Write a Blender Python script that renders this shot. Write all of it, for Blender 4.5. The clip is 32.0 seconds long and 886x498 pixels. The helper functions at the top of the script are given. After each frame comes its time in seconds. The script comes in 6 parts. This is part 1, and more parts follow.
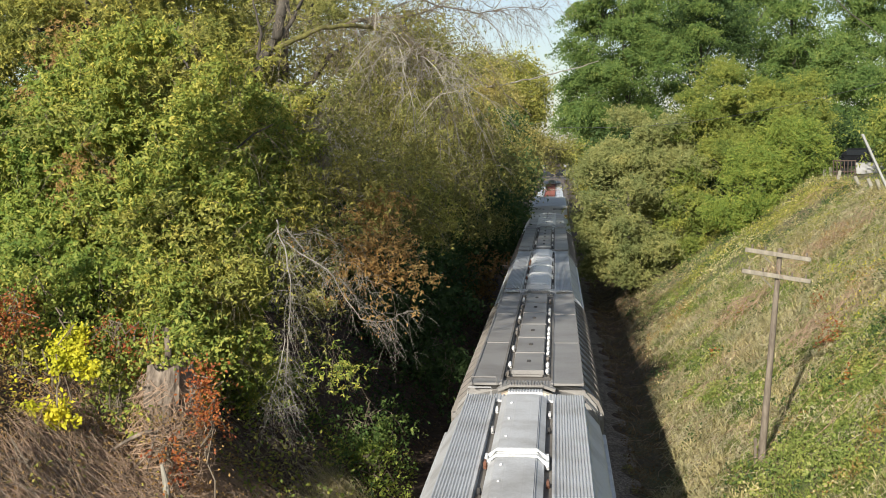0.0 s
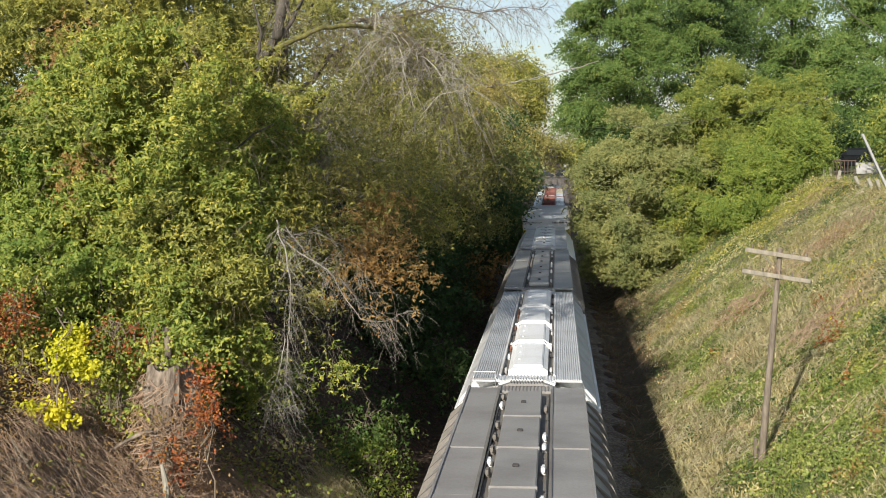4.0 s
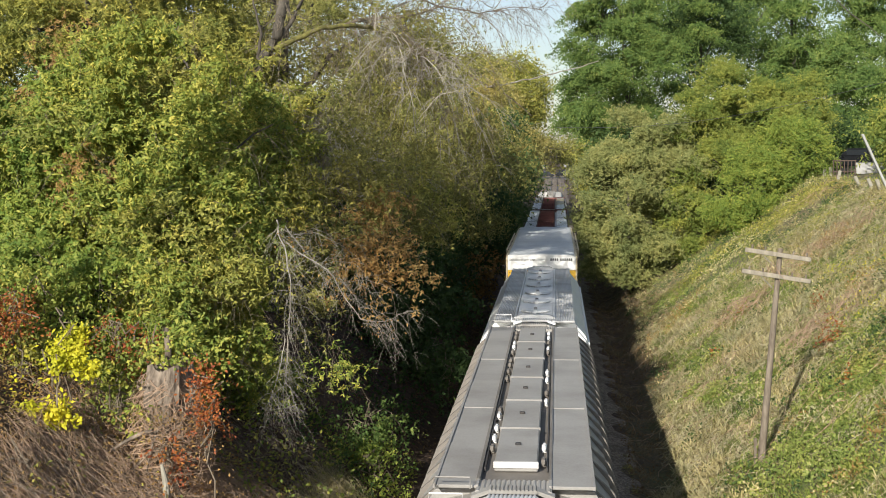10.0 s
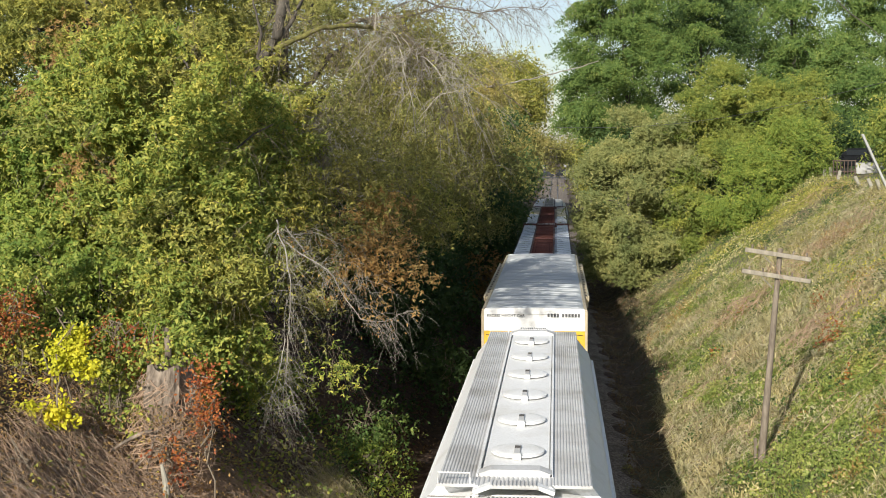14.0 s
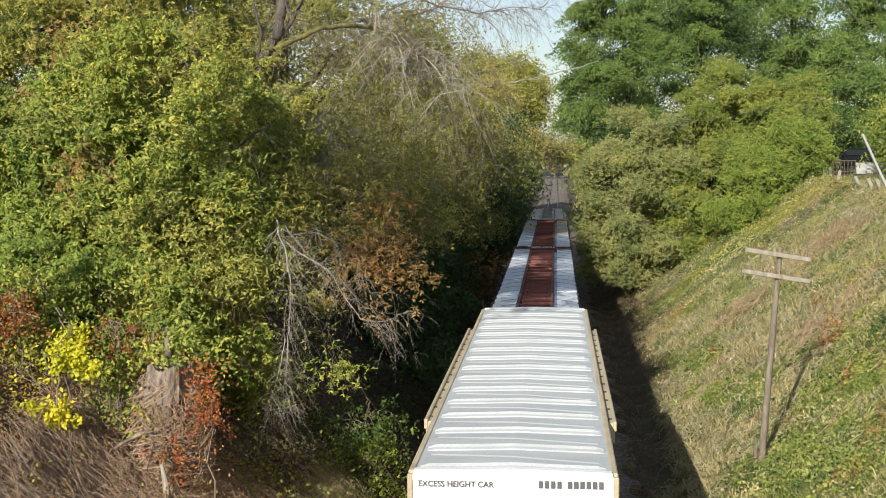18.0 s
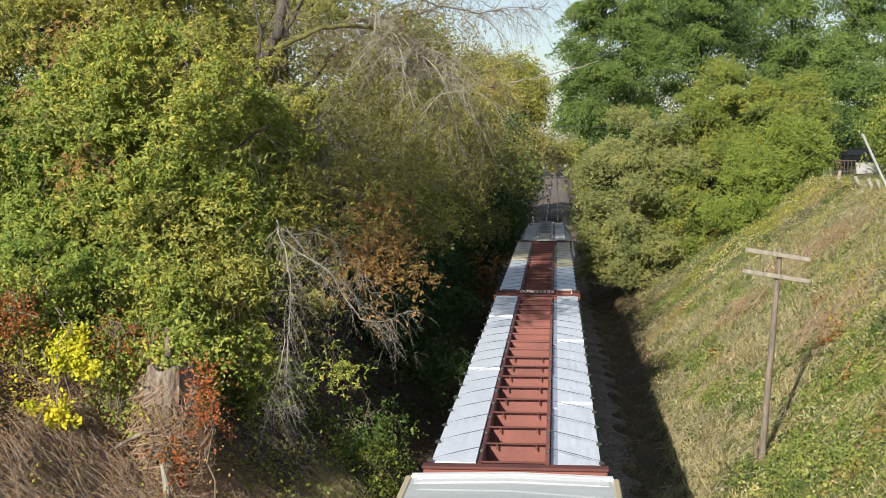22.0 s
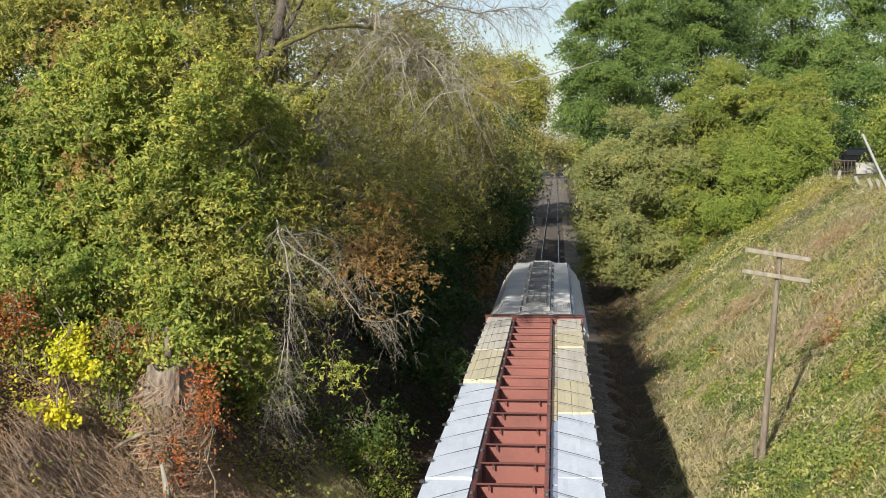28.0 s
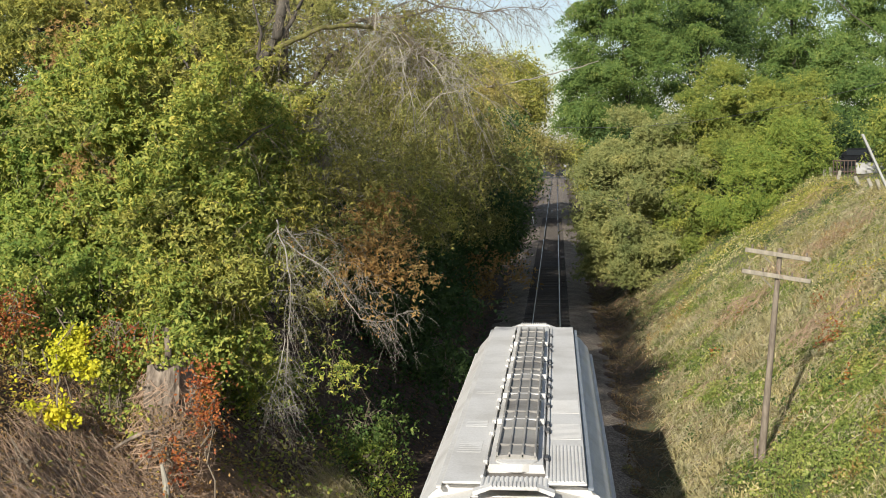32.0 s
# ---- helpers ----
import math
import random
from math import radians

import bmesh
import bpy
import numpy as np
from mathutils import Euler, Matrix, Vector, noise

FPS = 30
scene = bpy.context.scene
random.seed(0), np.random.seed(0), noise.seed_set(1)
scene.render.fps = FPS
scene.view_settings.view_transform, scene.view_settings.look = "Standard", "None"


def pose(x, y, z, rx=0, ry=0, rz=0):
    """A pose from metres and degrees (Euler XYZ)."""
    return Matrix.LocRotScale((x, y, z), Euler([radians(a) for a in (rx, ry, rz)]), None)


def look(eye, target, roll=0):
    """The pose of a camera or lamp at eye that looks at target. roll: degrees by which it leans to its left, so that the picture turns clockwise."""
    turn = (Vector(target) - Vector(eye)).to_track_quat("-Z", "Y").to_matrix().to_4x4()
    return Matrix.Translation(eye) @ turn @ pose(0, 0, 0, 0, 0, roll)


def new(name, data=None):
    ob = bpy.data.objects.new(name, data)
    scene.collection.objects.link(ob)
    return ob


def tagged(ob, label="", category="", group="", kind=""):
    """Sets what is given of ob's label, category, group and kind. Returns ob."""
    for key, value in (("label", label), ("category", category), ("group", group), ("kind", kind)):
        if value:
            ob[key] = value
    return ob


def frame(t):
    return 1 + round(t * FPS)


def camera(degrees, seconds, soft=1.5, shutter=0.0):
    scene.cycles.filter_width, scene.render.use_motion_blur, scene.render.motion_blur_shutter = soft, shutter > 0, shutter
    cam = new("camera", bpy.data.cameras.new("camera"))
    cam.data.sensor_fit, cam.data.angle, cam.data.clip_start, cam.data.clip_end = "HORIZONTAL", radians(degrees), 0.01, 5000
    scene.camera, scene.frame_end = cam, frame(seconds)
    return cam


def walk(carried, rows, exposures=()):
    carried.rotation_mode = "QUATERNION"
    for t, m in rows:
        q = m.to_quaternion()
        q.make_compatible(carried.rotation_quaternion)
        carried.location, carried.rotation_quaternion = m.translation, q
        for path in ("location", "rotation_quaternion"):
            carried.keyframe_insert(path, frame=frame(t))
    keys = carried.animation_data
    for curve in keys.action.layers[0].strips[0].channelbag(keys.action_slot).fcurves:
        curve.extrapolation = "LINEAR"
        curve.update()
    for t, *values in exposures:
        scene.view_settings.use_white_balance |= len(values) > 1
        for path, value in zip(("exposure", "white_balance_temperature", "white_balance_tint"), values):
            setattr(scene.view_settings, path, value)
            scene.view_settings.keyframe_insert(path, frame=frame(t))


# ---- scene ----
# ---- camera: stands still on the overbridge ----
cam = camera(39.7, 32.0, soft=0.9)
EYE = (0.54, 0.0, 9.736)
PITCH, YAW, ROLL = 4.794, 5.291, -0.364
VIEW = Matrix.Translation(EYE) @ pose(0, 0, 0, 90 - PITCH, 0, YAW) @ pose(0, 0, 0, 0, 0, ROLL)
walk(cam, [(0.0, VIEW), (32.0, VIEW)], exposures=[(0.0, 0.36), (32.0, 0.36)])

# ---- world and sun: low autumn sun from behind the camera ----
SUN_WAY = Vector((2.7, 7.9, -4.2)).normalized()
SUN_UP = math.asin(-SUN_WAY.z)
world = bpy.data.worlds.new("sky")
scene.world = world
world.use_nodes = True
wn = world.node_tree
sky = wn.nodes.new("ShaderNodeTexSky")
sky.sky_type = "NISHITA"
sky.sun_disc = False
sky.sun_elevation = SUN_UP
sky.sun_rotation = math.atan2(-SUN_WAY.x, -SUN_WAY.y)
sky.dust_density = 0.8
sky.ozone_density = 2.0
pale = wn.nodes.new("ShaderNodeHueSaturation")
pale.inputs["Saturation"].default_value = 0.72
wn.links.new(sky.outputs[0], pale.inputs["Color"])
wn.links.new(pale.outputs[0], wn.nodes["Background"].inputs[0])
wn.nodes["Background"].inputs[1].default_value = 0.095
sun = new("sun", bpy.data.lights.new("sun", "SUN"))
sun.data.energy = 5.0
sun.data.angle = radians(0.53)
sun.data.color = (1.0, 0.948, 0.855)
sun.matrix_world = look((0, 0, 60), Vector((0, 0, 60)) + SUN_WAY)


# ---- materials ----
def material(name, rough=0.8, metal=0.0):
    m = bpy.data.materials.new(name)
    m.use_nodes = True
    b = m.node_tree.nodes["Principled BSDF"]
    b.inputs["Roughness"].default_value = rough
    b.inputs["Metallic"].default_value = metal
    return m, m.node_tree, b


def rgb(c):
    return (c[0], c[1], c[2], 1.0)


def noise_of(nt, scale, detail=4.0, stretch=None, rough=0.6):
    co = nt.nodes.new("ShaderNodeTexCoord")
    n = nt.nodes.new("ShaderNodeTexNoise")
    n.inputs["Scale"].default_value = scale
    n.inputs["Detail"].default_value = detail
    n.inputs["Roughness"].default_value = rough
    if stretch:
        mp = nt.nodes.new("ShaderNodeMapping")
        mp.inputs["Scale"].default_value = stretch
        nt.links.new(co.outputs["Object"], mp.inputs[0])
        nt.links.new(mp.outputs[0], n.inputs["Vector"])
    else:
        nt.links.new(co.outputs["Object"], n.inputs["Vector"])
    return n.outputs["Fac"]


def ramp(nt, fac, stops):
    r = nt.nodes.new("ShaderNodeValToRGB")
    e = r.color_ramp.elements
    e[0].position, e[0].color = stops[0][0], rgb(stops[0][1])
    e[1].position, e[1].color = stops[-1][0], rgb(stops[-1][1])
    for p, c in stops[1:-1]:
        k = e.new(p)
        k.color = rgb(c)
    nt.links.new(fac, r.inputs[0])
    return r.outputs[0]


def mixed(nt, fac, a, b, how="MIX"):
    n = nt.nodes.new("ShaderNodeMix")
    n.data_type = "RGBA"
    n.blend_type = how
    for sock, v in ((n.inputs["Factor"], fac), (n.inputs["A"], a), (n.inputs["B"], b)):
        if isinstance(v, (int, float)):
            sock.default_value = v
        elif isinstance(v, tuple):
            sock.default_value = rgb(v)
        else:
            nt.links.new(v, sock)
    return n.outputs["Result"]


def bumped(nt, b, h, strength, dist):
    n = nt.nodes.new("ShaderNodeBump")
    n.inputs["Strength"].default_value = strength
    n.inputs["Distance"].default_value = dist
    nt.links.new(h, n.inputs["Height"])
    nt.links.new(n.outputs[0], b.inputs["Normal"])


def paint(name, base, dirt, amount=0.5, rough=0.55, metal=0.0, streak=None, grime=0.9):
    """Weathered paint: base colour, dirt in clouds and fine specks, a little dent relief."""
    m, nt, b = material(name, rough, metal)
    big = noise_of(nt, grime, 5, streak)
    lo, hi = 0.62 - 0.4 * amount, 0.95 - 0.3 * amount
    c = ramp(nt, big, [(lo, base), (hi, dirt)])
    fine = noise_of(nt, 22, 3)
    dark = ramp(nt, fine, [(0.3, (0.86, 0.855, 0.845)), (0.6, (1, 1, 1))])
    nt.links.new(mixed(nt, 0.8, c, dark, "MULTIPLY"), b.inputs["Base Color"])
    bumped(nt, b, noise_of(nt, 3.0, 3), 0.25, 0.02)
    return m


def leafy(name, stops, shine=0.25, through_light=0.3, shoot=2.2, own=0.6):
    """Leaves: the ramp's colour goes by shoot and, for the share "own", by leaf; some light passes through."""
    m, nt, b = material(name, 0.6)
    geo = nt.nodes.new("ShaderNodeNewGeometry")
    wide = nt.nodes.new("ShaderNodeMapRange")
    nt.links.new(noise_of(nt, shoot, 3), wide.inputs[0])
    wide.inputs[1].default_value, wide.inputs[2].default_value = 0.32, 0.70
    fac = nt.nodes.new("ShaderNodeMix")
    fac.inputs[0].default_value = own
    nt.links.new(wide.outputs[0], fac.inputs[2])
    nt.links.new(geo.outputs["Random Per Island"], fac.inputs[3])
    c = ramp(nt, fac.outputs[0], stops)
    cloud = ramp(nt, noise_of(nt, 0.7, 3), [(0.32, (0.85, 0.95, 0.8)), (0.68, (1.4, 1.3, 1.0))])
    c = mixed(nt, 1.0, c, cloud, "MULTIPLY")
    nt.links.new(c, b.inputs["Base Color"])
    b.inputs["Specular IOR Level"].default_value = shine
    t = nt.nodes.new("ShaderNodeBsdfTranslucent")
    nt.links.new(c, t.inputs[0])
    mx = nt.nodes.new("ShaderNodeMixShader")
    mx.inputs[0].default_value = through_light
    nt.links.new(b.outputs[0], mx.inputs[1])
    nt.links.new(t.outputs[0], mx.inputs[2])
    nt.links.new(mx.outputs[0], nt.nodes["Material Output"].inputs[0])
    return m


def barky(name, dark, light, scale=6.0):
    m, nt, b = material(name, 0.9)
    n = noise_of(nt, scale, 6, (1, 1, 0.25))
    nt.links.new(ramp(nt, n, [(0.3, dark), (0.7, light)]), b.inputs["Base Color"])
    bumped(nt, b, n, 0.8, 0.04)
    return m


WHITE = paint("white_paint", (0.74, 0.74, 0.71), (0.42, 0.38, 0.32), 0.35, 0.5)
CLEAN = paint("clean_white_paint", (0.82, 0.82, 0.80), (0.6, 0.57, 0.5), 0.25, 0.45)
LIGHT_GREY = paint("light_grey_paint", (0.58, 0.58, 0.57), (0.28, 0.26, 0.23), 0.45, 0.55)
GALVANISED = paint("galvanised_steel", (0.60, 0.61, 0.615), (0.42, 0.41, 0.39), 0.4, 0.45, 0.1)
TAUPE = paint("taupe_paint", (0.335, 0.32, 0.295), (0.22, 0.205, 0.185), 0.5, 0.5)
BROWN_GREY = paint("brown_grey_paint", (0.285, 0.27, 0.25), (0.18, 0.165, 0.15), 0.5, 0.5)
TAUPE_DARK = paint("dark_taupe_paint", (0.20, 0.18, 0.155), (0.11, 0.095, 0.08), 0.5, 0.65)
CREAM = paint("cream_paint", (0.62, 0.55, 0.42), (0.30, 0.17, 0.09), 0.45, 0.6)
DUSTY = paint("dusty_pale_grey_paint", (0.64, 0.625, 0.59), (0.46, 0.44, 0.40), 0.5, 0.75)
BLUE_GREY = paint("blue_grey_seam", (0.23, 0.26, 0.29), (0.14, 0.15, 0.16), 0.4, 0.6)
HATCH_GREY = paint("weathered_grey_hatch", (0.33, 0.315, 0.285), (0.10, 0.09, 0.08), 0.5, 0.7)
YELLOW = paint("railway_yellow_paint", (0.72, 0.43, 0.03), (0.42, 0.25, 0.05), 0.3, 0.5)
BEIGE = paint("beige_eave_paint", (0.52, 0.445, 0.30), (0.30, 0.23, 0.14), 0.45, 0.6)
ROOF = paint("corrugated_boxcar_roof", (0.55, 0.575, 0.57), (0.42, 0.44, 0.44), 0.45, 0.5, 0.1, (0.4, 2.2, 1))
ROOF_RIB = paint("pale_roof_rib", (0.57, 0.59, 0.59), (0.46, 0.47, 0.47), 0.4, 0.5)
RED = paint("red_oxide_paint", (0.275, 0.10, 0.078), (0.17, 0.066, 0.052), 0.45, 0.65)
# dark painted parts, and the shade tone inside the centre-beam's recess
RED_DARK = paint("dark_and_shaded_red_oxide", (0.14, 0.045, 0.035), (0.07, 0.03, 0.025), 0.45, 0.7)
RUST = paint("rust", (0.20, 0.085, 0.05), (0.09, 0.05, 0.035), 0.5, 0.85)
BLACK = paint("black_steel", (0.035, 0.034, 0.034), (0.06, 0.05, 0.042), 0.5, 0.6)
STRAP = paint("steel_strap", (0.12, 0.12, 0.125), (0.2, 0.19, 0.17), 0.4, 0.5, 0.5)
WRAP = paint("white_lumber_wrap", (0.72, 0.765, 0.83), (0.62, 0.66, 0.73), 0.35, 0.45, grime=0.5)
WRAP_BLUE = paint("bluish_wrap_edge", (0.36, 0.40, 0.50), (0.28, 0.30, 0.36), 0.4, 0.5)
PLANK = paint("grey_weathered_lumber", (0.62, 0.57, 0.475), (0.46, 0.42, 0.345), 0.5, 0.85, 0, (7, 0.4, 1))
PLANK_YELLOW = paint("yellowed_lumber", (0.64, 0.57, 0.38), (0.50, 0.44, 0.31), 0.5, 0.85, 0, (7, 0.4, 1))
INK = paint("grey_lettering", (0.10, 0.10, 0.10), (0.16, 0.16, 0.16), 0.4, 0.7)
STEEL = paint("rail_steel", (0.26, 0.25, 0.25), (0.13, 0.10, 0.08), 0.4, 0.35, 0.7)
RUSTY_RAIL = paint("rusty_rail_side", (0.09, 0.06, 0.045), (0.05, 0.04, 0.03), 0.5, 0.8)
SLEEPER = paint("creosoted_timber", (0.06, 0.05, 0.042), (0.11, 0.095, 0.08), 0.5, 0.9, 0, (0.5, 6, 1))
POLE_WOOD = barky("weathered_pole_wood", (0.12, 0.095, 0.07), (0.27, 0.225, 0.17), 9)
ARM_GREY = barky("weathered_crossarm_wood", (0.20, 0.175, 0.135), (0.37, 0.33, 0.255), 9)
DULL_ZINC = paint("dull_zinc", (0.36, 0.36, 0.345), (0.26, 0.25, 0.23), 0.4, 0.6)
ARM_WOOD = barky("pale_crossarm_wood", (0.24, 0.22, 0.175), (0.44, 0.41, 0.33), 9)
BARK = barky("grey_brown_bark", (0.045, 0.038, 0.03), (0.13, 0.115, 0.09))
MOSS_BARK = barky("yellow_mossy_bark", (0.06, 0.055, 0.02), (0.25, 0.23, 0.06), 4)
TWIG = barky("pale_grey_twig", (0.21, 0.19, 0.15), (0.43, 0.39, 0.32))
STRAW_STEM = barky("pale_straw_stem", (0.28, 0.24, 0.13), (0.60, 0.54, 0.36))
TWIG_BROWN = barky("brown_twig", (0.12, 0.095, 0.065), (0.26, 0.21, 0.15))
STUMP = barky("weathered_stump_wood", (0.06, 0.045, 0.032), (0.34, 0.275, 0.21), 7)
VINE = barky("dead_vine", (0.20, 0.125, 0.08), (0.55, 0.39, 0.265))
CONCRETE = paint("pale_concrete", (0.38, 0.375, 0.36), (0.24, 0.225, 0.205), 0.5, 0.9)
TARMAC = paint("tarmac", (0.055, 0.055, 0.055), (0.085, 0.08, 0.075), 0.5, 0.9)
CAR_PAINT = paint("dark_car_paint", (0.02, 0.022, 0.025), (0.03, 0.03, 0.03), 0.3, 0.25)
RUBBER = paint("tyre_rubber", (0.025, 0.025, 0.025), (0.04, 0.04, 0.04), 0.4, 0.85)
GLASS, _nt, _b = material("window_glass", 0.06)
_b.inputs["Base Color"].default_value = rgb((0.03, 0.035, 0.04))

LEAF_GREEN = leafy("green_autumn_leaves", [(0.0, (0.09, 0.14, 0.035)), (0.35, (0.175, 0.225, 0.052)), (0.65, (0.32, 0.335, 0.08)), (0.9, (0.53, 0.465, 0.12)), (1.0, (0.66, 0.55, 0.17))])
LEAF_YELLOWISH = leafy("yellow_green_leaves", [(0.0, (0.10, 0.115, 0.033)), (0.4, (0.21, 0.22, 0.06)), (0.75, (0.38, 0.355, 0.095)), (1.0, (0.60, 0.50, 0.16))])
LEAF_OLIVE = leafy("olive_brown_leaves", [(0.0, (0.10, 0.10, 0.038)), (0.5, (0.205, 0.20, 0.072)), (0.85, (0.36, 0.34, 0.115)), (1.0, (0.55, 0.49, 0.18))])
LEAF_DEEP = leafy("deep_green_leaves", [(0.0, (0.055, 0.105, 0.035)), (0.5, (0.12, 0.185, 0.055)), (1.0, (0.25, 0.30, 0.095))], shoot=0.6)
LEAF_BUSH = leafy("bush_leaves", [(0.0, (0.13, 0.15, 0.06)), (0.5, (0.22, 0.24, 0.10)), (1.0, (0.40, 0.37, 0.17))], shoot=0.9)
LEAF_YELLOW = leafy("bright_yellow_leaves", [(0.0, (0.33, 0.34, 0.03)), (0.6, (0.55, 0.51, 0.04)), (1.0, (0.70, 0.62, 0.07))])
LEAF_RED = leafy("orange_red_leaves", [(0.0, (0.13, 0.03, 0.02)), (0.4, (0.27, 0.07, 0.03)), (0.75, (0.40, 0.16, 0.05)), (1.0, (0.46, 0.28, 0.10))], own=0.5)
LEAF_STRAW = leafy("straw_yellow_leaves", [(0.0, (0.15, 0.12, 0.045)), (0.5, (0.31, 0.275, 0.105)), (1.0, (0.52, 0.45, 0.19))], shoot=0.8)
LEAF_BROWN = leafy("withered_brown_leaves", [(0.0, (0.20, 0.11, 0.045)), (0.6, (0.33, 0.21, 0.09)), (1.0, (0.42, 0.30, 0.14))])
GRASS_PALE = leafy("pale_straw", [(0.0, (0.27, 0.23, 0.13)), (0.6, (0.45, 0.40, 0.25)), (1.0, (0.62, 0.57, 0.41))], 0.15, 0.15)
GRASS_DULL = leafy("dull_brown_grass", [(0.0, (0.11, 0.09, 0.06)), (0.6, (0.21, 0.175, 0.12)), (1.0, (0.36, 0.31, 0.22))], 0.1, 0.1)
LEAF_FRESH = leafy("fresh_green_leaves", [(0.0, (0.085, 0.15, 0.032)), (0.45, (0.17, 0.235, 0.052)), (0.85, (0.32, 0.345, 0.08)), (1.0, (0.52, 0.45, 0.12))])
LEAF_WEED = leafy("fresh_weed_leaves", [(0.0, (0.10, 0.14, 0.04)), (0.5, (0.235, 0.28, 0.08)), (1.0, (0.45, 0.44, 0.16))], own=0.6)
LEAF_LITTER = leafy("dull_leaf_litter", [(0.0, (0.08, 0.05, 0.03)), (0.7, (0.16, 0.11, 0.065)), (1.0, (0.30, 0.21, 0.12))], 0.2, 0.1)
LEAF_SHRUB = leafy("shrub_tree_leaves", [(0.0, (0.09, 0.13, 0.03)), (0.5, (0.185, 0.225, 0.055)), (0.85, (0.30, 0.31, 0.08)), (1.0, (0.44, 0.39, 0.11))], shoot=0.7)
# for dark weeds, and for thickets whose deep shade is put into leaf colour
LEAF_SHADE = leafy("dark_and_shaded_leaves", [(0.0, (0.03, 0.06, 0.022)), (0.7, (0.065, 0.11, 0.04)), (1.0, (0.13, 0.17, 0.06))])
GRASS_STRAW = leafy("dry_straw_grass", [(0.0, (0.10, 0.095, 0.04)), (0.4, (0.25, 0.22, 0.115)), (0.75, (0.46, 0.41, 0.26)), (1.0, (0.68, 0.62, 0.45))], 0.2, 0.2)
GRASS_GREEN = leafy("green_grass", [(0.0, (0.10, 0.145, 0.035)), (0.6, (0.20, 0.265, 0.07)), (1.0, (0.36, 0.39, 0.12))], 0.2, 0.25, own=0.6)


def ground_material():
    m, nt, b = material("earth_and_litter", 0.95)
    n1 = noise_of(nt, 0.35, 5)
    n2 = noise_of(nt, 4.5, 6)
    earth = ramp(nt, n2, [(0.3, (0.03, 0.019, 0.013)), (0.55, (0.08, 0.05, 0.033)), (0.75, (0.15, 0.10, 0.065))])
    n3 = noise_of(nt, 11.0, 5)
    green = ramp(nt, n3, [(0.3, (0.03, 0.045, 0.014)), (0.55, (0.095, 0.13, 0.035)), (0.75, (0.21, 0.23, 0.08))])
    straw = ramp(nt, n3, [(0.3, (0.05, 0.042, 0.022)), (0.55, (0.17, 0.145, 0.08)), (0.75, (0.38, 0.33, 0.21))])
    turf = mixed(nt, ramp(nt, noise_of(nt, 0.42, 4), [(0.42, (0, 0, 0)), (0.58, (1, 1, 1))]), green, straw)
    co = nt.nodes.new("ShaderNodeTexCoord")
    sp = nt.nodes.new("ShaderNodeSeparateXYZ")
    nt.links.new(co.outputs["Object"], sp.inputs[0])
    add = nt.nodes.new("ShaderNodeMath")
    add.operation = "MULTIPLY_ADD"
    nt.links.new(n1, add.inputs[0])
    add.inputs[1].default_value = 4.0
    nt.links.new(sp.outputs[0], add.inputs[2])
    away = nt.nodes.new("ShaderNodeMapRange")
    nt.links.new(sp.outputs[1], away.inputs[0])
    away.inputs[1].default_value, away.inputs[2].default_value = 36.0, 62.0
    away.inputs[3].default_value, away.inputs[4].default_value = 0.0, 1.3
    less = nt.nodes.new("ShaderNodeMath")
    less.operation = "SUBTRACT"
    nt.links.new(add.outputs[0], less.inputs[0])
    nt.links.new(away.outputs[0], less.inputs[1])
    rr = nt.nodes.new("ShaderNodeMapRange")
    nt.links.new(less.outputs[0], rr.inputs[0])
    rr.inputs[1].default_value, rr.inputs[2].default_value = 4.2, 6.4
    nt.links.new(mixed(nt, rr.outputs[0], earth, turf), b.inputs["Base Color"])
    bumped(nt, b, n2, 1.0, 0.08)
    return m


EARTH = ground_material()


def ballast_material():
    m, nt, b = material("brown_grey_ballast", 0.95)
    v = nt.nodes.new("ShaderNodeTexVoronoi")
    v.inputs["Scale"].default_value = 16
    co = nt.nodes.new("ShaderNodeTexCoord")
    nt.links.new(co.outputs["Object"], v.inputs["Vector"])
    c = ramp(nt, v.outputs["Color"], [(0.1, (0.115, 0.098, 0.08)), (0.6, (0.235, 0.205, 0.17)), (0.95, (0.38, 0.34, 0.285))])
    c2 = ramp(nt, noise_of(nt, 0.8, 5), [(0.35, (0.62, 0.56, 0.5)), (0.65, (1.1, 1.05, 1.0))])
    nt.links.new(mixed(nt, 1.0, c, c2, "MULTIPLY"), b.inputs["Base Color"])
    bumped(nt, b, v.outputs["Distance"], 0.9, 0.05)
    return m


BALLAST = ballast_material()


# ---- mesh helpers ----
def part(name, bm, mat, parent=None, label="", smooth=False):
    me = bpy.data.meshes.new(name)
    if isinstance(bm, tuple):
        me.from_pydata(bm[0], [], bm[1])
    else:
        bm.normal_update()
        bm.to_mesh(me)
        bm.free()
    me.materials.append(mat)
    if smooth:
        me.polygons.foreach_set("use_smooth", [True] * len(me.polygons))
    ob = new(name, me)
    if parent is not None:
        ob.parent = parent
    if label:
        tagged(ob, label)
    return ob


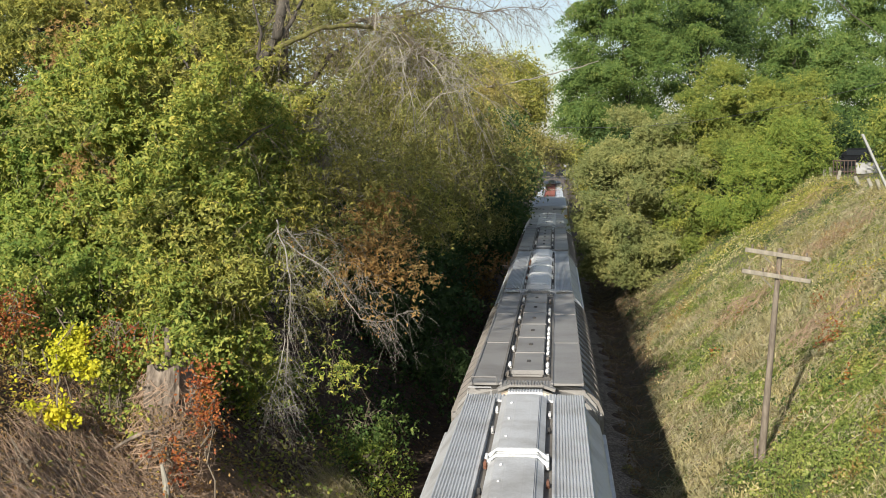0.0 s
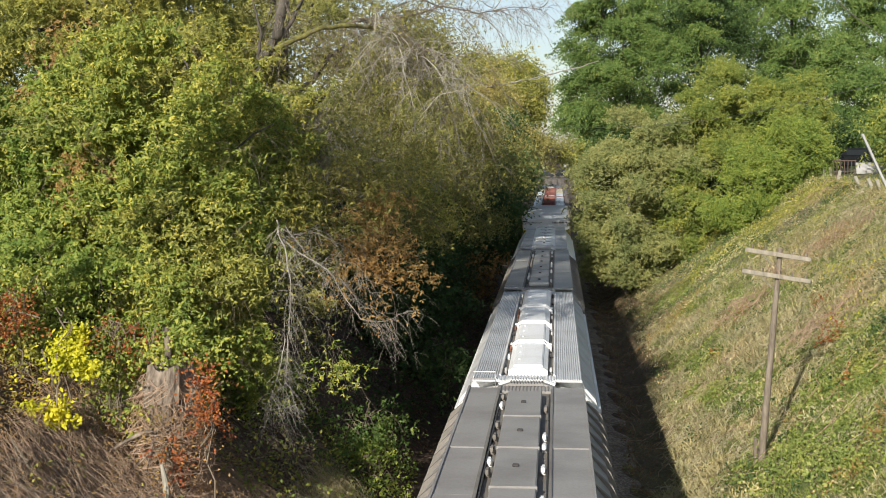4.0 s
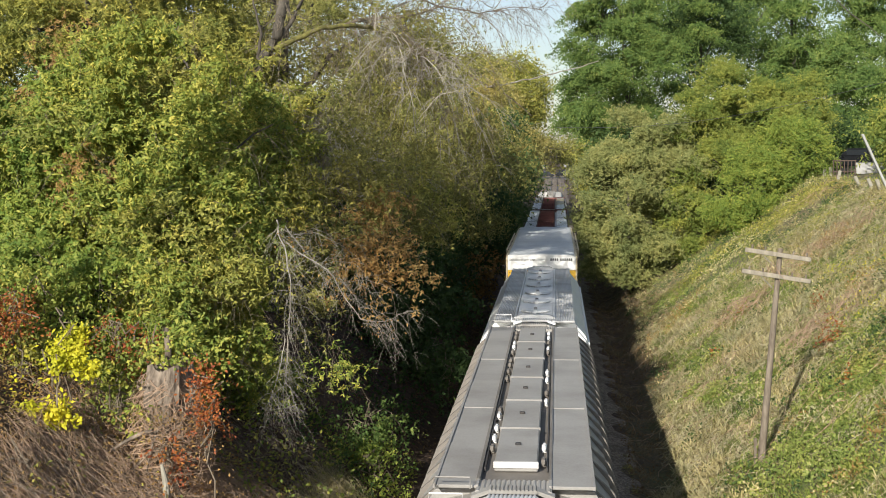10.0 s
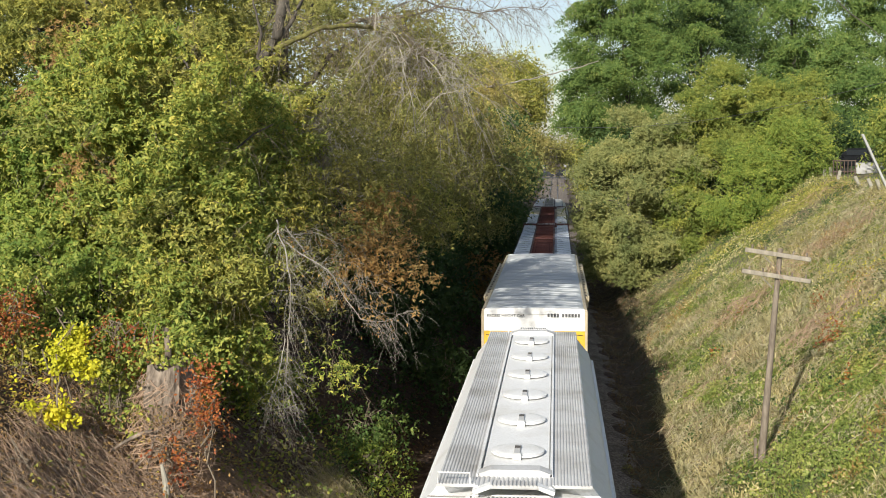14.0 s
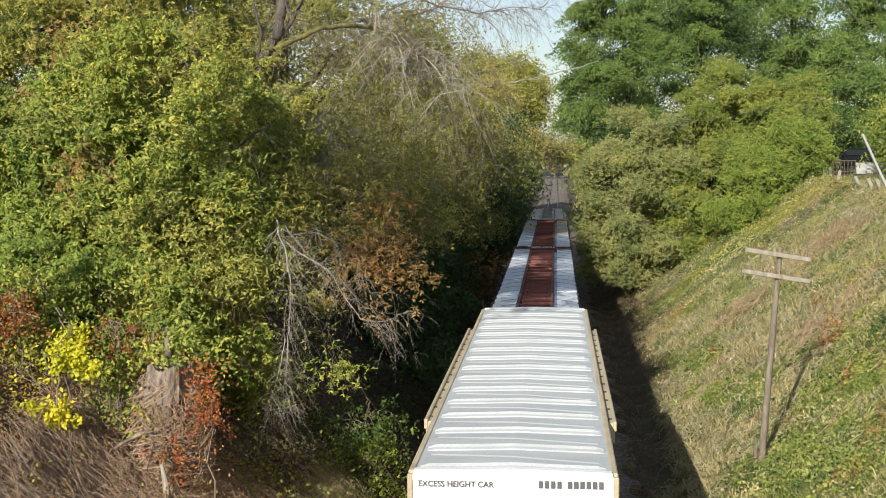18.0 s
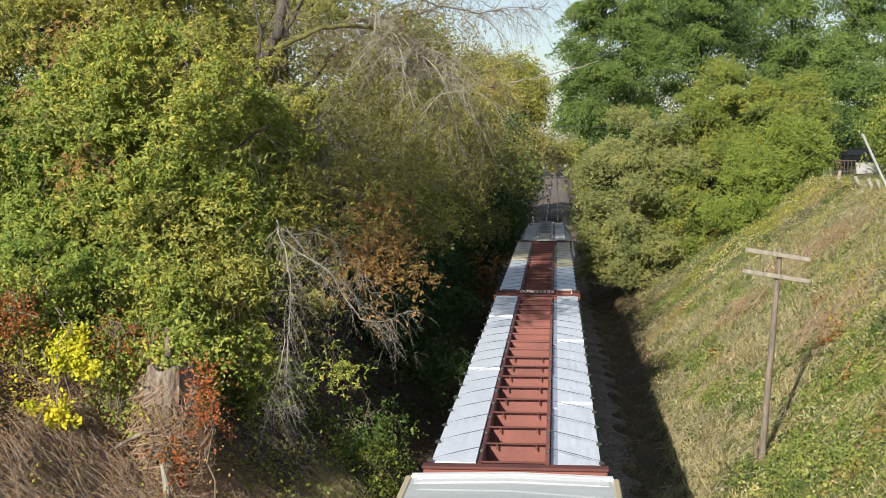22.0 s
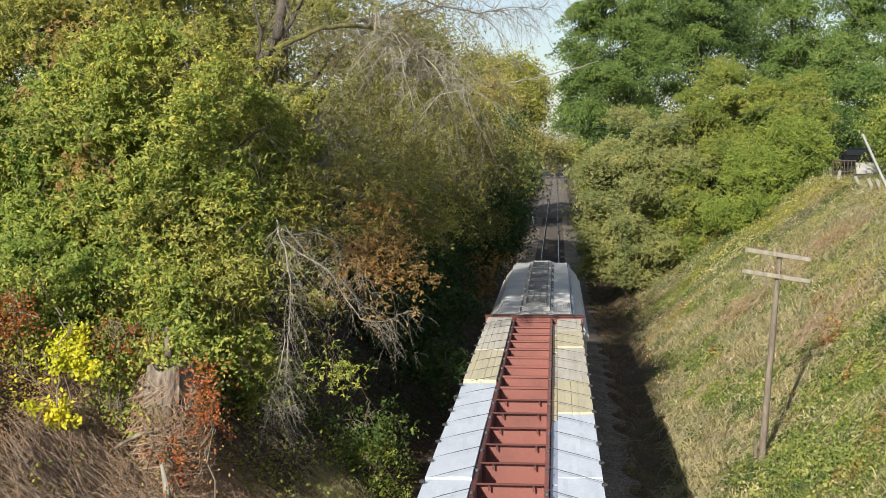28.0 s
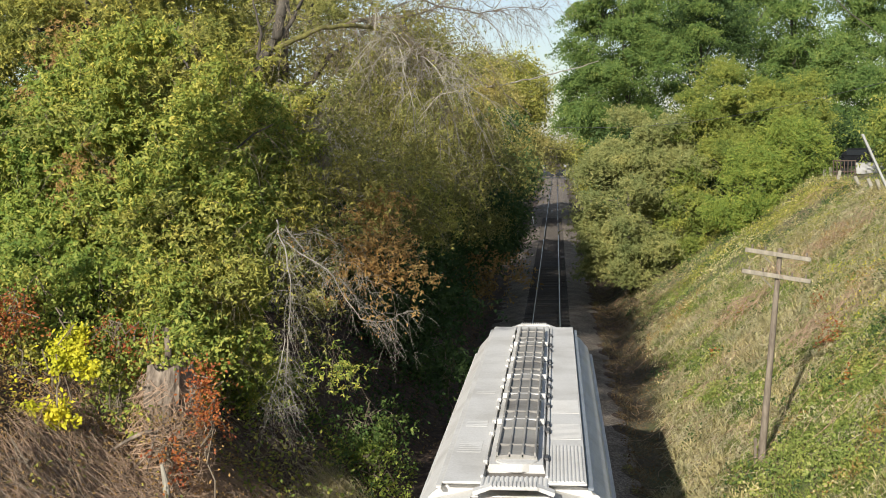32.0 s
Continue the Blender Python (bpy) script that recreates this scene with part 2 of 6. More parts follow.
def box(x0, x1, y0, y1, z0, z1, bevel=0.0, bm=None):
    own = bmesh.new()
    r = bmesh.ops.create_cube(own, size=1.0)
    for v in r["verts"]:
        v.co = Vector(((x0 + x1) / 2 + v.co.x * (x1 - x0), (y0 + y1) / 2 + v.co.y * (y1 - y0), (z0 + z1) / 2 + v.co.z * (z1 - z0)))
    if bevel:
        bmesh.ops.bevel(own, geom=own.edges[:], offset=bevel, segments=1, affect="EDGES")
    if bm is None:
        return own
    me = bpy.data.meshes.new("tmp")
    own.to_mesh(me)
    own.free()
    bm.from_mesh(me)
    bpy.data.meshes.remove(me)
    return bm


def extrude(profile, y0, y1, bm=None, axis="y"):
    """A closed outline of (x, z) pushed along y from y0 to y1 (or of (y, z) along x)."""
    bm = bm or bmesh.new()
    if axis == "y":
        a = [bm.verts.new((x, y0, z)) for x, z in profile]
        b = [bm.verts.new((x, y1, z)) for x, z in profile]
    else:
        a = [bm.verts.new((y0, x, z)) for x, z in profile]
        b = [bm.verts.new((y1, x, z)) for x, z in profile]
    n = len(profile)
    for i in range(n):
        bm.faces.new((a[i], a[(i + 1) % n], b[(i + 1) % n], b[i]))
    bm.faces.new(a[::-1])
    bm.faces.new(b)
    bmesh.ops.recalc_face_normals(bm, faces=bm.faces[:])
    return bm


def disc(cx, cy, z0, r, h, n=20, dome=0.0, bm=None):
    bm = bm or bmesh.new()
    lo = [bm.verts.new((cx + r * math.cos(2 * math.pi * i / n), cy + r * math.sin(2 * math.pi * i / n), z0)) for i in range(n)]
    hi = [bm.verts.new((v.co.x, v.co.y, z0 + h)) for v in lo]
    inn = [bm.verts.new((cx + (v.co.x - cx) * 0.8, cy + (v.co.y - cy) * 0.8, z0 + h + dome * 0.6)) for v in lo]
    top = bm.verts.new((cx, cy, z0 + h + dome))
    for i in range(n):
        j = (i + 1) % n
        bm.faces.new((lo[i], lo[j], hi[j], hi[i]))
        bm.faces.new((hi[i], hi[j], inn[j], inn[i]))
        bm.faces.new((inn[i], inn[j], top))
    return bm


def tubes(paths, sides=4):
    """Tapered tubes along many paths at once: each path is (points (k, 3), radii (k,))."""
    vs, fs, base = [], [], 0
    for pts, rad in paths:
        pts = np.asarray(pts, float)
        k = len(pts)
        d = np.gradient(pts, axis=0)
        d /= np.linalg.norm(d, axis=1)[:, None] + 1e-9
        ref = np.where(np.abs(d[:, 2:3]) > 0.9, np.array([[1.0, 0, 0]]), np.array([[0, 0, 1.0]]))
        u = np.cross(d, ref)
        u /= np.linalg.norm(u, axis=1)[:, None] + 1e-9
        w = np.cross(d, u)
        for s in range(sides):
            an = 2 * math.pi * s / sides
            vs.append(pts + (u * math.cos(an) + w * math.sin(an)) * np.asarray(rad, float)[:, None])
        for s in range(sides):
            s2 = (s + 1) % sides
            for i in range(k - 1):
                fs.append((base + s * k + i, base + s2 * k + i, base + s2 * k + i + 1, base + s * k + i + 1))
        base += k * sides
    return np.concatenate(vs), fs


def quick(name, verts, faces, mat, parent=None):
    """A large mesh from arrays (faces all of one size)."""
    verts, faces = np.asarray(verts, np.float32), np.asarray(faces, np.int32)
    me = bpy.data.meshes.new(name)
    me.vertices.add(len(verts))
    me.vertices.foreach_set("co", verts.ravel())
    k = faces.shape[1]
    me.loops.add(faces.size)
    me.loops.foreach_set("vertex_index", faces.ravel())
    me.polygons.add(len(faces))
    me.polygons.foreach_set("loop_start", np.arange(0, faces.size, k, dtype=np.int32))
    me.update(calc_edges=True)
    me.materials.append(mat)
    ob = new(name, me)
    if parent is not None:
        ob.parent = parent
    return ob


RNG = np.random.default_rng(7)


def unit(v):
    return v / (np.linalg.norm(v, axis=1)[:, None] + 1e-9)


def leaves_at(pos, size, up=0.6, wide=0.55, tri=False):
    """Folded four-cornered (or, far off, three-cornered) leaves at the given places. Returns verts, faces."""
    n = len(pos)
    nrm = unit(RNG.normal(size=(n, 3)) * 0.62 + np.array([-0.2, -0.62, up]))
    d = unit(np.cross(nrm, RNG.normal(size=(n, 3))))
    d[:, 2] -= 0.35
    d = unit(d)
    s = unit(np.cross(nrm, d))
    L = (size * RNG.uniform(0.65, 1.35, n))[:, None]
    a = pos
    if tri:
        v = np.stack([pos + s * L * wide * 0.5, pos + d * L, pos - s * L * wide * 0.5], 1).reshape(-1, 3)
        return v, np.arange(3 * n).reshape(n, 3)
    b = pos + d * L * 0.5 + s * L * wide * 0.5 + nrm * L * 0.08
    c = pos + d * L
    e = pos + d * L * 0.5 - s * L * wide * 0.5 + nrm * L * 0.08
    v = np.stack([a, b, c, e], 1).reshape(-1, 3)
    f = np.arange(4 * n).reshape(n, 4)
    return v, f


def tufts_at(pos, size, k=5, wide=0.36, tri=False):
    """Tufts of k narrow hanging leaflets that spread from each place, turned to the light."""
    n = len(pos)
    p = np.repeat(pos, k, 0) + RNG.normal(size=(n * k, 3)) * size * 0.12
    m = n * k
    d = unit(RNG.normal(size=(m, 3)) * np.array([1.0, 0.6, 0.75]) + np.array([0.05, -0.25, -0.3]))
    w = RNG.normal(size=(m, 3)) * 0.45 + np.array([-0.2, -0.75, 0.6])
    nrm = unit(w - d * (w * d).sum(1)[:, None])
    s = np.cross(nrm, d)
    L = (size * RNG.uniform(0.6, 1.3, m))[:, None]
    if tri:
        return np.stack([p + s * L * wide * 0.5, p + d * L, p - s * L * wide * 0.5], 1).reshape(-1, 3), np.arange(3 * m).reshape(m, 3)
    b = p + d * L * 0.45 + s * L * wide * 0.5 + nrm * L * 0.05
    c = p + d * L
    e = p + d * L * 0.45 - s * L * wide * 0.5 + nrm * L * 0.05
    return np.stack([p, b, c, e], 1).reshape(-1, 3), np.arange(4 * m).reshape(m, 4)


def sprays(base, out, length, per, spread, droop):
    """Leaf places strung along leafy shoots that start at base and point out, then droop."""
    n = len(base)
    t = RNG.uniform(0.05, 1.0, (n, per, 1))
    L = (length * RNG.uniform(0.6, 1.3, n))[:, None, None]
    p = base[:, None] + out[:, None] * L * t + RNG.normal(size=(n, per, 3)) * spread
    p[..., 2] -= droop * (L[..., 0] * t[..., 0]) ** 1.5
    return p.reshape(-1, 3)


def crown_points(lobes, n, shell=0.55, bough=0.7, pad=0.0, fill=50):
    """Shoot bases gathered into boughs on the lobes (cx, cy, cz, rx, ry, rz) of a crown, and ways outwards.
    pad 1 makes the boughs flat layers whose rims droop, pad -1 hanging tassels."""
    lobes = np.asarray(lobes, float)
    wgt = (lobes[:, 3] * lobes[:, 4] * lobes[:, 5]) ** (2 / 3)
    nb = max(14, n // fill)
    pick = RNG.choice(len(lobes), nb, p=wgt / wgt.sum())
    u = unit(RNG.normal(size=(nb, 3)) + np.array([0, -0.25, 0.1]))
    r = shell + (1.12 - shell) * RNG.uniform(0, 1, nb) ** 0.7
    mid = lobes[pick, :3] + u * lobes[pick, 3:] * r[:, None]
    big = bough * RNG.uniform(0.55, 1.3, nb)
    which = RNG.integers(0, nb, n)
    off = RNG.normal(size=(n, 3)) * np.array([0.56 + 0.12 * pad, 0.56, 0.4 - 0.22 * pad])
    off[:, 2] -= 0.28 * max(pad, 0) * (off[:, 0] ** 2 + off[:, 1] ** 2)
    base = mid[which] + off * big[which][:, None]
    out = unit(u[which] * 0.8 + off * 0.7 + RNG.normal(size=(n, 3)) * 0.45 + np.array([0, 0, -0.1]))
    return base, out


def limb(p, q, r0, r1, sag=0.0, wobble=0.15, k=8):
    p, q = np.asarray(p, float), np.asarray(q, float)
    t = np.linspace(0, 1, k)[:, None]
    pts = p + (q - p) * t
    pts += RNG.normal(size=(k, 3)) * wobble * np.sin(np.pi * t)
    pts[:, 2] += sag * np.sin(np.pi * t[:, 0])
    return pts, r0 + (r1 - r0) * t[:, 0]


def twig_fan(starts, ways, length, radius, droop, forks=3, k=6):
    """Bare twigs: each start gives a drooping stem with a few side shoots."""
    out = []
    for s, w in zip(starts, ways):
        L = length * RNG.uniform(0.55, 1.35)
        t = np.linspace(0, 1, k)
        pts = s + w * (L * t)[:, None] + np.cumsum(RNG.normal(size=(k, 3)) * 0.028 * L, 0)
        pts[:, 2] -= droop * L * t ** 2
        out.append((pts, radius * (1 - 0.75 * t)))
        for _ in range(forks):
            i = RNG.integers(1, k - 1)
            w2 = unit((w + RNG.normal(size=3) * 0.7 + np.array([0, 0, -0.5 * droop]))[None])[0]
            l2 = L * RNG.uniform(0.25, 0.6)
            t2 = np.linspace(0, 1, 4)
            p2 = pts[i] + w2 * (l2 * t2)[:, None] + RNG.normal(size=(4, 3)) * 0.02 * l2
            p2[:, 2] -= droop * l2 * t2 ** 2 * 0.8
            out.append((p2, radius * 0.55 * (1 - 0.7 * t2)))
    return out


def root(name, label, category, at=(0, 0, 0), group=""):
    e = new(name)
    e.location = at
    return tagged(e, label, category, group)


def tree(name, label, foot, top, lobes, leaf, bark, shoots, per, size, length=1.1, spread=0.16, droop=0.25, trunk=0.22, shell=0.55, group="", limbs=9, category="tree", bough=0.0, tuft=0, pad=0.0, fill=50):
    """A tree or shrub: tapered trunk, limbs into the crown, and a crown of separate leaves on shoots."""
    t = root(name, label, category, foot, group)
    f = np.asarray(foot, float)
    lob = np.asarray(lobes, float)
    paths = [limb((0, 0, -0.4), np.asarray(top, float) - f, trunk, trunk * 0.3, 0, 0.12)]
    part("trunk", tubes(paths, 8), bark, t, smooth=True)
    stem = paths[0][0]
    for i in range(limbs):
        l = lob[i % len(lob)]
        end = l[:3] - f + unit(RNG.normal(size=(1, 3)))[0] * l[3:] * 0.75
        s = stem[RNG.integers(3, 8)]
        part("limb", tubes([limb(s, end, trunk * 0.35, 0.02, 0.3, 0.2)], 5), bark, t)
    base, out = crown_points(lob - np.array([*f, 0, 0, 0]), shoots, shell, bough or 5.5 * size, pad, fill)
    at_leaf = sprays(base, out, length, per, spread, droop)
    tri = f[1] > 38
    v, fc = tufts_at(at_leaf, size, tuft, tri=tri) if tuft else leaves_at(at_leaf, size, tri=tri)
    quick("crown", v, fc, leaf, t)
    return t


# ---- the train ----
XT = -0.09          # middle of the train across the track
CARS = []           # (thing, place of its near end along the track at 16 s)


def bogie(car, y):
    b = part("bogie", box(-1.05, 1.05, y - 0.22, y + 0.22, 0.5, 0.85, 0.04), BLACK, car)
    for s in (-1, 1):
        part("side_frame", extrude([(y - 1.2, 0.42), (y - 1.2, 0.62), (y - 0.4, 0.86), (y + 0.4, 0.86), (y + 1.2, 0.62), (y + 1.2, 0.42), (y + 0.5, 0.3), (y - 0.5, 0.3)], s * 1.0 - 0.07, s * 1.0 + 0.07, axis="x"), BLACK, b)
    for dy in (-0.9, 0.9):
        for s in (-1, 1):
            bm = disc(0, 0, -0.065, 0.46, 0.13, 20)
            bm.transform(pose(s * 0.75, y + dy, 0.46, 0, 90, 0))
            part("wheel", bm, RUSTY_RAIL, b)


def coupler(car, y0, y1):
    part("coupler", box(-0.16, 0.16, y0, y1, 0.75, 1.0, 0.04), BLACK, car)


def grating(x0, x1, y0, y1, z, pitch, tall=0.035, across=False):
    """A sheet pressed into even ridges, along the car or across it."""
    n = max(2, int(round(((y1 - y0) if across else (x1 - x0)) / pitch)))
    prof = []
    a0, a1 = (y0, y1) if across else (x0, x1)
    for i in range(n):
        p = a0 + (a1 - a0) * i / n
        w = (a1 - a0) / n
        prof += [(p, z), (p + 0.3 * w, z + tall), (p + 0.62 * w, z + tall), (p + 0.9 * w, z)]
    prof += [(a1, z), (a1, z - 0.04), (a0, z - 0.04)]
    return extrude(prof, x0, x1, axis="x") if across else extrude(prof, y0, y1)


def latch(car, x, y, z, mat, s=1.0):
    bm = box(x - 0.05 * s, x + 0.05 * s, y - 0.1 * s, y + 0.1 * s, z - 0.05, z + 0.07, 0.015)
    box(x - 0.02, x + 0.02, y - 0.2 * s, y + 0.03, z + 0.02, z + 0.1, 0, bm)
    part("latch", bm, mat, car)


def handrail(car, pts, mat, r=0.018):
    part("grab_rail", tubes([(np.array(pts, float), np.full(len(pts), r))], 5), mat, car)


def hopper(label, y16, L, wall, shoulder, panel, style, xs, ztop=4.62, rib=None, end_mat=None, cover=None):
    """A covered hopper wagon. style picks the roof: long, plates, round or batten."""
    car = root("hopper_wagon", label, "railway wagon", group="wagons of the train")
    CARS.append((car, y16))
    end_mat = end_mat or wall
    cover = cover or CLEAN
    pin, pout = xs
    zs = 4.12
    # shell with curved shoulders
    part("body", extrude([(-1.1, 1.5), (-1.55, 1.9), (-1.58, zs - 0.25), (-1.5, zs), (-1.28, zs + 0.26), (-pout - 0.02, ztop - 0.13), (-pin, ztop - 0.06), (pin, ztop - 0.06), (pout + 0.02, ztop - 0.13), (1.28, zs + 0.26), (1.5, zs), (1.58, zs - 0.25), (1.55, 1.9), (1.1, 1.5)], 0.55, L - 0.55), shoulder, car)
    for s in (-1, 1):
        part("side_sill", box(s * 1.5 - 0.1, s * 1.5 + 0.1, 0.2, L - 0.2, 1.25, 1.6, 0.02), wall, car)
        part("eave_rail", box(s * 1.58 - 0.05, s * 1.58 + 0.05, 0.5, L - 0.5, zs - 0.32, zs - 0.2, 0.015), wall, car)
        if rib:
            k = int(L / 0.92)
            for i in range(k):
                y = 0.75 + i * (L - 1.5) / (k - 1)
                part("side_rib", extrude([(s * 1.64, 1.6), (s * 1.67, zs - 0.2), (s * 1.56, zs + 0.06), (s * 1.24, ztop - 0.16), (s * 1.16, ztop - 0.2), (s * 1.5, zs - 0.1), (s * 1.54, 1.6)], y - 0.05, y + 0.05), rib, car)
    # ends: sloped plate, posts, top chord
    for near in (True, False):
        ya, yb = (0.0, 0.55) if near else (L, L - 0.55)
        d = 1 if near else -1
        part("end_plate", box(-1.4, 1.4, *sorted((ya + d * 0.3, ya + d * 0.42)), 1.45, 3.92, 0.01), end_mat, car)
        part("end_hood", extrude([(-1.52, 3.9), (-1.5, 4.04), (-1.27, 4.3), (-0.62, 4.45), (0.62, 4.45), (1.27, 4.3), (1.5, 4.04), (1.52, 3.9)], *sorted((ya + d * 0.16, ya + d * 0.57))), end_mat, car)
        for s in (-1, 1):
            part("hood_brace", extrude([(s * 0.66, 4.46), (s * 1.25, 4.325), (s * 1.23, 4.30), (s * 0.66, 4.43)], *sorted((ya + d * 0.02, ya + d * 0.12))), end_mat, car)
        part("end_chord", extrude([(-1.52, 3.98), (-1.3, 4.26), (-0.6, 4.44), (0.6, 4.44), (1.3, 4.26), (1.52, 3.98), (1.4, 3.92), (1.22, 4.12), (0.58, 4.3), (-0.58, 4.3), (-1.22, 4.12), (-1.4, 3.92)], *sorted((ya + d * 0.04, ya + d * 0.158))), end_mat, car)
        for x in (-1.46, -0.62, 0.62, 1.46):
            part("end_post", box(x - 0.05, x + 0.05, min(ya + d * 0.08, ya + d * 0.18), max(ya + d * 0.08, ya + d * 0.18), 1.3, 4.0 if abs(x) > 1 else 4.3, 0.012), end_mat, car)
        part("end_sill", box(-1.5, 1.5, min(ya, ya + d * 0.3), max(ya, ya + d * 0.3), 1.15, 1.5, 0.02), wall, car)
        # crossover board with the raised step in the middle
        y0, y1 = sorted((ya + d * 0.02, ya + d * 0.62))
        part("crossover_board", grating(-pin - 0.02, pin + 0.02, y0, y1, ztop + 0.0, 0.075, 0.02), panel if style != "plates" else wall, car)
        y0, y1 = sorted((ya - d * 0.16, ya + d * 0.12))
        part("crossover_step", grating(-0.36, 0.36, y0, y1, ztop + 0.06, 0.06, 0.025), panel, car)
        for s in (-1, 1):
            part("step_bracket", extrude([(s * 0.36, ztop + 0.06), (s * 0.62, ztop - 0.03), (s * 0.6, ztop - 0.09), (s * 0.36, ztop - 0.0)], y0 + 0.04, y1 - 0.04), end_mat, car)
        if style != "batten":
            handrail(car, [(-pout + 0.02, ya + d * 0.16, ztop + 0.0), (-pout + 0.02, ya + d * 0.16, ztop + 0.17), (-pin - 0.1, ya + d * 0.16, ztop + 0.17), (-pin - 0.1, ya + d * 0.16, ztop)], wall, 0.014)
        for z in (1.9, 2.3, 2.7, 3.1, 3.5, 3.9):
            handrail(car, [(1.12, ya + d * 0.1, z), (1.12, ya + d * 0.02, z), (1.44, ya + d * 0.02, z), (1.44, ya + d * 0.1, z)], end_mat, 0.014)
    # running boards each side
    for s in (-1, 1):
        x0, x1 = sorted((s * pin, s * pout))
        if style in ("long", "round"):
            part("running_board", grating(x0, x1, 0.12, L - 0.12, ztop, 0.052, 0.03 if style == "long" else 0.014), panel, car, smooth=False)
        elif style == "plates":
            k = 6
            cut = [0.25, 0.25 + 0.16 * L, 0.25 + 0.33 * L, 0.5 * L, 0.67 * L, 0.83 * L, L - 0.25]
            for i in range(k):
                part("roof_panel", box(x0, x1, cut[i] + 0.015, cut[i + 1] - 0.015, ztop - 0.03, ztop + 0.012 * (1 + (i + s) % 2), 0.01), panel, car)
            for e in (x0, x1):
                part("panel_edging", box(e - 0.02, e + 0.02, 0.22, L - 0.22, ztop - 0.02, ztop + 0.045), wall, car)
        else:
            part("running_board", box(x0, x1, 0.3, L - 0.2, ztop - 0.03, ztop + 0.01, 0.008), panel, car)
            if s > 0:
                for a, b in ((0.35, 2.6), (3.1, 4.3), (5.2, 6.4)):
                    part("tread_plate", grating(x0 + 0.03, x1 - 0.03, a, b, ztop + 0.014, 0.06 if a < 1 else 0.09, 0.016 if a < 1 else 0.006, a > 1), panel, car)
            else:
                for a, b in ((2.1, 2.9), (4.0, 4.6), (7.0, 7.3)):
                    part("tread_plate", grating(x0 + 0.08, x1 - 0.12, a, b, ztop + 0.012, 0.13, 0.005, True), panel, car)
            part("roof_seam", box(s * (pout + 0.06) - 0.04, s * (pout + 0.06) + 0.04, 0.3, L - 0.3, ztop - 0.1, ztop - 0.06), BLUE_GREY if s > 0 else wall, car)
    # hatch gutter
    part("hatch_coaming", box(-pin + 0.03, pin - 0.03, 0.62, L - 0.62, ztop - 0.12, ztop - 0.05), TAUPE_DARK if style != "round" else CLEAN, car)
    for s in (-1, 1):
        part("coaming_bar", box(s * pin - 0.03, s * pin + 0.012, 0.55, L - 0.55, ztop - 0.04, ztop + 0.05), wall if style != "plates" else TAUPE_DARK, car)
    rnd = random.Random(int(y16 * 10) + 5)
    hw = 0.345
    if style == "long":
        n = 4
        seg = [0.7, 4.3, 7.75, 11.2, L - 0.7]
        part("hatch_rim", extrude([(-hw - 0.1, ztop - 0.05), (-hw - 0.1, ztop + 0.07), (-hw, ztop + 0.13), (hw, ztop + 0.13), (hw + 0.1, ztop + 0.07), (hw + 0.1, ztop - 0.05)], 0.9, L - 0.7), cover, car)
        for i in range(n):
            a, b = seg[i] + (0.35 if i == 0 else 0.16), seg[i + 1] - 0.16
            bm = extrude([(-hw, ztop + 0.1), (-hw + 0.02, ztop + 0.175), (-0.15, ztop + 0.19), (0.15, ztop + 0.19), (hw - 0.02, ztop + 0.175), (hw, ztop + 0.1)], a, b)
            bmesh.ops.bevel(bm, geom=bm.edges[:], offset=0.018, segments=2, affect="EDGES")
            part("hatch_cover", bm, cover, car)
            for k in range(3):
                yy = a + (b - a) * (0.2 + 0.3 * k)
                part("stud", box(-0.22 - 0.02, -0.22 + 0.02, yy, yy + 0.05, ztop + 0.18, ztop + 0.215), GALVANISED, car)
        for i in range(1, n):
            for dy in (-0.2, 0.2):
                y = seg[i] + dy
                part("hatch_strap", extrude([(-hw - 0.14, ztop + 0.02), (-hw - 0.14, ztop + 0.1), (-hw + 0.02, ztop + 0.215), (hw - 0.02, ztop + 0.215), (hw + 0.14, ztop + 0.1), (hw + 0.14, ztop + 0.02), (hw, ztop + 0.17), (-hw, ztop + 0.17)], y - 0.035, y + 0.035), CLEAN, car)
                for s in (-1, 1):
                    latch(car, s * (hw + 0.15), y, ztop + 0.02, RUST if (s < 0 and dy < 0) else CLEAN, 0.6)
        for s in (-1, 1):
            for y in np.arange(1.3, L - 1, 1.72):
                latch(car, s * (pin - 0.09), y + rnd.uniform(-0.3, 0.3), ztop - 0.02, rnd.choice([CLEAN, LIGHT_GREY, BLACK, RUST]), 0.55)
    elif style == "plates":
        cut = np.linspace(1.25, L - 1.05, 7)
        for i in range(6):
            a, b = cut[i] + 0.03, cut[i + 1] - 0.03
            bm = box(-hw, hw, a, b, ztop - 0.04, ztop + 0.11, 0.02)
            part("hatch_cover", bm, panel, car)
            part("cover_lip", box(-hw - 0.015, hw + 0.015, a - 0.02, a + 0.05, ztop + 0.02, ztop + 0.125, 0.01), DUSTY if (i == 0 and panel is TAUPE) else wall, car)
            part("hinge", box(-0.05, 0.05, (a + b) / 2 - 0.04, (a + b) / 2 + 0.04, ztop + 0.11, ztop + 0.15, 0.01), BLACK, car)
            for s in (-1, 1):
                for y in (a + 0.3, (a + b) / 2, b - 0.4):
                    if rnd.random() < 0.3:
                        continue
                    latch(car, s * (hw + 0.09), y + rnd.uniform(-0.2, 0.2), ztop - 0.0, CLEAN if rnd.random() < (0.7 if s > 0 else 0.45) else TAUPE_DARK, 0.85)
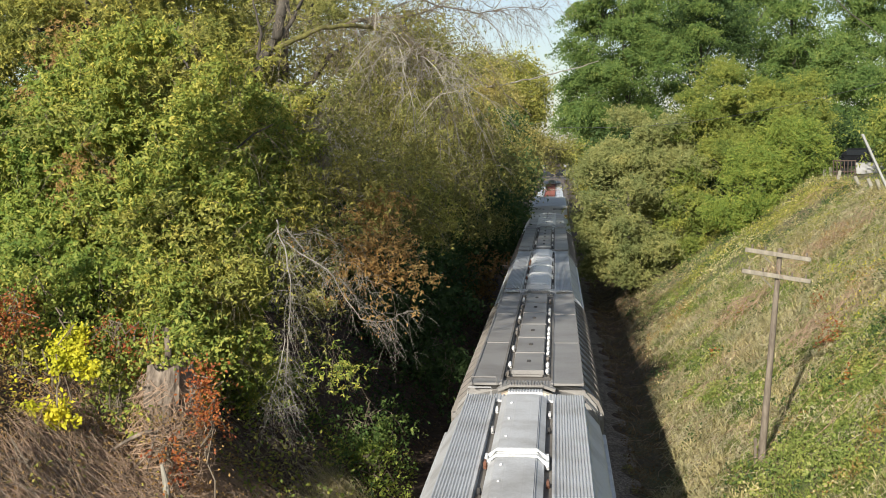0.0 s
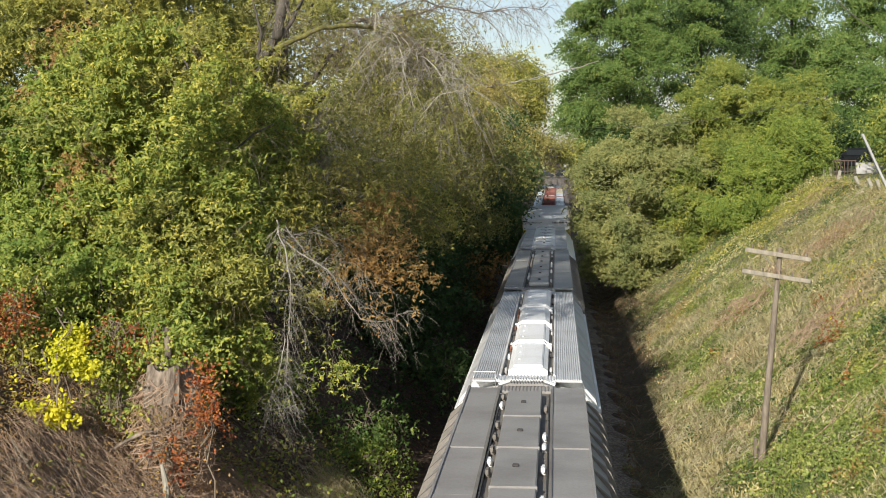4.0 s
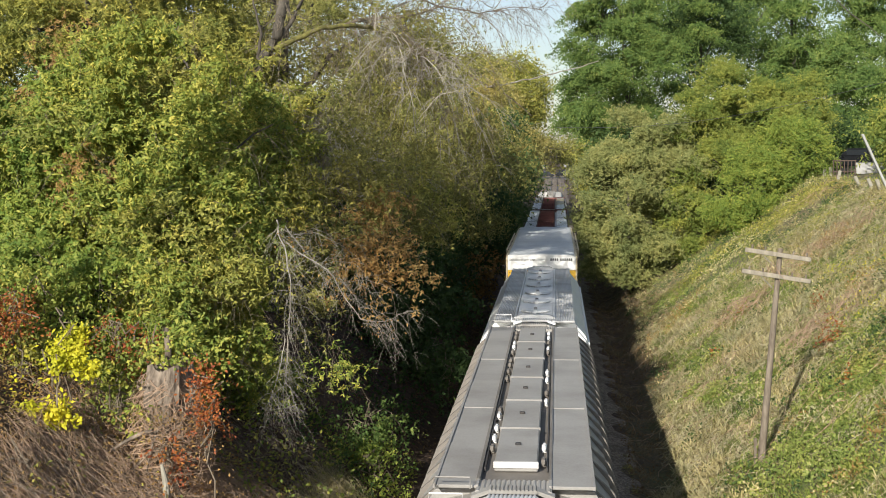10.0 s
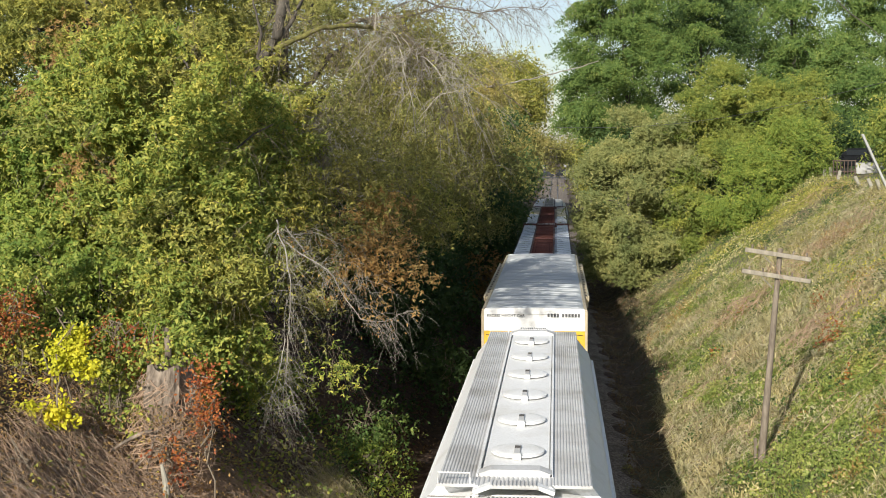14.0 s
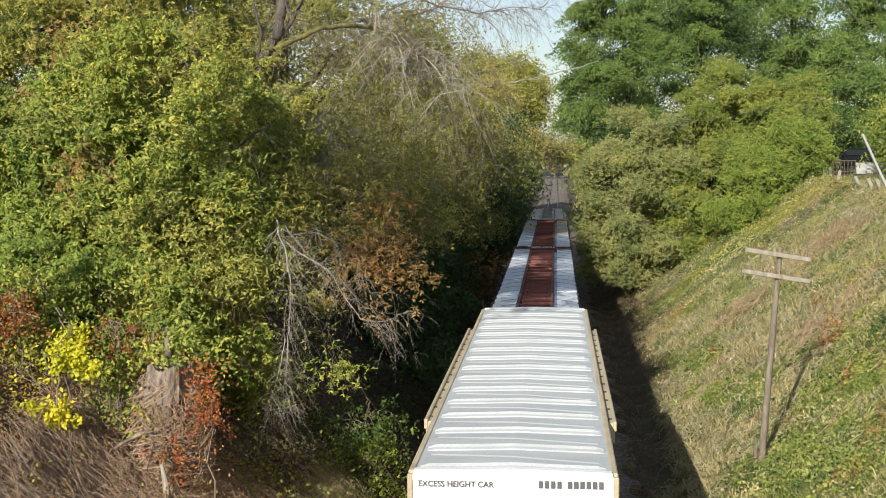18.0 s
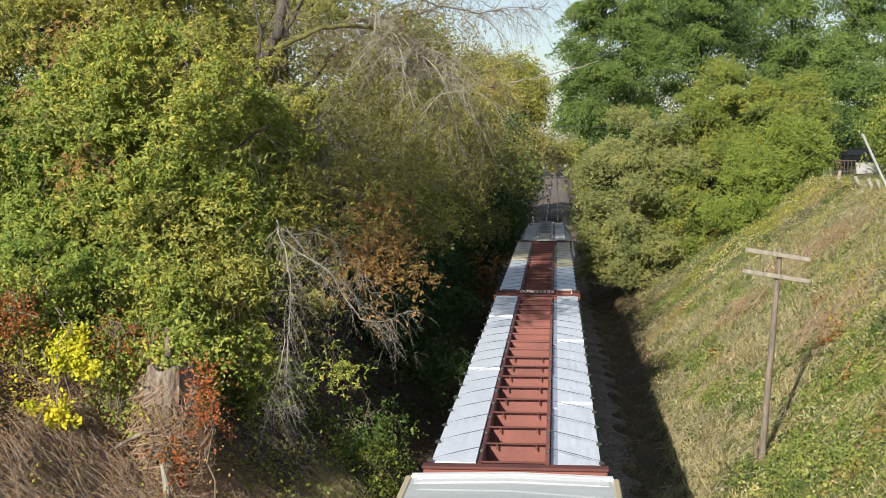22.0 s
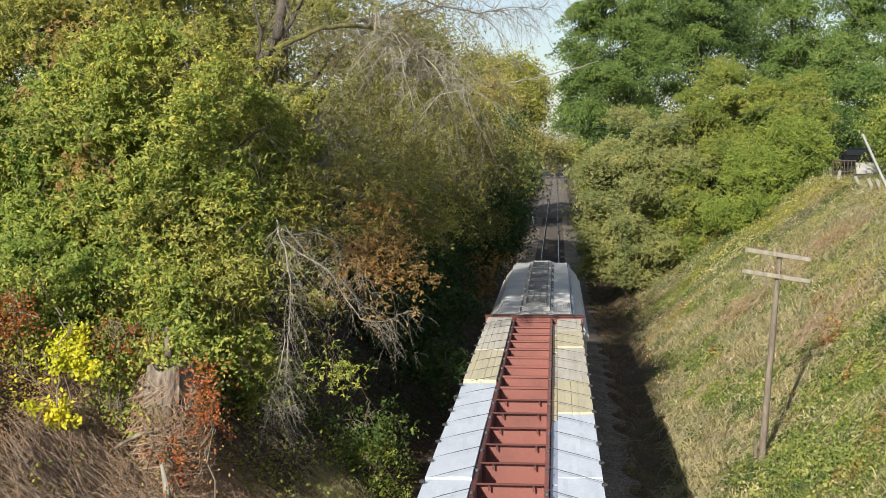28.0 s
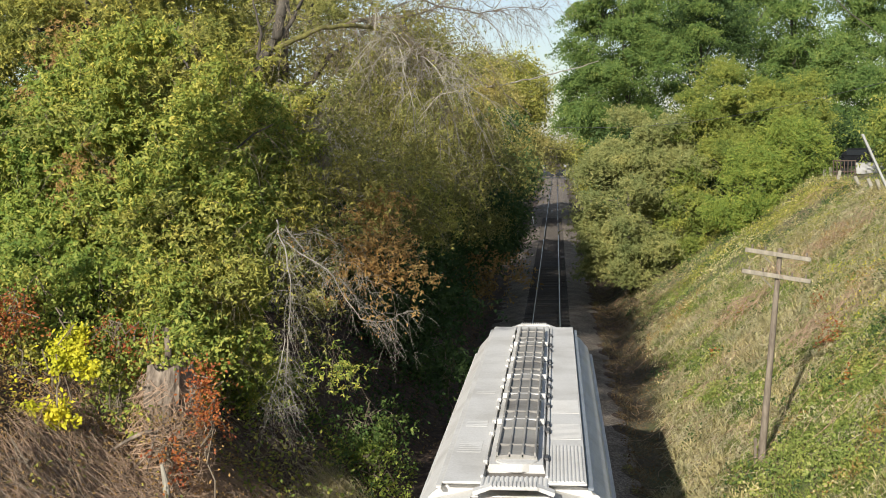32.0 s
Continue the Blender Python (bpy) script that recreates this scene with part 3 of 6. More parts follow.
                part("latch_bar", box(s * (hw + 0.15) - 0.012, s * (hw + 0.15) + 0.012, a, b, ztop - 0.03, ztop + 0.03), BLACK, car)
    elif style == "round":
        part("hatch_deck", box(-pin + 0.045, pin - 0.045, 0.85, L - 0.65, ztop - 0.05, ztop + 0.025, 0.01), CLEAN, car)
        for y in (1.95, 4.3, 6.55, 8.8, 11.05, 13.35):
            y += (L - 15.4) / 2 * (y / 8)
            h = part("round_hatch", disc(0, y, ztop + 0.05, 0.44, 0.035, 30, 0.03), CLEAN, car)
            part("hatch_neck", disc(0, y, ztop + 0.02, 0.33, 0.04, 24), TAUPE_DARK, h)
            part("hatch_bar", box(-0.055, 0.055, y - 0.44, y + 0.16, ztop + 0.1, ztop + 0.135, 0.012), LIGHT_GREY, h)
            part("hatch_lock", box(-0.07, 0.07, y - 0.5, y - 0.36, ztop + 0.03, ztop + 0.13, 0.012), WHITE, h)
            part("hatch_hinge", box(-0.045, 0.045, y - 0.08, y - 0.02, ztop + 0.13, ztop + 0.16), BLACK, h)
        for ya, d in ((0.55, 1), (L - 0.5, -1)):
            part("deck_edge", extrude([(-pin, ztop - 0.02), (-pin, ztop + 0.05), (-0.38, ztop + 0.12), (0.38, ztop + 0.12), (pin, ztop + 0.05), (pin, ztop - 0.02)], *sorted((ya, ya + d * 0.3))), LIGHT_GREY, car)
    else:
        edges = [1.2, 3.85, 6.15, 8.2, 10.4, 12.6, 14.9]
        part("hatch_rim", extrude([(-hw - 0.12, ztop - 0.06), (-hw - 0.08, ztop + 0.09), (hw + 0.08, ztop + 0.09), (hw + 0.12, ztop - 0.06)], 1.05, L - 0.6), DUSTY, car)
        part("hatch_nose", disc(0, 1.32, ztop - 0.02, 0.34, 0.13, 20, 0.02), DUSTY, car)
        for i in range(6):
            a, b = edges[i] + 0.05, min(edges[i + 1] - 0.05, L - 0.7)
            h = part("hatch_cover", extrude([(-hw, ztop + 0.08), (-hw + 0.02, ztop + 0.17), (-0.12, ztop + 0.2), (0.12, ztop + 0.2), (hw - 0.02, ztop + 0.17), (hw, ztop + 0.08)], a, b), HATCH_GREY, car)
            for x in (-0.31, -0.11, 0.1, 0.3):
                part("batten", box(x - 0.018, x + 0.018, a, b, ztop + 0.15, ztop + 0.235, 0.006), HATCH_GREY, h)
            for fy in (0.25, 0.72):
                yy = a + (b - a) * fy
                part("cross_batten", box(-hw, hw, yy - 0.03, yy + 0.03, ztop + 0.17, ztop + 0.222, 0.008), HATCH_GREY, h)
            if i:
                part("hatch_strap", box(-hw - 0.08, hw + 0.08, a - 0.11, a - 0.02, ztop + 0.1, ztop + 0.2, 0.01), DUSTY, car)
            for s in (-1, 1):
                for yy in (a + 0.3, b - 0.4):
                    latch(car, s * (hw + 0.14), yy + rnd.uniform(-0.2, 0.2), ztop, DUSTY if s < 0 else STRAP, 1.1)
    bogie(car, 1.9)
    bogie(car, L - 1.9)
    coupler(car, -0.55, 0.3)
    coupler(car, L - 0.3, L + 0.55)
    return car


def boxcar(label, y16, L):
    car = root("boxcar", label, "railway wagon", group="wagons of the train")
    CARS.append((car, y16))
    zt = 5.08
    part("body", box(-1.5, 1.5, 0.12, L - 0.12, 1.2, 4.86, 0.03), YELLOW, car)
    part("roof_sheet", extrude([(-1.44, zt - 0.1), (0, zt - 0.06), (1.44, zt - 0.1), (1.44, zt - 0.26), (-1.44, zt - 0.26)], 0.06, L - 0.06), ROOF, car)
    n = 15
    pitch = (L - 0.5) / n
    for i in range(n + 1):
        y = 0.25 + i * pitch
        bm = bmesh.new()
        rows = []
        for dy, dz in ((-0.20, -0.012), (-0.14, 0.018), (-0.05, 0.032), (0.02, 0.06), (0.07, 0.035), (0.11, -0.012)):
            rows.append([bm.verts.new((x, y + dy, zt - 0.1 + 0.04 * (1 - abs(x) / 1.38) + dz * (1 if abs(x) < 1.3 else 0.4) + 0.006 * noise.noise(Vector((x * 1.7, y + dy, 4.0))))) for x in (-1.38, -1.25, -0.6, 0, 0.6, 1.25, 1.38)])
        for a, b in zip(rows, rows[1:]):
            for k in range(6):
                bm.faces.new((a[k], a[k + 1], b[k + 1], b[k]))
        part("roof_rib", bm, ROOF_RIB, car)
        # low secondary crease
        if i < n:
            yc = y + pitch * 0.5
            bm = bmesh.new()
            lean = 0.12 + 0.12 * noise.noise(Vector((yc * 3, 1, 2)))
            a = [bm.verts.new((x, yc - 0.045 - lean * x, zt - 0.099 + 0.04 * (1 - abs(x) / 1.38))) for x in (-1.3, 0, 1.3)]
            b = [bm.verts.new((x, yc - lean * x, zt - 0.087 + 0.04 * (1 - abs(x) / 1.38))) for x in (-1.27, 0, 1.27)]
            c = [bm.verts.new((x, yc + 0.02 - lean * x, zt - 0.099 + 0.04 * (1 - abs(x) / 1.38))) for x in (-1.3, 0, 1.3)]
            for p, q in ((a, b), (b, c)):
                for k in range(2):
                    bm.faces.new((p[k], p[k + 1], q[k + 1], q[k]))
            part("roof_crease", bm, ROOF, car)
    for s in (-1, 1):
        x0, x1 = sorted((s * 1.43, s * 1.53))
        part("eave", box(x0, x1, 0.04, L - 0.04, zt - 0.3, zt - 0.08, 0.02), BEIGE, car)
        x0, x1 = sorted((s * 1.532, s * 1.65))
        part("door_track", box(x0, x1, 3.6, 14.4, zt - 0.5, zt - 0.16, 0.02), BEIGE, car)
        x0, x1 = sorted((s * 1.61, s * 1.68))
        part("door_track_lip", box(x0, x1, 3.58, 14.42, zt - 0.3, zt - 0.12, 0.015), BEIGE, car)
        for y in np.arange(3.9, 14.3, 0.8):
            part("roller_bracket", box(min(s * 1.55, s * 1.62), max(s * 1.55, s * 1.62), y, y + 0.06, zt - 0.17, zt - 0.14), BLACK, car)
        part("side_sill", box(min(s * 1.46, s * 1.58), max(s * 1.46, s * 1.58), 0.2, L - 0.2, 1.05, 1.3, 0.02), YELLOW, car)
        for y0 in (4.2, 9.1):
            part("plug_door", box(min(s * 1.49, s * 1.6), max(s * 1.49, s * 1.6), y0, y0 + 4.6, 1.35, zt - 0.5, 0.03), YELLOW, car)
    for y, d in ((0.0, 1), (L, -1)):
        y0, y1 = sorted((y, y + d * 0.12))
        w = part("end_wall", box(-1.49, 1.49, y0, y1, 1.3, 4.39, 0.015), YELLOW, car)
        for k in range(7):
            z = 1.7 + k * 0.38
            part("end_rib", box(-1.3, 1.3, y - d * 0.05 if d > 0 else y0, y1 if d > 0 else y + 0.05, z, z + 0.14, 0.03), YELLOW, w)
        part("end_band", box(-1.49, 1.49, *sorted((y - d * 0.012, y + d * 0.12)), 4.37, 4.86, 0.012), CLEAN, car, "white end band with grey lettering")
        part("end_fascia", extrude([(-1.48, 4.86), (1.48, 4.86), (1.44, zt - 0.06), (0, zt - 0.02), (-1.44, zt - 0.06)], *sorted((y - d * 0.02, y + d * 0.1))), CLEAN, car)
        for s in (-1, 1):
            part("corner_post", box(s * 1.5 - 0.04, s * 1.5 + 0.04, *sorted((y - d * 0.03, y + d * 0.1)), 1.2, 4.95, 0.012), BEIGE, car)
    part("end_line", box(-1.4, 1.4, -0.018, 0.0, 4.25, 4.268), BLACK, car)
    bogie(car, 2.2)
    bogie(car, L - 2.2)
    coupler(car, -0.7, 0.3)
    coupler(car, L - 0.3, L + 0.7)
    lettering(car, "EXCESS HEIGHT CAR", (-1.38, -0.026, 4.78), 0.085, 1.1)
    # running number: plain bars in its place
    for i in range(4):
        part("number_bar", box(0.38 + i * 0.09, 0.44 + i * 0.09, -0.03, -0.015, 4.78, 4.885), INK, car)
    for i in range(6):
        part("number_bar", box(0.8 + i * 0.09, 0.865 + i * 0.09, -0.03, -0.015, 4.78, 4.885), INK, car)
    return car


def lettering(car, words, at, size, width):
    """Built-in letters as thin raised mesh, facing the near end."""
    cu = bpy.data.curves.new("lettering", "FONT")
    cu.body = words
    cu.size = size * 1.4
    cu.extrude = 0.006
    cu.offset = size * 0.012
    tmp = bpy.data.objects.new("lettering", cu)
    scene.collection.objects.link(tmp)
    dg = bpy.context.evaluated_depsgraph_get()
    me = bpy.data.meshes.new_from_object(tmp.evaluated_get(dg))
    bpy.data.objects.remove(tmp)
    xs = [v.co.x for v in me.vertices]
    k = width / (max(xs) - min(xs))
    me.transform(Matrix.Translation(at) @ pose(0, 0, 0, 90, 0, 0) @ Matrix.Diagonal((k, 1, 1, 1)))
    me.materials.clear()
    me.materials.append(INK if words != "CAUTION" else CLEAN)
    ob = new("lettering", me)
    ob.parent = car
    return ob


def centerbeam(label, y16, L, loads, sign):
    """A centre-beam flat wagon with lumber packs on either side of its red beam."""
    car = root("centerbeam_wagon", label, "railway wagon", group="wagons of the train")
    CARS.append((car, y16))
    zt = 4.72
    mid = 0.5 * L
    part("deck", box(-1.4, 1.4, 0.1, L - 0.1, 1.0, 1.25, 0.02), RED, car)
    xl, xr = -0.58, 0.5
    part("beam_floor", box(xl, xr, 0.4, L - 0.4, zt - 0.9, zt - 0.7), RED, car)
    part("beam_web", box(-0.12, 0.06, 0.4, L - 0.4, 1.25, zt - 0.9), RED, car)
    # left chord darker than the right: shade of the recess put into colour
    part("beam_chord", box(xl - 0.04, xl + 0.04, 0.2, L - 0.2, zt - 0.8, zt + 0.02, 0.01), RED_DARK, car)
    part("beam_chord", box(xr - 0.04, xr + 0.03, 0.2, L - 0.2, zt - 0.8, zt + 0.02, 0.01), RED, car)
    n = 18
    for i in range(n):
        y = 0.7 + i * (L - 1.4) / (n - 1)
        part("diaphragm", box(xl + 0.04, xr - 0.04, y + 0.02, y + 0.06, zt - 0.75, zt - 0.02, 0.008), RED, car)
        # dark triangle shaped like the recess shade along the left wall
        part("recess_shade_wedge", extrude([(y - 0.28, zt - 0.7), (y + 0.02, zt - 0.7), (y + 0.02, zt - 0.03)], xl + 0.04, xl + 0.1, axis="x"), RED_DARK, car)
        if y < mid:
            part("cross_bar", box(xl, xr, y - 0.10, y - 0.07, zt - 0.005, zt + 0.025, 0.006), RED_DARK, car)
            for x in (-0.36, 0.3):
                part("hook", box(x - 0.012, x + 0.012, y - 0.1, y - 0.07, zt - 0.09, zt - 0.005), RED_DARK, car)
        else:
            part("cross_bar", box(xl + 0.03, xr - 0.03, y - 0.02, y + 0.08, zt - 0.03, zt + 0.01, 0.008), RED, car)
    for y0 in (0.0, L - 0.24):
        b = part("bulkhead", box(-1.42, 1.42, y0, y0 + 0.2, 1.2, zt + 0.04, 0.02), RED, car)
        part("bulkhead_cap", box(-1.44, 1.44, y0 - 0.02, y0 + 0.22, zt + 0.04, zt + 0.09, 0.015), RED_DARK, b)
        for x in (-1.0, -0.4, 0.4, 1.0):
            part("bulkhead_post", box(x - 0.06, x + 0.06, y0 - 0.1, y0 + 0.3, 1.2, zt, 0.015), RED, b)
        if sign:
            handrail(car, [(0.66, y0 - 0.06, zt + 0.0), (0.66, y0 - 0.06, zt + 0.13), (1.15, y0 - 0.06, zt + 0.13), (1.15, y0 - 0.06, zt)], CLEAN if y0 == 0 else BLACK, 0.018)
            handrail(car, [(-1.2, y0 - 0.06, zt + 0.0), (-1.2, y0 - 0.06, zt + 0.13), (-0.75, y0 - 0.06, zt + 0.13), (-0.75, y0 - 0.06, zt)], BLACK, 0.018)
    if sign:
        part("sign_plate", box(-0.62, 0.62, -0.13, -0.105, zt + 0.02, zt + 0.15, 0.006), RED_DARK, car)
        lettering(car, "CAUTION", (-0.58, -0.137, zt + 0.05), 0.075, 0.46)
        for i in range(5):
            part("sign_bar", box(-0.06 + i * 0.13, 0.04 + i * 0.13, -0.138, -0.128, zt + 0.095, zt + 0.115), CLEAN, car)
            part("sign_bar", box(-0.06 + i * 0.13, 0.03 + i * 0.13, -0.138, -0.128, zt + 0.055, zt + 0.075), CLEAN, car)
    # packs: bundles of boards, some wrapped in white sheet
    rnd = random.Random(int(y16) + 3)
    for s in (-1, 1):
        xa, xb = (xl - 0.05, -1.33) if s < 0 else (xr + 0.16, 1.33)
        x0, x1 = sorted((xa, xb))
        for a, b, kind in loads[s]:
            z = zt + 0.05 + rnd.uniform(-0.025, 0.03)
            if kind == "wrap":
                bm = bmesh.new()
                nx, ny = 9, max(4, int((b - a) / 0.16))
                grid = [[bm.verts.new((x0 + (x1 - x0) * i / nx, a + 0.02 + (b - a - 0.04) * j / ny, z + 0.010 * noise.noise(Vector((i * 0.9, (a + (b - a) * j / ny) * 2.2, s * 7.0))) + 0.012 * noise.noise(Vector((i * 0.25, a * 3 + j * 0.09, 3.0))))) for i in range(nx + 1)] for j in range(ny + 1)]
                for j in range(ny):
                    for i in range(nx):
                        bm.faces.new((grid[j][i], grid[j][i + 1], grid[j + 1][i + 1], grid[j + 1][i]))
                edge = [e for e in bm.edges if e.is_boundary]
                r = bmesh.ops.extrude_edge_only(bm, edges=edge)
                for v in r["geom"]:
                    if isinstance(v, bmesh.types.BMVert):
                        v.co.z = 1.3
                part("lumber_pack", bm, WRAP, car, "white-wrapped lumber pack")
                if s > 0:
                    part("wrap_edge", box(xr + 0.04, x0 + 0.01, a + 0.03, b - 0.03, 1.3, z - 0.12, 0.01), WRAP_BLUE, car)
            else:
                mat = PLANK if kind == "grey" else PLANK_YELLOW
                p = part("lumber_pack", box(x0, x1, a + 0.02, b - 0.02, 1.3, z - 0.04), mat, car, "bare lumber pack")
                k = 5
                for i in range(k):
                    w = (x1 - x0) / k
                    part("board", box(x0 + i * w + 0.001 + 0.006 * (rnd.random() < 0.3), x0 + (i + 1) * w - 0.001, a + rnd.uniform(0, 0.08), b - rnd.uniform(0, 0.08), z - 0.05, z + rnd.uniform(-0.003, 0.003), 0.0012), mat, p)
                if s > 0:
                    part("inner_board", box(xr + 0.04, x0 - 0.01, a + 0.03, b - 0.03, 1.3, z - 0.15, 0.01), mat, car)
        k = int((L - 1.6) / 1.24)
        for i in range(k + 1):
            y = 1.0 + i * 1.24
            out = s * 1.345
            inn = xl if s < 0 else xr
            pts = [(inn, y + 0.2, zt + 0.115), ((inn + out) / 2, y - 0.2, zt + 0.115), (out, y - 0.6, zt + 0.105), (out, y - 0.62, 3.2)]
            part("tie_cable", tubes([(np.array(pts), np.full(4, 0.0062))], 4), STRAP, car)
            part("tensioner", box(min(out - s * 0.05, out + s * 0.04), max(out - s * 0.05, out + s * 0.04), y - 0.65, y - 0.59, zt + 0.06, zt + 0.1, 0.008), BLACK, car)
            part("cable_lug", box(inn - 0.025, inn + 0.025, y + 0.165, y + 0.235, zt + 0.02, zt + 0.07, 0.01), STRAP, car)
    bogie(car, 1.9)
    bogie(car, L - 1.9)
    coupler(car, -0.7, 0.3)
    coupler(car, L - 0.3, L + 0.7)
    return car


hopper("light grey covered hopper wagon with ridged boards and white hatch", -60.3, 16.8, LIGHT_GREY, LIGHT_GREY, GALVANISED, "long", (0.6, 1.2), end_mat=CREAM, cover=LIGHT_GREY)
hopper("dark taupe ribbed covered hopper wagon with plated roof", -42.7, 16.7, BROWN_GREY, BROWN_GREY, BROWN_GREY, "plates", (0.55, 1.2), rib=TAUPE_DARK)
hopper("pale grey covered hopper wagon with white ends and hatch", -25.5, 16.4, WHITE, LIGHT_GREY, GALVANISED, "long", (0.6, 1.2), end_mat=WHITE)
hopper("taupe ribbed covered hopper wagon with plated roof and cream hatch lip", -8.55, 16.8, TAUPE, TAUPE, TAUPE, "plates", (0.55, 1.2), rib=TAUPE_DARK)
hopper("white covered hopper wagon with six round roof hatches", 9.2, 15.6, CLEAN, CLEAN, LIGHT_GREY, "round", (0.57, 1.18), end_mat=CLEAN)
boxcar("tall yellow boxcar with ribbed pale metal roof and white end band", 26.5, 18.0)
centerbeam("red centre-beam wagon loaded with white-wrapped lumber", 45.7, 22.1, {s: [(0.4, 5.0, "wrap"), (5.02, 8.6, "wrap"), (8.62, 12.6, "wrap"), (12.62, 17.0, "wrap"), (17.02, 21.7, "wrap")] for s in (-1, 1)}, False)
centerbeam("red centre-beam wagon with wrapped packs and bare yellowed boards", 68.75, 22.1, {-1: [(0.4, 4.4, "wrap"), (4.42, 8.4, "wrap"), (8.42, 12.0, "wrap"), (12.05, 15.9, "yellow"), (15.95, 21.6, "grey")], 1: [(0.4, 4.6, "wrap"), (4.62, 9.0, "wrap"), (9.05, 12.3, "yellow"), (12.35, 16.6, "grey"), (16.65, 19.4, "yellow"), (19.45, 21.6, "grey")]}, True)
hopper("dusty pale grey covered hopper wagon, last of the train", 92.3, 16.6, DUSTY, DUSTY, DUSTY, "batten", (0.5, 1.1), end_mat=DUSTY)


def travelled(t):
    return 4.4628 * (t - 16) + 0.0112 * (t - 16) ** 2


# ---- ground: a railway cutting in one sheet ----
def rise(x, y):
    """Height of the ground."""
    x, y = np.asarray(x, float), np.asarray(y, float)
    far = np.clip((y - 130) / 120, 0, 1)
    top = 8.15 - 6.0 * far
    bank = np.clip(0.72 * (np.abs(x) - 4.2), 0, None)
    h = np.minimum(bank, top + 0.02 * np.clip(np.abs(x) - 15, 0, 60))
    h = h + np.where(np.abs(x) < 5.2, 0.07 * np.sin(1.7 * y + 2 * x) * np.sin(0.61 * y - x) + 0.04 * np.sin(3.1 * y + 1.3 * x), 0) * np.clip((np.abs(x) - 2.0), 0, 1)
    ditch = -0.28 * np.exp(-((np.abs(x) - 3.7) / 0.5) ** 2)
    lump = (0.13 * np.sin(x * 0.9 + 0.37 * y) * np.sin(0.53 * y - x * 0.4 + 1) + 0.07 * np.sin(2.1 * x + 1.1 + 0.7 * y) * np.sin(1.37 * y - 0.8 * x) + 0.04 * np.sin(3.7 * y + 2.9 * x) * np.sin(4.3 * x - 1.3 * y)) * np.clip((np.abs(x) - 4.2) / 2, 0, 1)
    return h + ditch + lump * np.exp(-np.maximum(np.abs(y) - 150, 0) / 60) - 0.42


def spaced(parts):
    return np.unique(np.concatenate([np.arange(a, b, s) for a, b, s in parts]))


gx = spaced([(-3000, -400, 400), (-400, -60, 30), (-60, -22, 3), (-22, 22, 0.45), (22, 60, 3), (60, 400, 30), (400, 3001, 400)])
gy = spaced([(-1500, -200, 200), (-200, 0, 10), (0, 15, 2), (15, 110, 0.5), (110, 260, 5), (260, 600, 20), (600, 4001, 200)])
GX, GY = np.meshgrid(gx, gy)
GZ = rise(GX, GY)
idx = np.arange(GX.size).reshape(GX.shape)
quads = np.stack([idx[:-1, :-1], idx[:-1, 1:], idx[1:, 1:], idx[1:, :-1]], -1).reshape(-1, 4)
ground = quick("ground", np.stack([GX.ravel(), GY.ravel(), GZ.ravel()], 1), quads, EARTH)
ground.data.polygons.foreach_set("use_smooth", [True] * len(ground.data.polygons))
tagged(ground, "brown earth cutting with grassy banks", "ground", kind="structure")

bed = part("track_bed", extrude([(-3.1, -0.5), (-1.75, -0.2), (1.75, -0.2), (3.1, -0.5), (3.1, -0.9), (-3.1, -0.9)], -60, 420), BALLAST)
tagged(bed, "brown-grey stone ballast of a single railway track", "track bed", kind="structure")
track = tagged(new("railway_track"), "single railway track with worn steel rails on dark sleepers", "railway track", kind="structure")
for x in (-0.755, 0.755):
    r = part("rail", extrude([(x - 0.07, -0.17), (x + 0.07, -0.17), (x + 0.015, -0.13), (x + 0.015, -0.04), (x + 0.036, -0.03), (x + 0.036, -0.002), (x - 0.036, -0.002), (x - 0.036, -0.03), (x - 0.015, -0.04), (x - 0.015, -0.13)], -60, 420), RUSTY_RAIL, track)
    part("rail_head", box(x - 0.03, x + 0.03, -60, 420, -0.002, 0.004), STEEL, r)
sl = part("sleeper", box(-1.3, 1.3, -0.115, 0.115, -0.32, -0.165, 0.012), SLEEPER, track)
sl.location = (0, 12.0, 0)
for i in range(1, 290):
    o = new("sleeper", sl.data)
    o.parent = track
    o.location = (RNG.normal() * 0.02, 12.0 + i * 0.54, RNG.normal() * 0.006)


def spot(x, y):
    return float(rise(x, y))


def hang(px, py, depth):
    """A place that far along the line of sight: px, py count from the middle of the view in view widths."""
    v = VIEW.to_3x3() @ Vector((px * 2 * math.tan(radians(39.7) / 2), -py * 2 * math.tan(radians(39.7) / 2), -1.0))
    v *= depth / v.y
    return np.array(EYE) + np.array(v)


def at(px, py, depth):
    return hang(px / 1568 - 0.5, (py - 441) / 1568, depth)


def lobe(px, py, depth, rx, ry, rz):
    c = at(px, py, depth)
    return (*c, rx, ry, rz)


def planted(x, y):
    return (x, y, spot(x, y) - 0.1)


def on_ground(px, py):
    """Where the line of sight meets the ground."""
    for d in np.arange(16, 160, 0.25):
        c = at(px, py, d)
        if c[2] < spot(c[0], c[1]):
            return c
    return c


LATTICE = np.random.default_rng(3).uniform(0, 1, (97, 101))


def value_noise(x, y, scale):
    x, y = x * scale + 500.0, y * scale + 500.0
    i, j = np.floor(x).astype(int), np.floor(y).astype(int)
    u, v = x - i, y - j
    u, v = u * u * (3 - 2 * u), v * v * (3 - 2 * v)
    g = lambda a, b: LATTICE[a % 97, b % 101]
    return (g(i, j) * (1 - u) + g(i + 1, j) * u) * (1 - v) + (g(i, j + 1) * (1 - u) + g(i + 1, j + 1) * u) * v


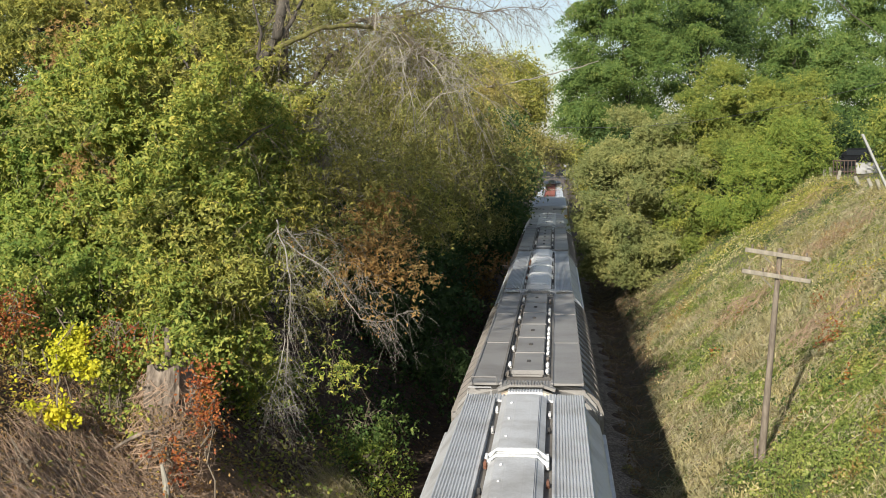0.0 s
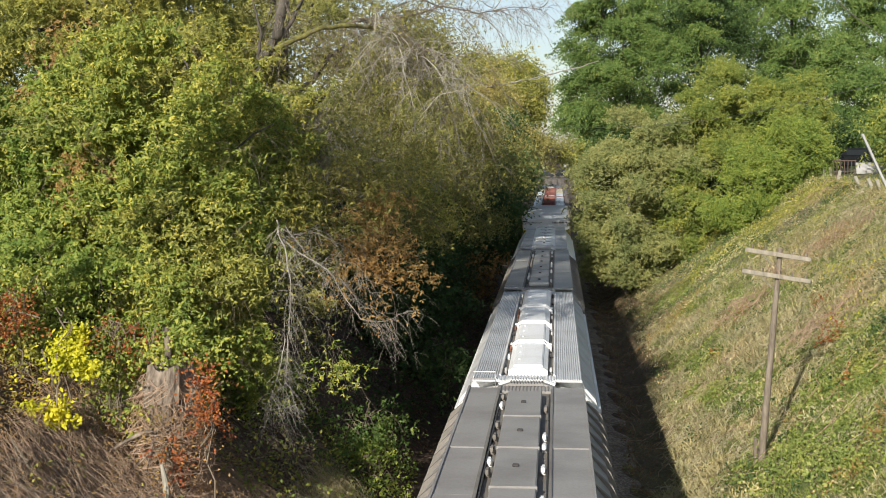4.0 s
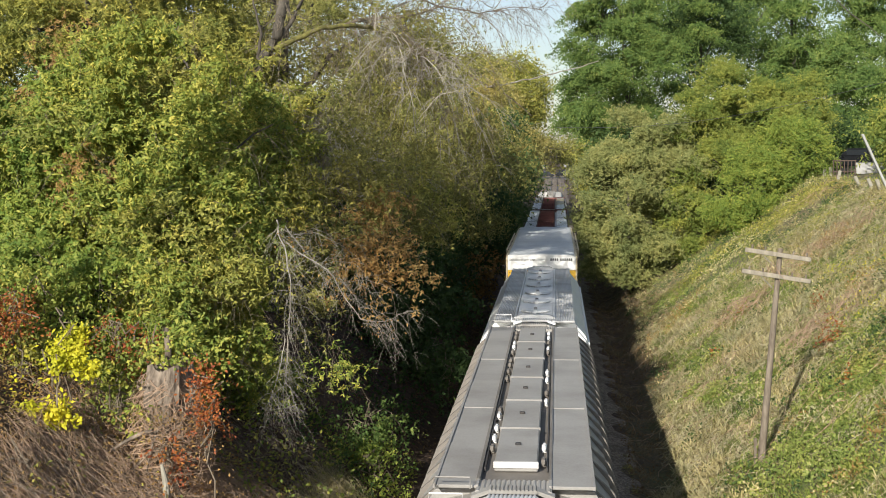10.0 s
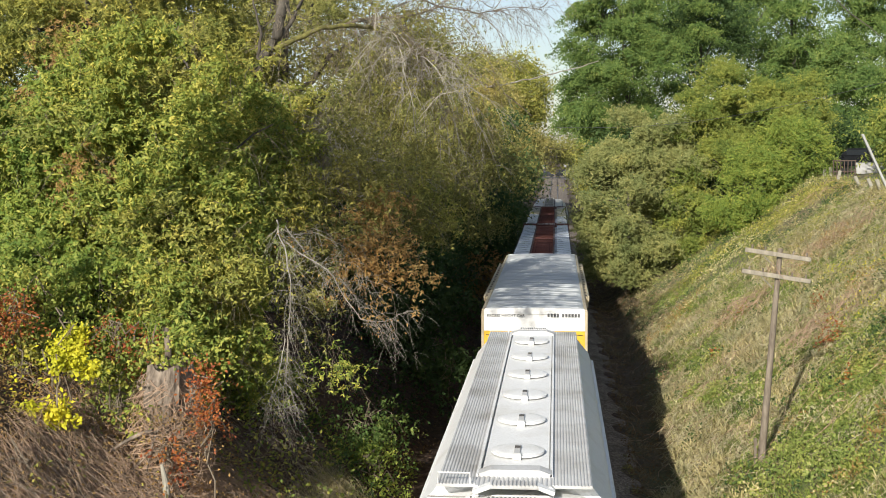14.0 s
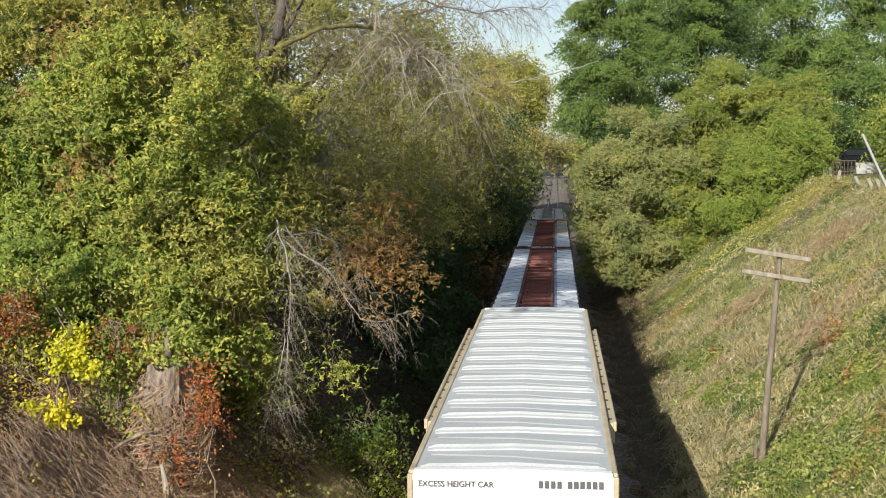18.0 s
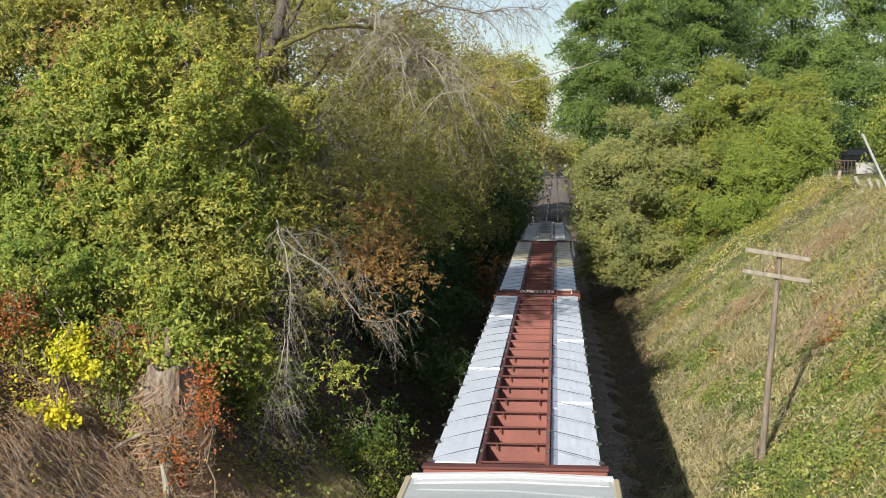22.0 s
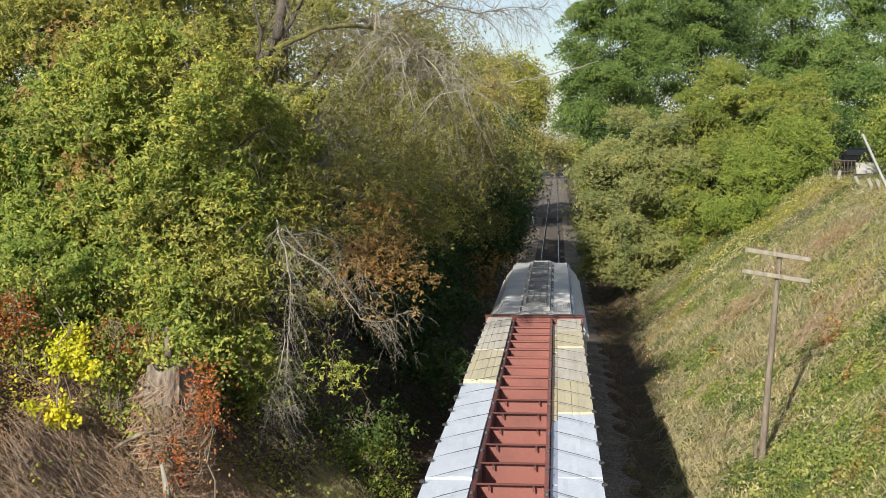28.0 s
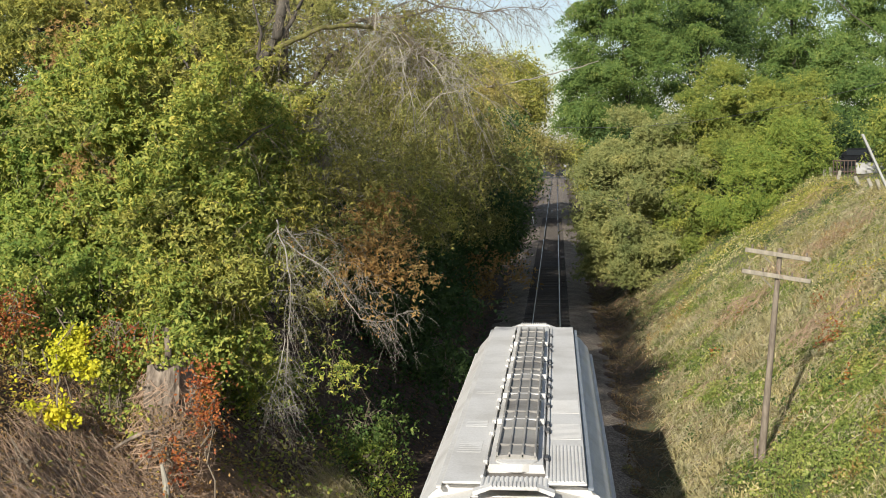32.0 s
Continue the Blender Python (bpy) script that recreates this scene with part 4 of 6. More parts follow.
def patch(scale, seed, share):
    """Uneven patches: true over about that share of the ground."""
    def inside(x, y):
        a = 0.55 * value_noise(x + 31 * seed, y - 17 * seed, scale) + 0.3 * value_noise(x - 9 * seed, y + seed, scale * 2.7) + 0.15 * RNG.uniform(0, 1, len(x))
        return a > np.quantile(a, 1 - share)
    return inside


# ---- trees on the left bank ----
def foot_of(px, depth, dx=0.0):
    c = at(px, 400, depth)
    return planted(c[0] + dx, depth)


tree("maple_tree", "leafy maple with green and yellow autumn leaves on the bank", foot_of(300, 33.5), at(300, 230, 35),
     [lobe(330, 450, 32.5, 1.75, 1.7, 2.3), lobe(365, 290, 33.5, 1.5, 1.8, 2.2), lobe(230, 330, 33, 2.1, 1.8, 2.2), lobe(180, 480, 31.5, 1.7, 1.5, 1.5), lobe(400, 590, 32.8, 0.95, 1.1, 1.6), lobe(415, 440, 33, 0.9, 1.1, 2.2), lobe(440, 230, 34.5, 0.9, 1.2, 1.6), lobe(270, 180, 34, 2.2, 2, 1.9), lobe(320, 590, 31.5, 1.3, 1.1, 0.9)],
     LEAF_GREEN, BARK, 6800, 5, 0.145, 0.6, 0.06, droop=0.4, bough=0.55, shell=0.66, tuft=5, pad=-0.6, fill=80)
tree("maple_tree", "maple with green leaves at the edge of the wood", foot_of(40, 34), at(40, 220, 35),
     [lobe(40, 430, 33, 2.2, 2, 2.0), lobe(100, 300, 34, 2.0, 2, 2.0), lobe(-60, 330, 34, 2.4, 2, 2.6), lobe(60, 520, 32, 1.6, 1.4, 0.9)],
     LEAF_FRESH, BARK, 4800, 5, 0.145, 0.6, 0.06, droop=0.4, bough=0.55, shell=0.68, tuft=5, pad=-0.5, fill=90)
tree("maple_tree", "tall maple turning yellow behind the edge of the wood", foot_of(160, 39), at(160, -80, 40),
     [lobe(120, 110, 39, 3.0, 2.4, 2.6), lobe(300, 40, 41, 1.8, 2.0, 1.8), lobe(-20, 120, 40, 2.8, 2.5, 3.0), lobe(220, 230, 39, 2.4, 2, 2.0), lobe(380, 150, 41, 1.6, 2, 2.2), lobe(455, 220, 39, 0.9, 1.2, 2.4), lobe(150, -60, 40, 4, 3, 2.4)],
     LEAF_YELLOWISH, BARK, 5800, 5, 0.15, 0.7, 0.07, droop=0.4, bough=0.6, shell=0.6, tuft=5, pad=-0.4, fill=55)
tree("ash_tree", "half-bare ash with olive leaves over the track side", foot_of(470, 44), at(500, -60, 44),
     [lobe(480, 200, 44, 2.2, 2, 3.2), lobe(600, 290, 46, 2.3, 2, 3.0), lobe(560, 100, 45, 2.4, 2, 2.4), lobe(650, 40, 46, 2.6, 2, 1.8), lobe(760, 60, 48, 2.0, 2, 1.5), lobe(600, 420, 45, 1.7, 1.6, 1.8), lobe(700, 220, 49, 2.0, 2, 2.8)],
     LEAF_OLIVE, BARK, 5200, 4, 0.11, 0.9, 0.12, trunk=0.42, bough=0.8, tuft=4, pad=-0.6)
tree("ash_tree", "olive-leaved tree further along the cutting", foot_of(730, 62, -3), at(720, 60, 62),
     [lobe(700, 300, 60, 2.8, 2.4, 3.8), lobe(780, 260, 62, 2.6, 2.4, 4.0), lobe(840, 300, 66, 2.2, 2.2, 3.0), lobe(730, 150, 64, 3.0, 2.4, 2.6)],
     LEAF_OLIVE, BARK, 8000, 12, 0.13, 0.9, 0.14, bough=0.9, fill=90, pad=-0.3)
tree("ash_tree", "yellowing tree beyond the cutting's bend", foot_of(840, 92, -4), at(840, 160, 92),
     [lobe(830, 215, 90, 3.4, 3, 3.4), lobe(890, 215, 95, 2.2, 3, 3.2), lobe(880, 290, 90, 1.8, 2.4, 3.2), lobe(740, 150, 95, 4, 3, 3.0)],
     LEAF_STRAW, BARK, 6500, 12, 0.16, 1.0, 0.2, bough=1.0, fill=90)
tree("ash_tree", "yellow-brown far tree beside the railway", foot_of(900, 150, -6), at(890, 130, 150),
     [lobe(880, 150, 150, 3.6, 4, 3.2), lobe(918, 190, 150, 2.2, 4, 5), lobe(932, 180, 155, 1.5, 3, 3.4), lobe(930, 235, 155, 1.5, 3, 3.4), lobe(820, 160, 150, 5, 4, 3.6)],
     LEAF_YELLOWISH, BARK, 3600, 12, 0.3, 1.4, 0.32, bough=1.5)
# these three thickets carry their shade in the leaf colour, LEAF_SHADE
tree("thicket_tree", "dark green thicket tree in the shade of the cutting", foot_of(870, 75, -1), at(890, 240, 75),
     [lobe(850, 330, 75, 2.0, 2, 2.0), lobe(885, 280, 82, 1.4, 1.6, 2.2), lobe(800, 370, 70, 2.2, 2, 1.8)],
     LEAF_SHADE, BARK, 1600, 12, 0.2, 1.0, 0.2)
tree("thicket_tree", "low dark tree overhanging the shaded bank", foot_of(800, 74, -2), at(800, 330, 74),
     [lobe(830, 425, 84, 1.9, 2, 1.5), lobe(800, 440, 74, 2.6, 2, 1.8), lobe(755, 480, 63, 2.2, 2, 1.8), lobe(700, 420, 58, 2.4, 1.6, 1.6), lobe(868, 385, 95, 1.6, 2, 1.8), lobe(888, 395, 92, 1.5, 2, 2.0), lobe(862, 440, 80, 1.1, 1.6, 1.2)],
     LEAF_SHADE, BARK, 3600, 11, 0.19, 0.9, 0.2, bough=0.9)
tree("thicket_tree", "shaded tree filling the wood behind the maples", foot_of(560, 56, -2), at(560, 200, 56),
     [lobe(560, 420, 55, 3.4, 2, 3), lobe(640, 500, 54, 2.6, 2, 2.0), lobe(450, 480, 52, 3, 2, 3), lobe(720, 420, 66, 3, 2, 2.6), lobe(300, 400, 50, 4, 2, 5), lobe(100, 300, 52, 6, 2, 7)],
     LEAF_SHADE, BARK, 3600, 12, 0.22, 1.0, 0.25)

tree("wood_tree", "olive-green tree deep in the wood", foot_of(200, 64, -2), at(200, 0, 64),
     [lobe(40, 150, 62, 4.5, 2, 5), lobe(250, 120, 64, 4.5, 2, 5), lobe(320, 40, 62, 4.0, 2, 4), lobe(270, 260, 60, 4, 2, 4), lobe(440, 230, 62, 3.4, 2, 4), lobe(470, 60, 66, 3.6, 2, 3), lobe(-60, 20, 64, 4, 2, 4), lobe(600, 170, 68, 3.4, 2, 4), lobe(10, 130, 58, 3, 2, 3)],
     LEAF_OLIVE, BARK, 7500, 12, 0.22, 1.0, 0.22, bough=1.2)

# crown out of view, added to drop dappled shade on the passing roofs
tree("ash_tree", "unseen ash added above the view to shade the wagon roofs", planted(-14.0, 23), (-11.5, 22, 16),
     [(-8.7, 14.5, 16.3, 1.9, 1.9, 1.6), (-8.8, 18.5, 16.2, 2.2, 2.4, 1.8), (-8.2, 23.0, 16.8, 2.2, 2.2, 1.8)],
     LEAF_OLIVE, BARK, 1250, 6, 0.2, 0.9, 0.16, bough=1.0, fill=30, trunk=0.3, limbs=8)

# ---- trees on the right bank ----
tree("thicket_tree", "olive-green rounded shrub tree on the bank", foot_of(1110, 78, 0.5), at(1110, 330, 80),
     [lobe(1110, 390, 77, 2.2, 2, 3.0), lobe(1078, 330, 80, 1.7, 2, 2.8), lobe(1170, 330, 79, 2.4, 2, 3.6), lobe(1120, 270, 82, 2.2, 2, 2.4), lobe(1070, 410, 78, 1.0, 1.4, 1.4), lobe(1120, 450, 76, 1.9, 1.6, 1.1), lobe(1075, 455, 77, 1.0, 1.4, 0.9)],
     LEAF_BUSH, BARK, 9000, 5, 0.155, 0.65, 0.09, droop=0.1, bough=0.75, shell=0.66, tuft=4, limbs=4, pad=0.4, fill=120)
tree("thicket_tree", "yellow-green broad shrub tree on the bank", foot_of(1300, 80), at(1300, 270, 82),
     [lobe(1280, 330, 78, 3.2, 2.4, 3.4), lobe(1370, 280, 80, 2.8, 2.4, 3.2), lobe(1290, 190, 82, 2.8, 2.4, 2.6), lobe(1220, 240, 81, 2.2, 2, 2.6), lobe(1400, 200, 82, 2.2, 2, 2.2), lobe(1240, 410, 77, 1.6, 1.6, 1.8), lobe(1200, 430, 78, 1.4, 1.4, 1.2), lobe(1330, 220, 83, 2.4, 2, 2.2)],
     LEAF_SHRUB, BARK, 12500, 5, 0.155, 0.65, 0.09, droop=0.1, bough=0.8, shell=0.66, tuft=4, limbs=4, pad=0.6, fill=125)
tree("locust_tree", "tall deep green locust tree behind the shrubs", foot_of(1090, 112, 2), at(1090, -60, 112),
     [lobe(1080, 60, 110, 3.6, 3, 4.0), lobe(1130, 140, 108, 3.4, 3, 3.4), lobe(1042, 170, 112, 1.9, 2.4, 3.4), lobe(1054, 80, 114, 1.5, 2, 3.0), lobe(1028, 215, 116, 1.1, 2, 2.0), lobe(1160, 20, 112, 4, 3, 3.6), lobe(1080, -60, 114, 4, 3, 4)],
     LEAF_DEEP, BARK, 8500, 14, 0.19, 0.7, 0.1, bough=1.2, shell=0.72, pad=0.75, fill=130)
tree("locust_tree", "tall green locust tree on top of the bank", foot_of(1400, 104), at(1400, -60, 104),
     [lobe(1360, 60, 102, 3.2, 3, 3.2), lobe(1440, 150, 100, 3.2, 3, 3.4), lobe(1500, 90, 104, 3.4, 3, 3.4), lobe(1420, -20, 104, 4, 3, 3), lobe(1520, 190, 98, 2.4, 2.4, 2.6), lobe(1560, 40, 104, 3.2, 3, 3), lobe(1480, 230, 96, 2.4, 2, 1.8), lobe(1580, 140, 100, 2.6, 2.4, 3)],
     LEAF_DEEP, BARK, 8500, 14, 0.19, 0.7, 0.1, bough=1.2, shell=0.72, pad=0.75, fill=130)
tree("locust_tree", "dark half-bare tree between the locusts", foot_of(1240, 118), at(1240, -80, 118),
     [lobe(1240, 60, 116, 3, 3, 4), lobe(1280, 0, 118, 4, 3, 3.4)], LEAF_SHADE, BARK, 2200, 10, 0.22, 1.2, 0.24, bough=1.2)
# backing for gaps between the shrubs, leaf colour darkened to read as shade
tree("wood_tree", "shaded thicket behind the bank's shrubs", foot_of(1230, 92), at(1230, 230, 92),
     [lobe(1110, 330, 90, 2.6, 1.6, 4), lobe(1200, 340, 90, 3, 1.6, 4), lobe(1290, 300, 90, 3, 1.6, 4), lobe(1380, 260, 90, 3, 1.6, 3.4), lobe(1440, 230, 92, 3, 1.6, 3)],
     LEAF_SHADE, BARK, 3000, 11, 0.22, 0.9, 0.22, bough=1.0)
tree("wood_tree", "dark green tree behind the locusts", foot_of(1300, 132), at(1300, 0, 132),
     [lobe(1050, 170, 130, 2.4, 2, 5), lobe(1090, 200, 130, 4, 2, 4), lobe(1540, 170, 126, 5, 2, 7), lobe(1440, 60, 130, 6, 2, 6), lobe(1200, 150, 132, 5, 2, 6), lobe(1340, 130, 132, 5, 2, 6), lobe(1480, 200, 128, 5, 2, 5), lobe(1250, 20, 136, 6, 2, 5), lobe(1110, 90, 130, 4.5, 2, 4), lobe(1180, 60, 131, 4, 2, 4), lobe(1310, 110, 131, 4, 2, 4)],
     LEAF_DEEP, BARK, 11000, 12, 0.26, 1.3, 0.28, bough=1.6, limbs=3)
tree("thicket_tree", "yellow shrub beside the road", foot_of(1600, 72), at(1590, 160, 72),
     [lobe(1600, 235, 72, 1.4, 1.6, 1.3)], LEAF_SHRUB, BARK, 600, 12, 0.18, 0.8, 0.16)
tree("thicket_tree", "fresh green shrub at the edge of the bank", foot_of(1350, 74), at(1350, 330, 75),
     [lobe(1340, 330, 74, 1.9, 1.4, 1.9), lobe(1400, 275, 75, 1.9, 1.4, 1.9), lobe(1310, 380, 73, 1.3, 1.0, 1.2)], LEAF_FRESH, BARK, 3400, 5, 0.12, 0.65, 0.09, droop=0.1, bough=0.6, shell=0.7, tuft=4, limbs=4)
tree("far_tree", "tall olive tree shading the far track", planted(-9, 160), (-9, 160, 18),
     [(-8.5, 135, 10, 3, 5, 8), (-8.5, 150, 11, 3, 5, 8), (-8.5, 165, 12, 3, 5, 8), (-8.5, 180, 12, 3, 5, 8)], LEAF_OLIVE, BARK, 4200, 11, 0.34, 1.4, 0.4, bough=1.4)
# mostly hidden by the maple and ash; added to block sun from the bank
tree("thicket_tree", "olive understorey tree added to shade the foot of the bank", planted(-10, 48), (-10, 48, 10),
     [(-9.5, 43, 7.5, 1.8, 2, 2.6), (-10, 50, 8, 2.0, 2.5, 3.0), (-10, 58, 8, 2.2, 2.5, 3.2), (-9.5, 67, 7.5, 2.0, 3, 3.0), (-9, 76, 7, 2.0, 3, 3.0)], LEAF_OLIVE, BARK, 2400, 12, 0.2, 0.9, 0.2, bough=0.9)


# ---- bare limbs and hanging twigs of the big half-bare ash ----
ash = [o for o in scene.objects if o.name == "ash_tree"][0]
AO = np.array(ash.location)


def through_points(pts, r0, r1):
    p = np.array([at(*q) for q in pts]) - AO
    k = 5 * len(p)
    t = np.linspace(0, len(p) - 1, k)
    q = np.stack([np.interp(t, np.arange(len(p)), p[:, i]) for i in range(3)], 1)
    q[1:-1] += RNG.normal(size=(k - 2, 3)) * 0.015
    return q, np.linspace(r0, r1, k)


leader = through_points([(400, 190, 39.2), (440, 140, 38.9), (470, 98, 38.8), (490, 68, 38.8), (498, 20, 39.0), (506, -30, 39.2)], 0.19, 0.15)
leader[1][:] *= 1 + 0.12 * np.sin(np.arange(len(leader[1])) * 2.3)
part("limb", tubes([leader], 9), BARK, ash, smooth=True)
part("limb", tubes([through_points([(484, 78, 38.8), (515, 40, 39.2), (545, -20, 39.6)], 0.09, 0.05)], 7), BARK, ash, smooth=True)
part("limb", tubes([through_points([(455, 118, 38.9), (462, 60, 38.7), (448, 0, 38.6)], 0.07, 0.03)], 6), BARK, ash, smooth=True)
mossy = through_points([(484, 88, 38.7), (520, 72, 39.0), (565, 50, 39.6), (620, 45, 40.4), (660, 50, 41.8), (700, 64, 42.0), (745, 92, 42.4), (768, 130, 42.7), (790, 190, 43.0)], 0.10, 0.03)
part("limb", tubes([mossy], 7), MOSS_BARK, ash, "yellow-green mossy limb", smooth=True)
upper = through_points([(610, 44, 41.4), (660, 32, 42.0), (720, 30, 42.6), (780, 12, 43.4), (850, 24, 44.0), (905, 12, 44.4), (960, 18, 44.9)], 0.045, 0.01)
part("limb", tubes([upper], 6), TWIG_BROWN, ash, smooth=True)
lower = through_points([(700, 66, 42.0), (790, 105, 42.9), (850, 145, 43.9), (900, 170, 44.4), (940, 205, 44.9)], 0.055, 0.014)
part("limb", tubes([lower], 6), TWIG_BROWN, ash, smooth=True)
spur = through_points([(860, 155, 43.9), (930, 142, 44.4), (1000, 126, 44.9), (1060, 108, 45.4)], 0.035, 0.012)
part("limb", tubes([spur], 5), TWIG, ash, smooth=True)


def twigs_along(owner, path, n, length, radius, droop, mat, way=(0.25, -0.2, -0.5), mix=0.7, forks=3, name="twig_spray"):
    pts = path[0]
    i = RNG.integers(2, len(pts), n)
    st = pts[i] + RNG.normal(size=(n, 3)) * 0.05
    wy = unit(np.array([way]) + RNG.normal(size=(n, 3)) * mix)
    ob = part(name, tubes(twig_fan(st, wy, length, radius, droop, forks), 3), mat, owner)
    tagged(ob, kind="stuff")
    return ob


twigs_along(ash, mossy, 90, 1.5, 0.009, 0.6, TWIG_BROWN)
twigs_along(ash, leader, 60, 1.1, 0.009, 0.3, TWIG_BROWN, (0.2, -0.5, 0.0), 0.9)


def arching(owner, path, n, length, reach, drop, per, mat, first=2):
    """Long thin branches that arch away from a limb and carry hanging twigs."""
    stems, fans = [], []
    for _ in range(n):
        s = path[0][RNG.integers(first, len(path[0]))]
        L = length * RNG.uniform(0.6, 1.25)
        t = np.linspace(0, 1, 12)
        w = unit(np.array([[reach, -0.1, 0.15]]) + RNG.normal(size=(1, 3)) * 0.75)[0]
        p = s + w * (L * t)[:, None] + np.cumsum(np.cumsum(RNG.normal(size=(12, 3)) * 0.022, 0), 0) + np.cumsum(RNG.normal(size=(12, 3)) * 0.035, 0)
        p[:, 2] -= drop * L * t ** 2 * RNG.uniform(0.6, 1.3)
        stems.append((p, 0.019 * (1 - 0.7 * t)))
        i = RNG.integers(3, 12, per)
        wy = unit(w + np.array([0, 0, -0.5]) + RNG.normal(size=(per, 3)) * 0.85)
        fans += twig_fan(p[i], wy, 0.8, 0.0095, 0.45, 2)
    tagged(part("twig_spray", tubes(stems + fans, 3), mat, owner), kind="stuff")
    return stems


hung = arching(ash, mossy, 22, 2.4, 0.2, 0.8, 9, TWIG, 14)
twigs_along(ash, upper, 190, 1.2, 0.008, 0.35, TWIG_BROWN, (0.4, -0.1, -0.1), 0.9)
hung += arching(ash, (lower[0][:12], lower[1]), 22, 2.3, 0.3, 0.75, 9, TWIG)
hung += arching(ash, through_points([(500, 190, 39.5), (560, 220, 39.3), (600, 260, 39.4), (640, 300, 39.8)], 0.03, 0.015), 26, 1.7, 0.25, 0.6, 9, TWIG)
hung += arching(ash, through_points([(520, 300, 38), (570, 320, 38), (620, 350, 38.4)], 0.03, 0.015), 18, 1.6, 0.5, 0.55, 9, TWIG)
hung += arching(ash, through_points([(640, 50, 40.5), (700, 75, 39.6), (765, 110, 39.2), (820, 170, 39.4)], 0.035, 0.015), 20, 2.1, 0.2, 0.85, 9, TWIG)
hung += arching(ash, through_points([(480, 130, 39), (520, 170, 38.4), (560, 240, 38)], 0.03, 0.015), 10, 1.6, 0.2, 0.6, 8, TWIG)
hung += arching(ash, upper, 16, 1.9, 0.6, 0.4, 9, TWIG_BROWN)
n = 110
p0 = np.array([at(RNG.uniform(520, 860), RNG.uniform(40, 330), RNG.uniform(39, 43)) for _ in range(n)]) - AO
tagged(part("twig_spray", tubes(twig_fan(p0, unit(np.array([[0.3, -0.1, -0.6]]) + RNG.normal(size=(n, 3)) * 0.8), 1.2, 0.008, 0.5, 3), 3), TWIG_BROWN, ash), kind="stuff")
# a few last leaves on the twigs
lv = leaves_at(np.concatenate([p0[RNG.integers(0, n, 300)] + RNG.normal(size=(300, 3)) * np.array([0.9, 0.6, 0.9]), np.concatenate([h[0][4:] for h in hung]) + RNG.normal(size=(8 * len(hung), 3)) * 0.2])[::2], 0.1)
tagged(quick("last_leaves", *lv, LEAF_YELLOWISH, ash), kind="stuff")

# dead tree in front of the shaded ground, its twigs bending down
dead = root("dead_tree", "bare grey dead sapling with drooping tangled twigs", "tree", planted(*at(505, 560, 30.5)[:2]))
DO = np.array(dead.location)


def dead_path(pts, r0, r1):
    p = np.array([at(q[0], q[1], q[2] - 5.0) for q in pts]) - DO
    k = 5 * len(p)
    t = np.linspace(0, len(p) - 1, k)
    q = np.stack([np.interp(t, np.arange(len(p)), p[:, i]) for i in range(3)], 1)
    q[1:] += np.cumsum(RNG.normal(size=(k - 1, 3)) * 0.025, 0)
    return q, np.linspace(r0, r1, k)


stem = dead_path([(490, 390, 36.5), (508, 440, 35.5), (512, 520, 35), (505, 620, 34.8), (495, 700, 34.6)], 0.022, 0.008)
part("trunk", tubes([stem], 6), TWIG, dead, smooth=True)
arms = [dead_path([(505, 400, 35.6), (560, 470, 36), (620, 520, 36.5), (668, 588, 37)], 0.015, 0.005),
        dead_path([(508, 430, 35.6), (580, 480, 35.6), (640, 570, 36), (690, 570, 36.5), (735, 558, 37)], 0.018, 0.006),
        dead_path([(505, 420, 36), (560, 410, 37), (620, 440, 38), (650, 490, 38)], 0.013, 0.005),
        dead_path([(505, 600, 34.8), (490, 690, 34.4), (475, 730, 34.3), (525, 722, 34.3)], 0.012, 0.005)]
for a in arms:
    part("limb", tubes([a], 5), TWIG, dead, smooth=True)
    twigs_along(dead, a, 46, 0.75, 0.0055, 0.6, TWIG, (0.4, -0.1, -0.2), 0.9)
twigs_along(dead, stem, 90, 0.8, 0.0055, 0.7, TWIG, (0.35, -0.2, -0.4), 0.9)
pts = np.concatenate([a[0] for a in arms[:3]])
pts = pts[RNG.integers(0, len(pts), 260)] + RNG.normal(size=(260, 3)) * np.array([0.35, 0.2, 0.3])
tagged(quick("withered_leaves", *leaves_at(pts, 0.09), LEAF_BROWN, dead), kind="stuff")

# hanging outer shoots on the leafy maple
n = 150
maple = [o for o in scene.objects if o.name == "maple_tree"][0]
MO = np.array(maple.location)
p0 = np.array([at(RNG.uniform(60, 520), RNG.uniform(60, 640), RNG.uniform(30.5, 33.5)) for _ in range(n)]) - MO
tagged(part("twig_spray", tubes(twig_fan(p0, unit(np.array([[0.1, -0.3, -0.4]]) + RNG.normal(size=(n, 3)) * 0.7), 0.9, 0.007, 0.5, 3), 3), TWIG_BROWN, maple), kind="stuff")

# ---- undergrowth on the shaded bank ----


def shrub(name, label, px, py, depth, rx, ry, rz, leaf, shoots, per, size, category="shrub", bough=0.0):
    c = at(px, py, depth)
    foot = planted(c[0], c[1])
    lob = [(c[0] + RNG.normal() * rx * 0.4, c[1] + RNG.normal() * ry * 0.3, c[2] + RNG.normal() * rz * 0.4, rx * RNG.uniform(0.5, 0.9), ry * 0.8, rz * RNG.uniform(0.5, 0.9)) for _ in range(4)]
    return tree(name, label, foot, (c[0], c[1], c[2] + rz * 0.4), lob, leaf, TWIG_BROWN, shoots, per, size, 0.5, size * 0.6, 0.2, trunk=0.03, limbs=6, category=category, bough=bough)


c = at(110, 640, 25.8)
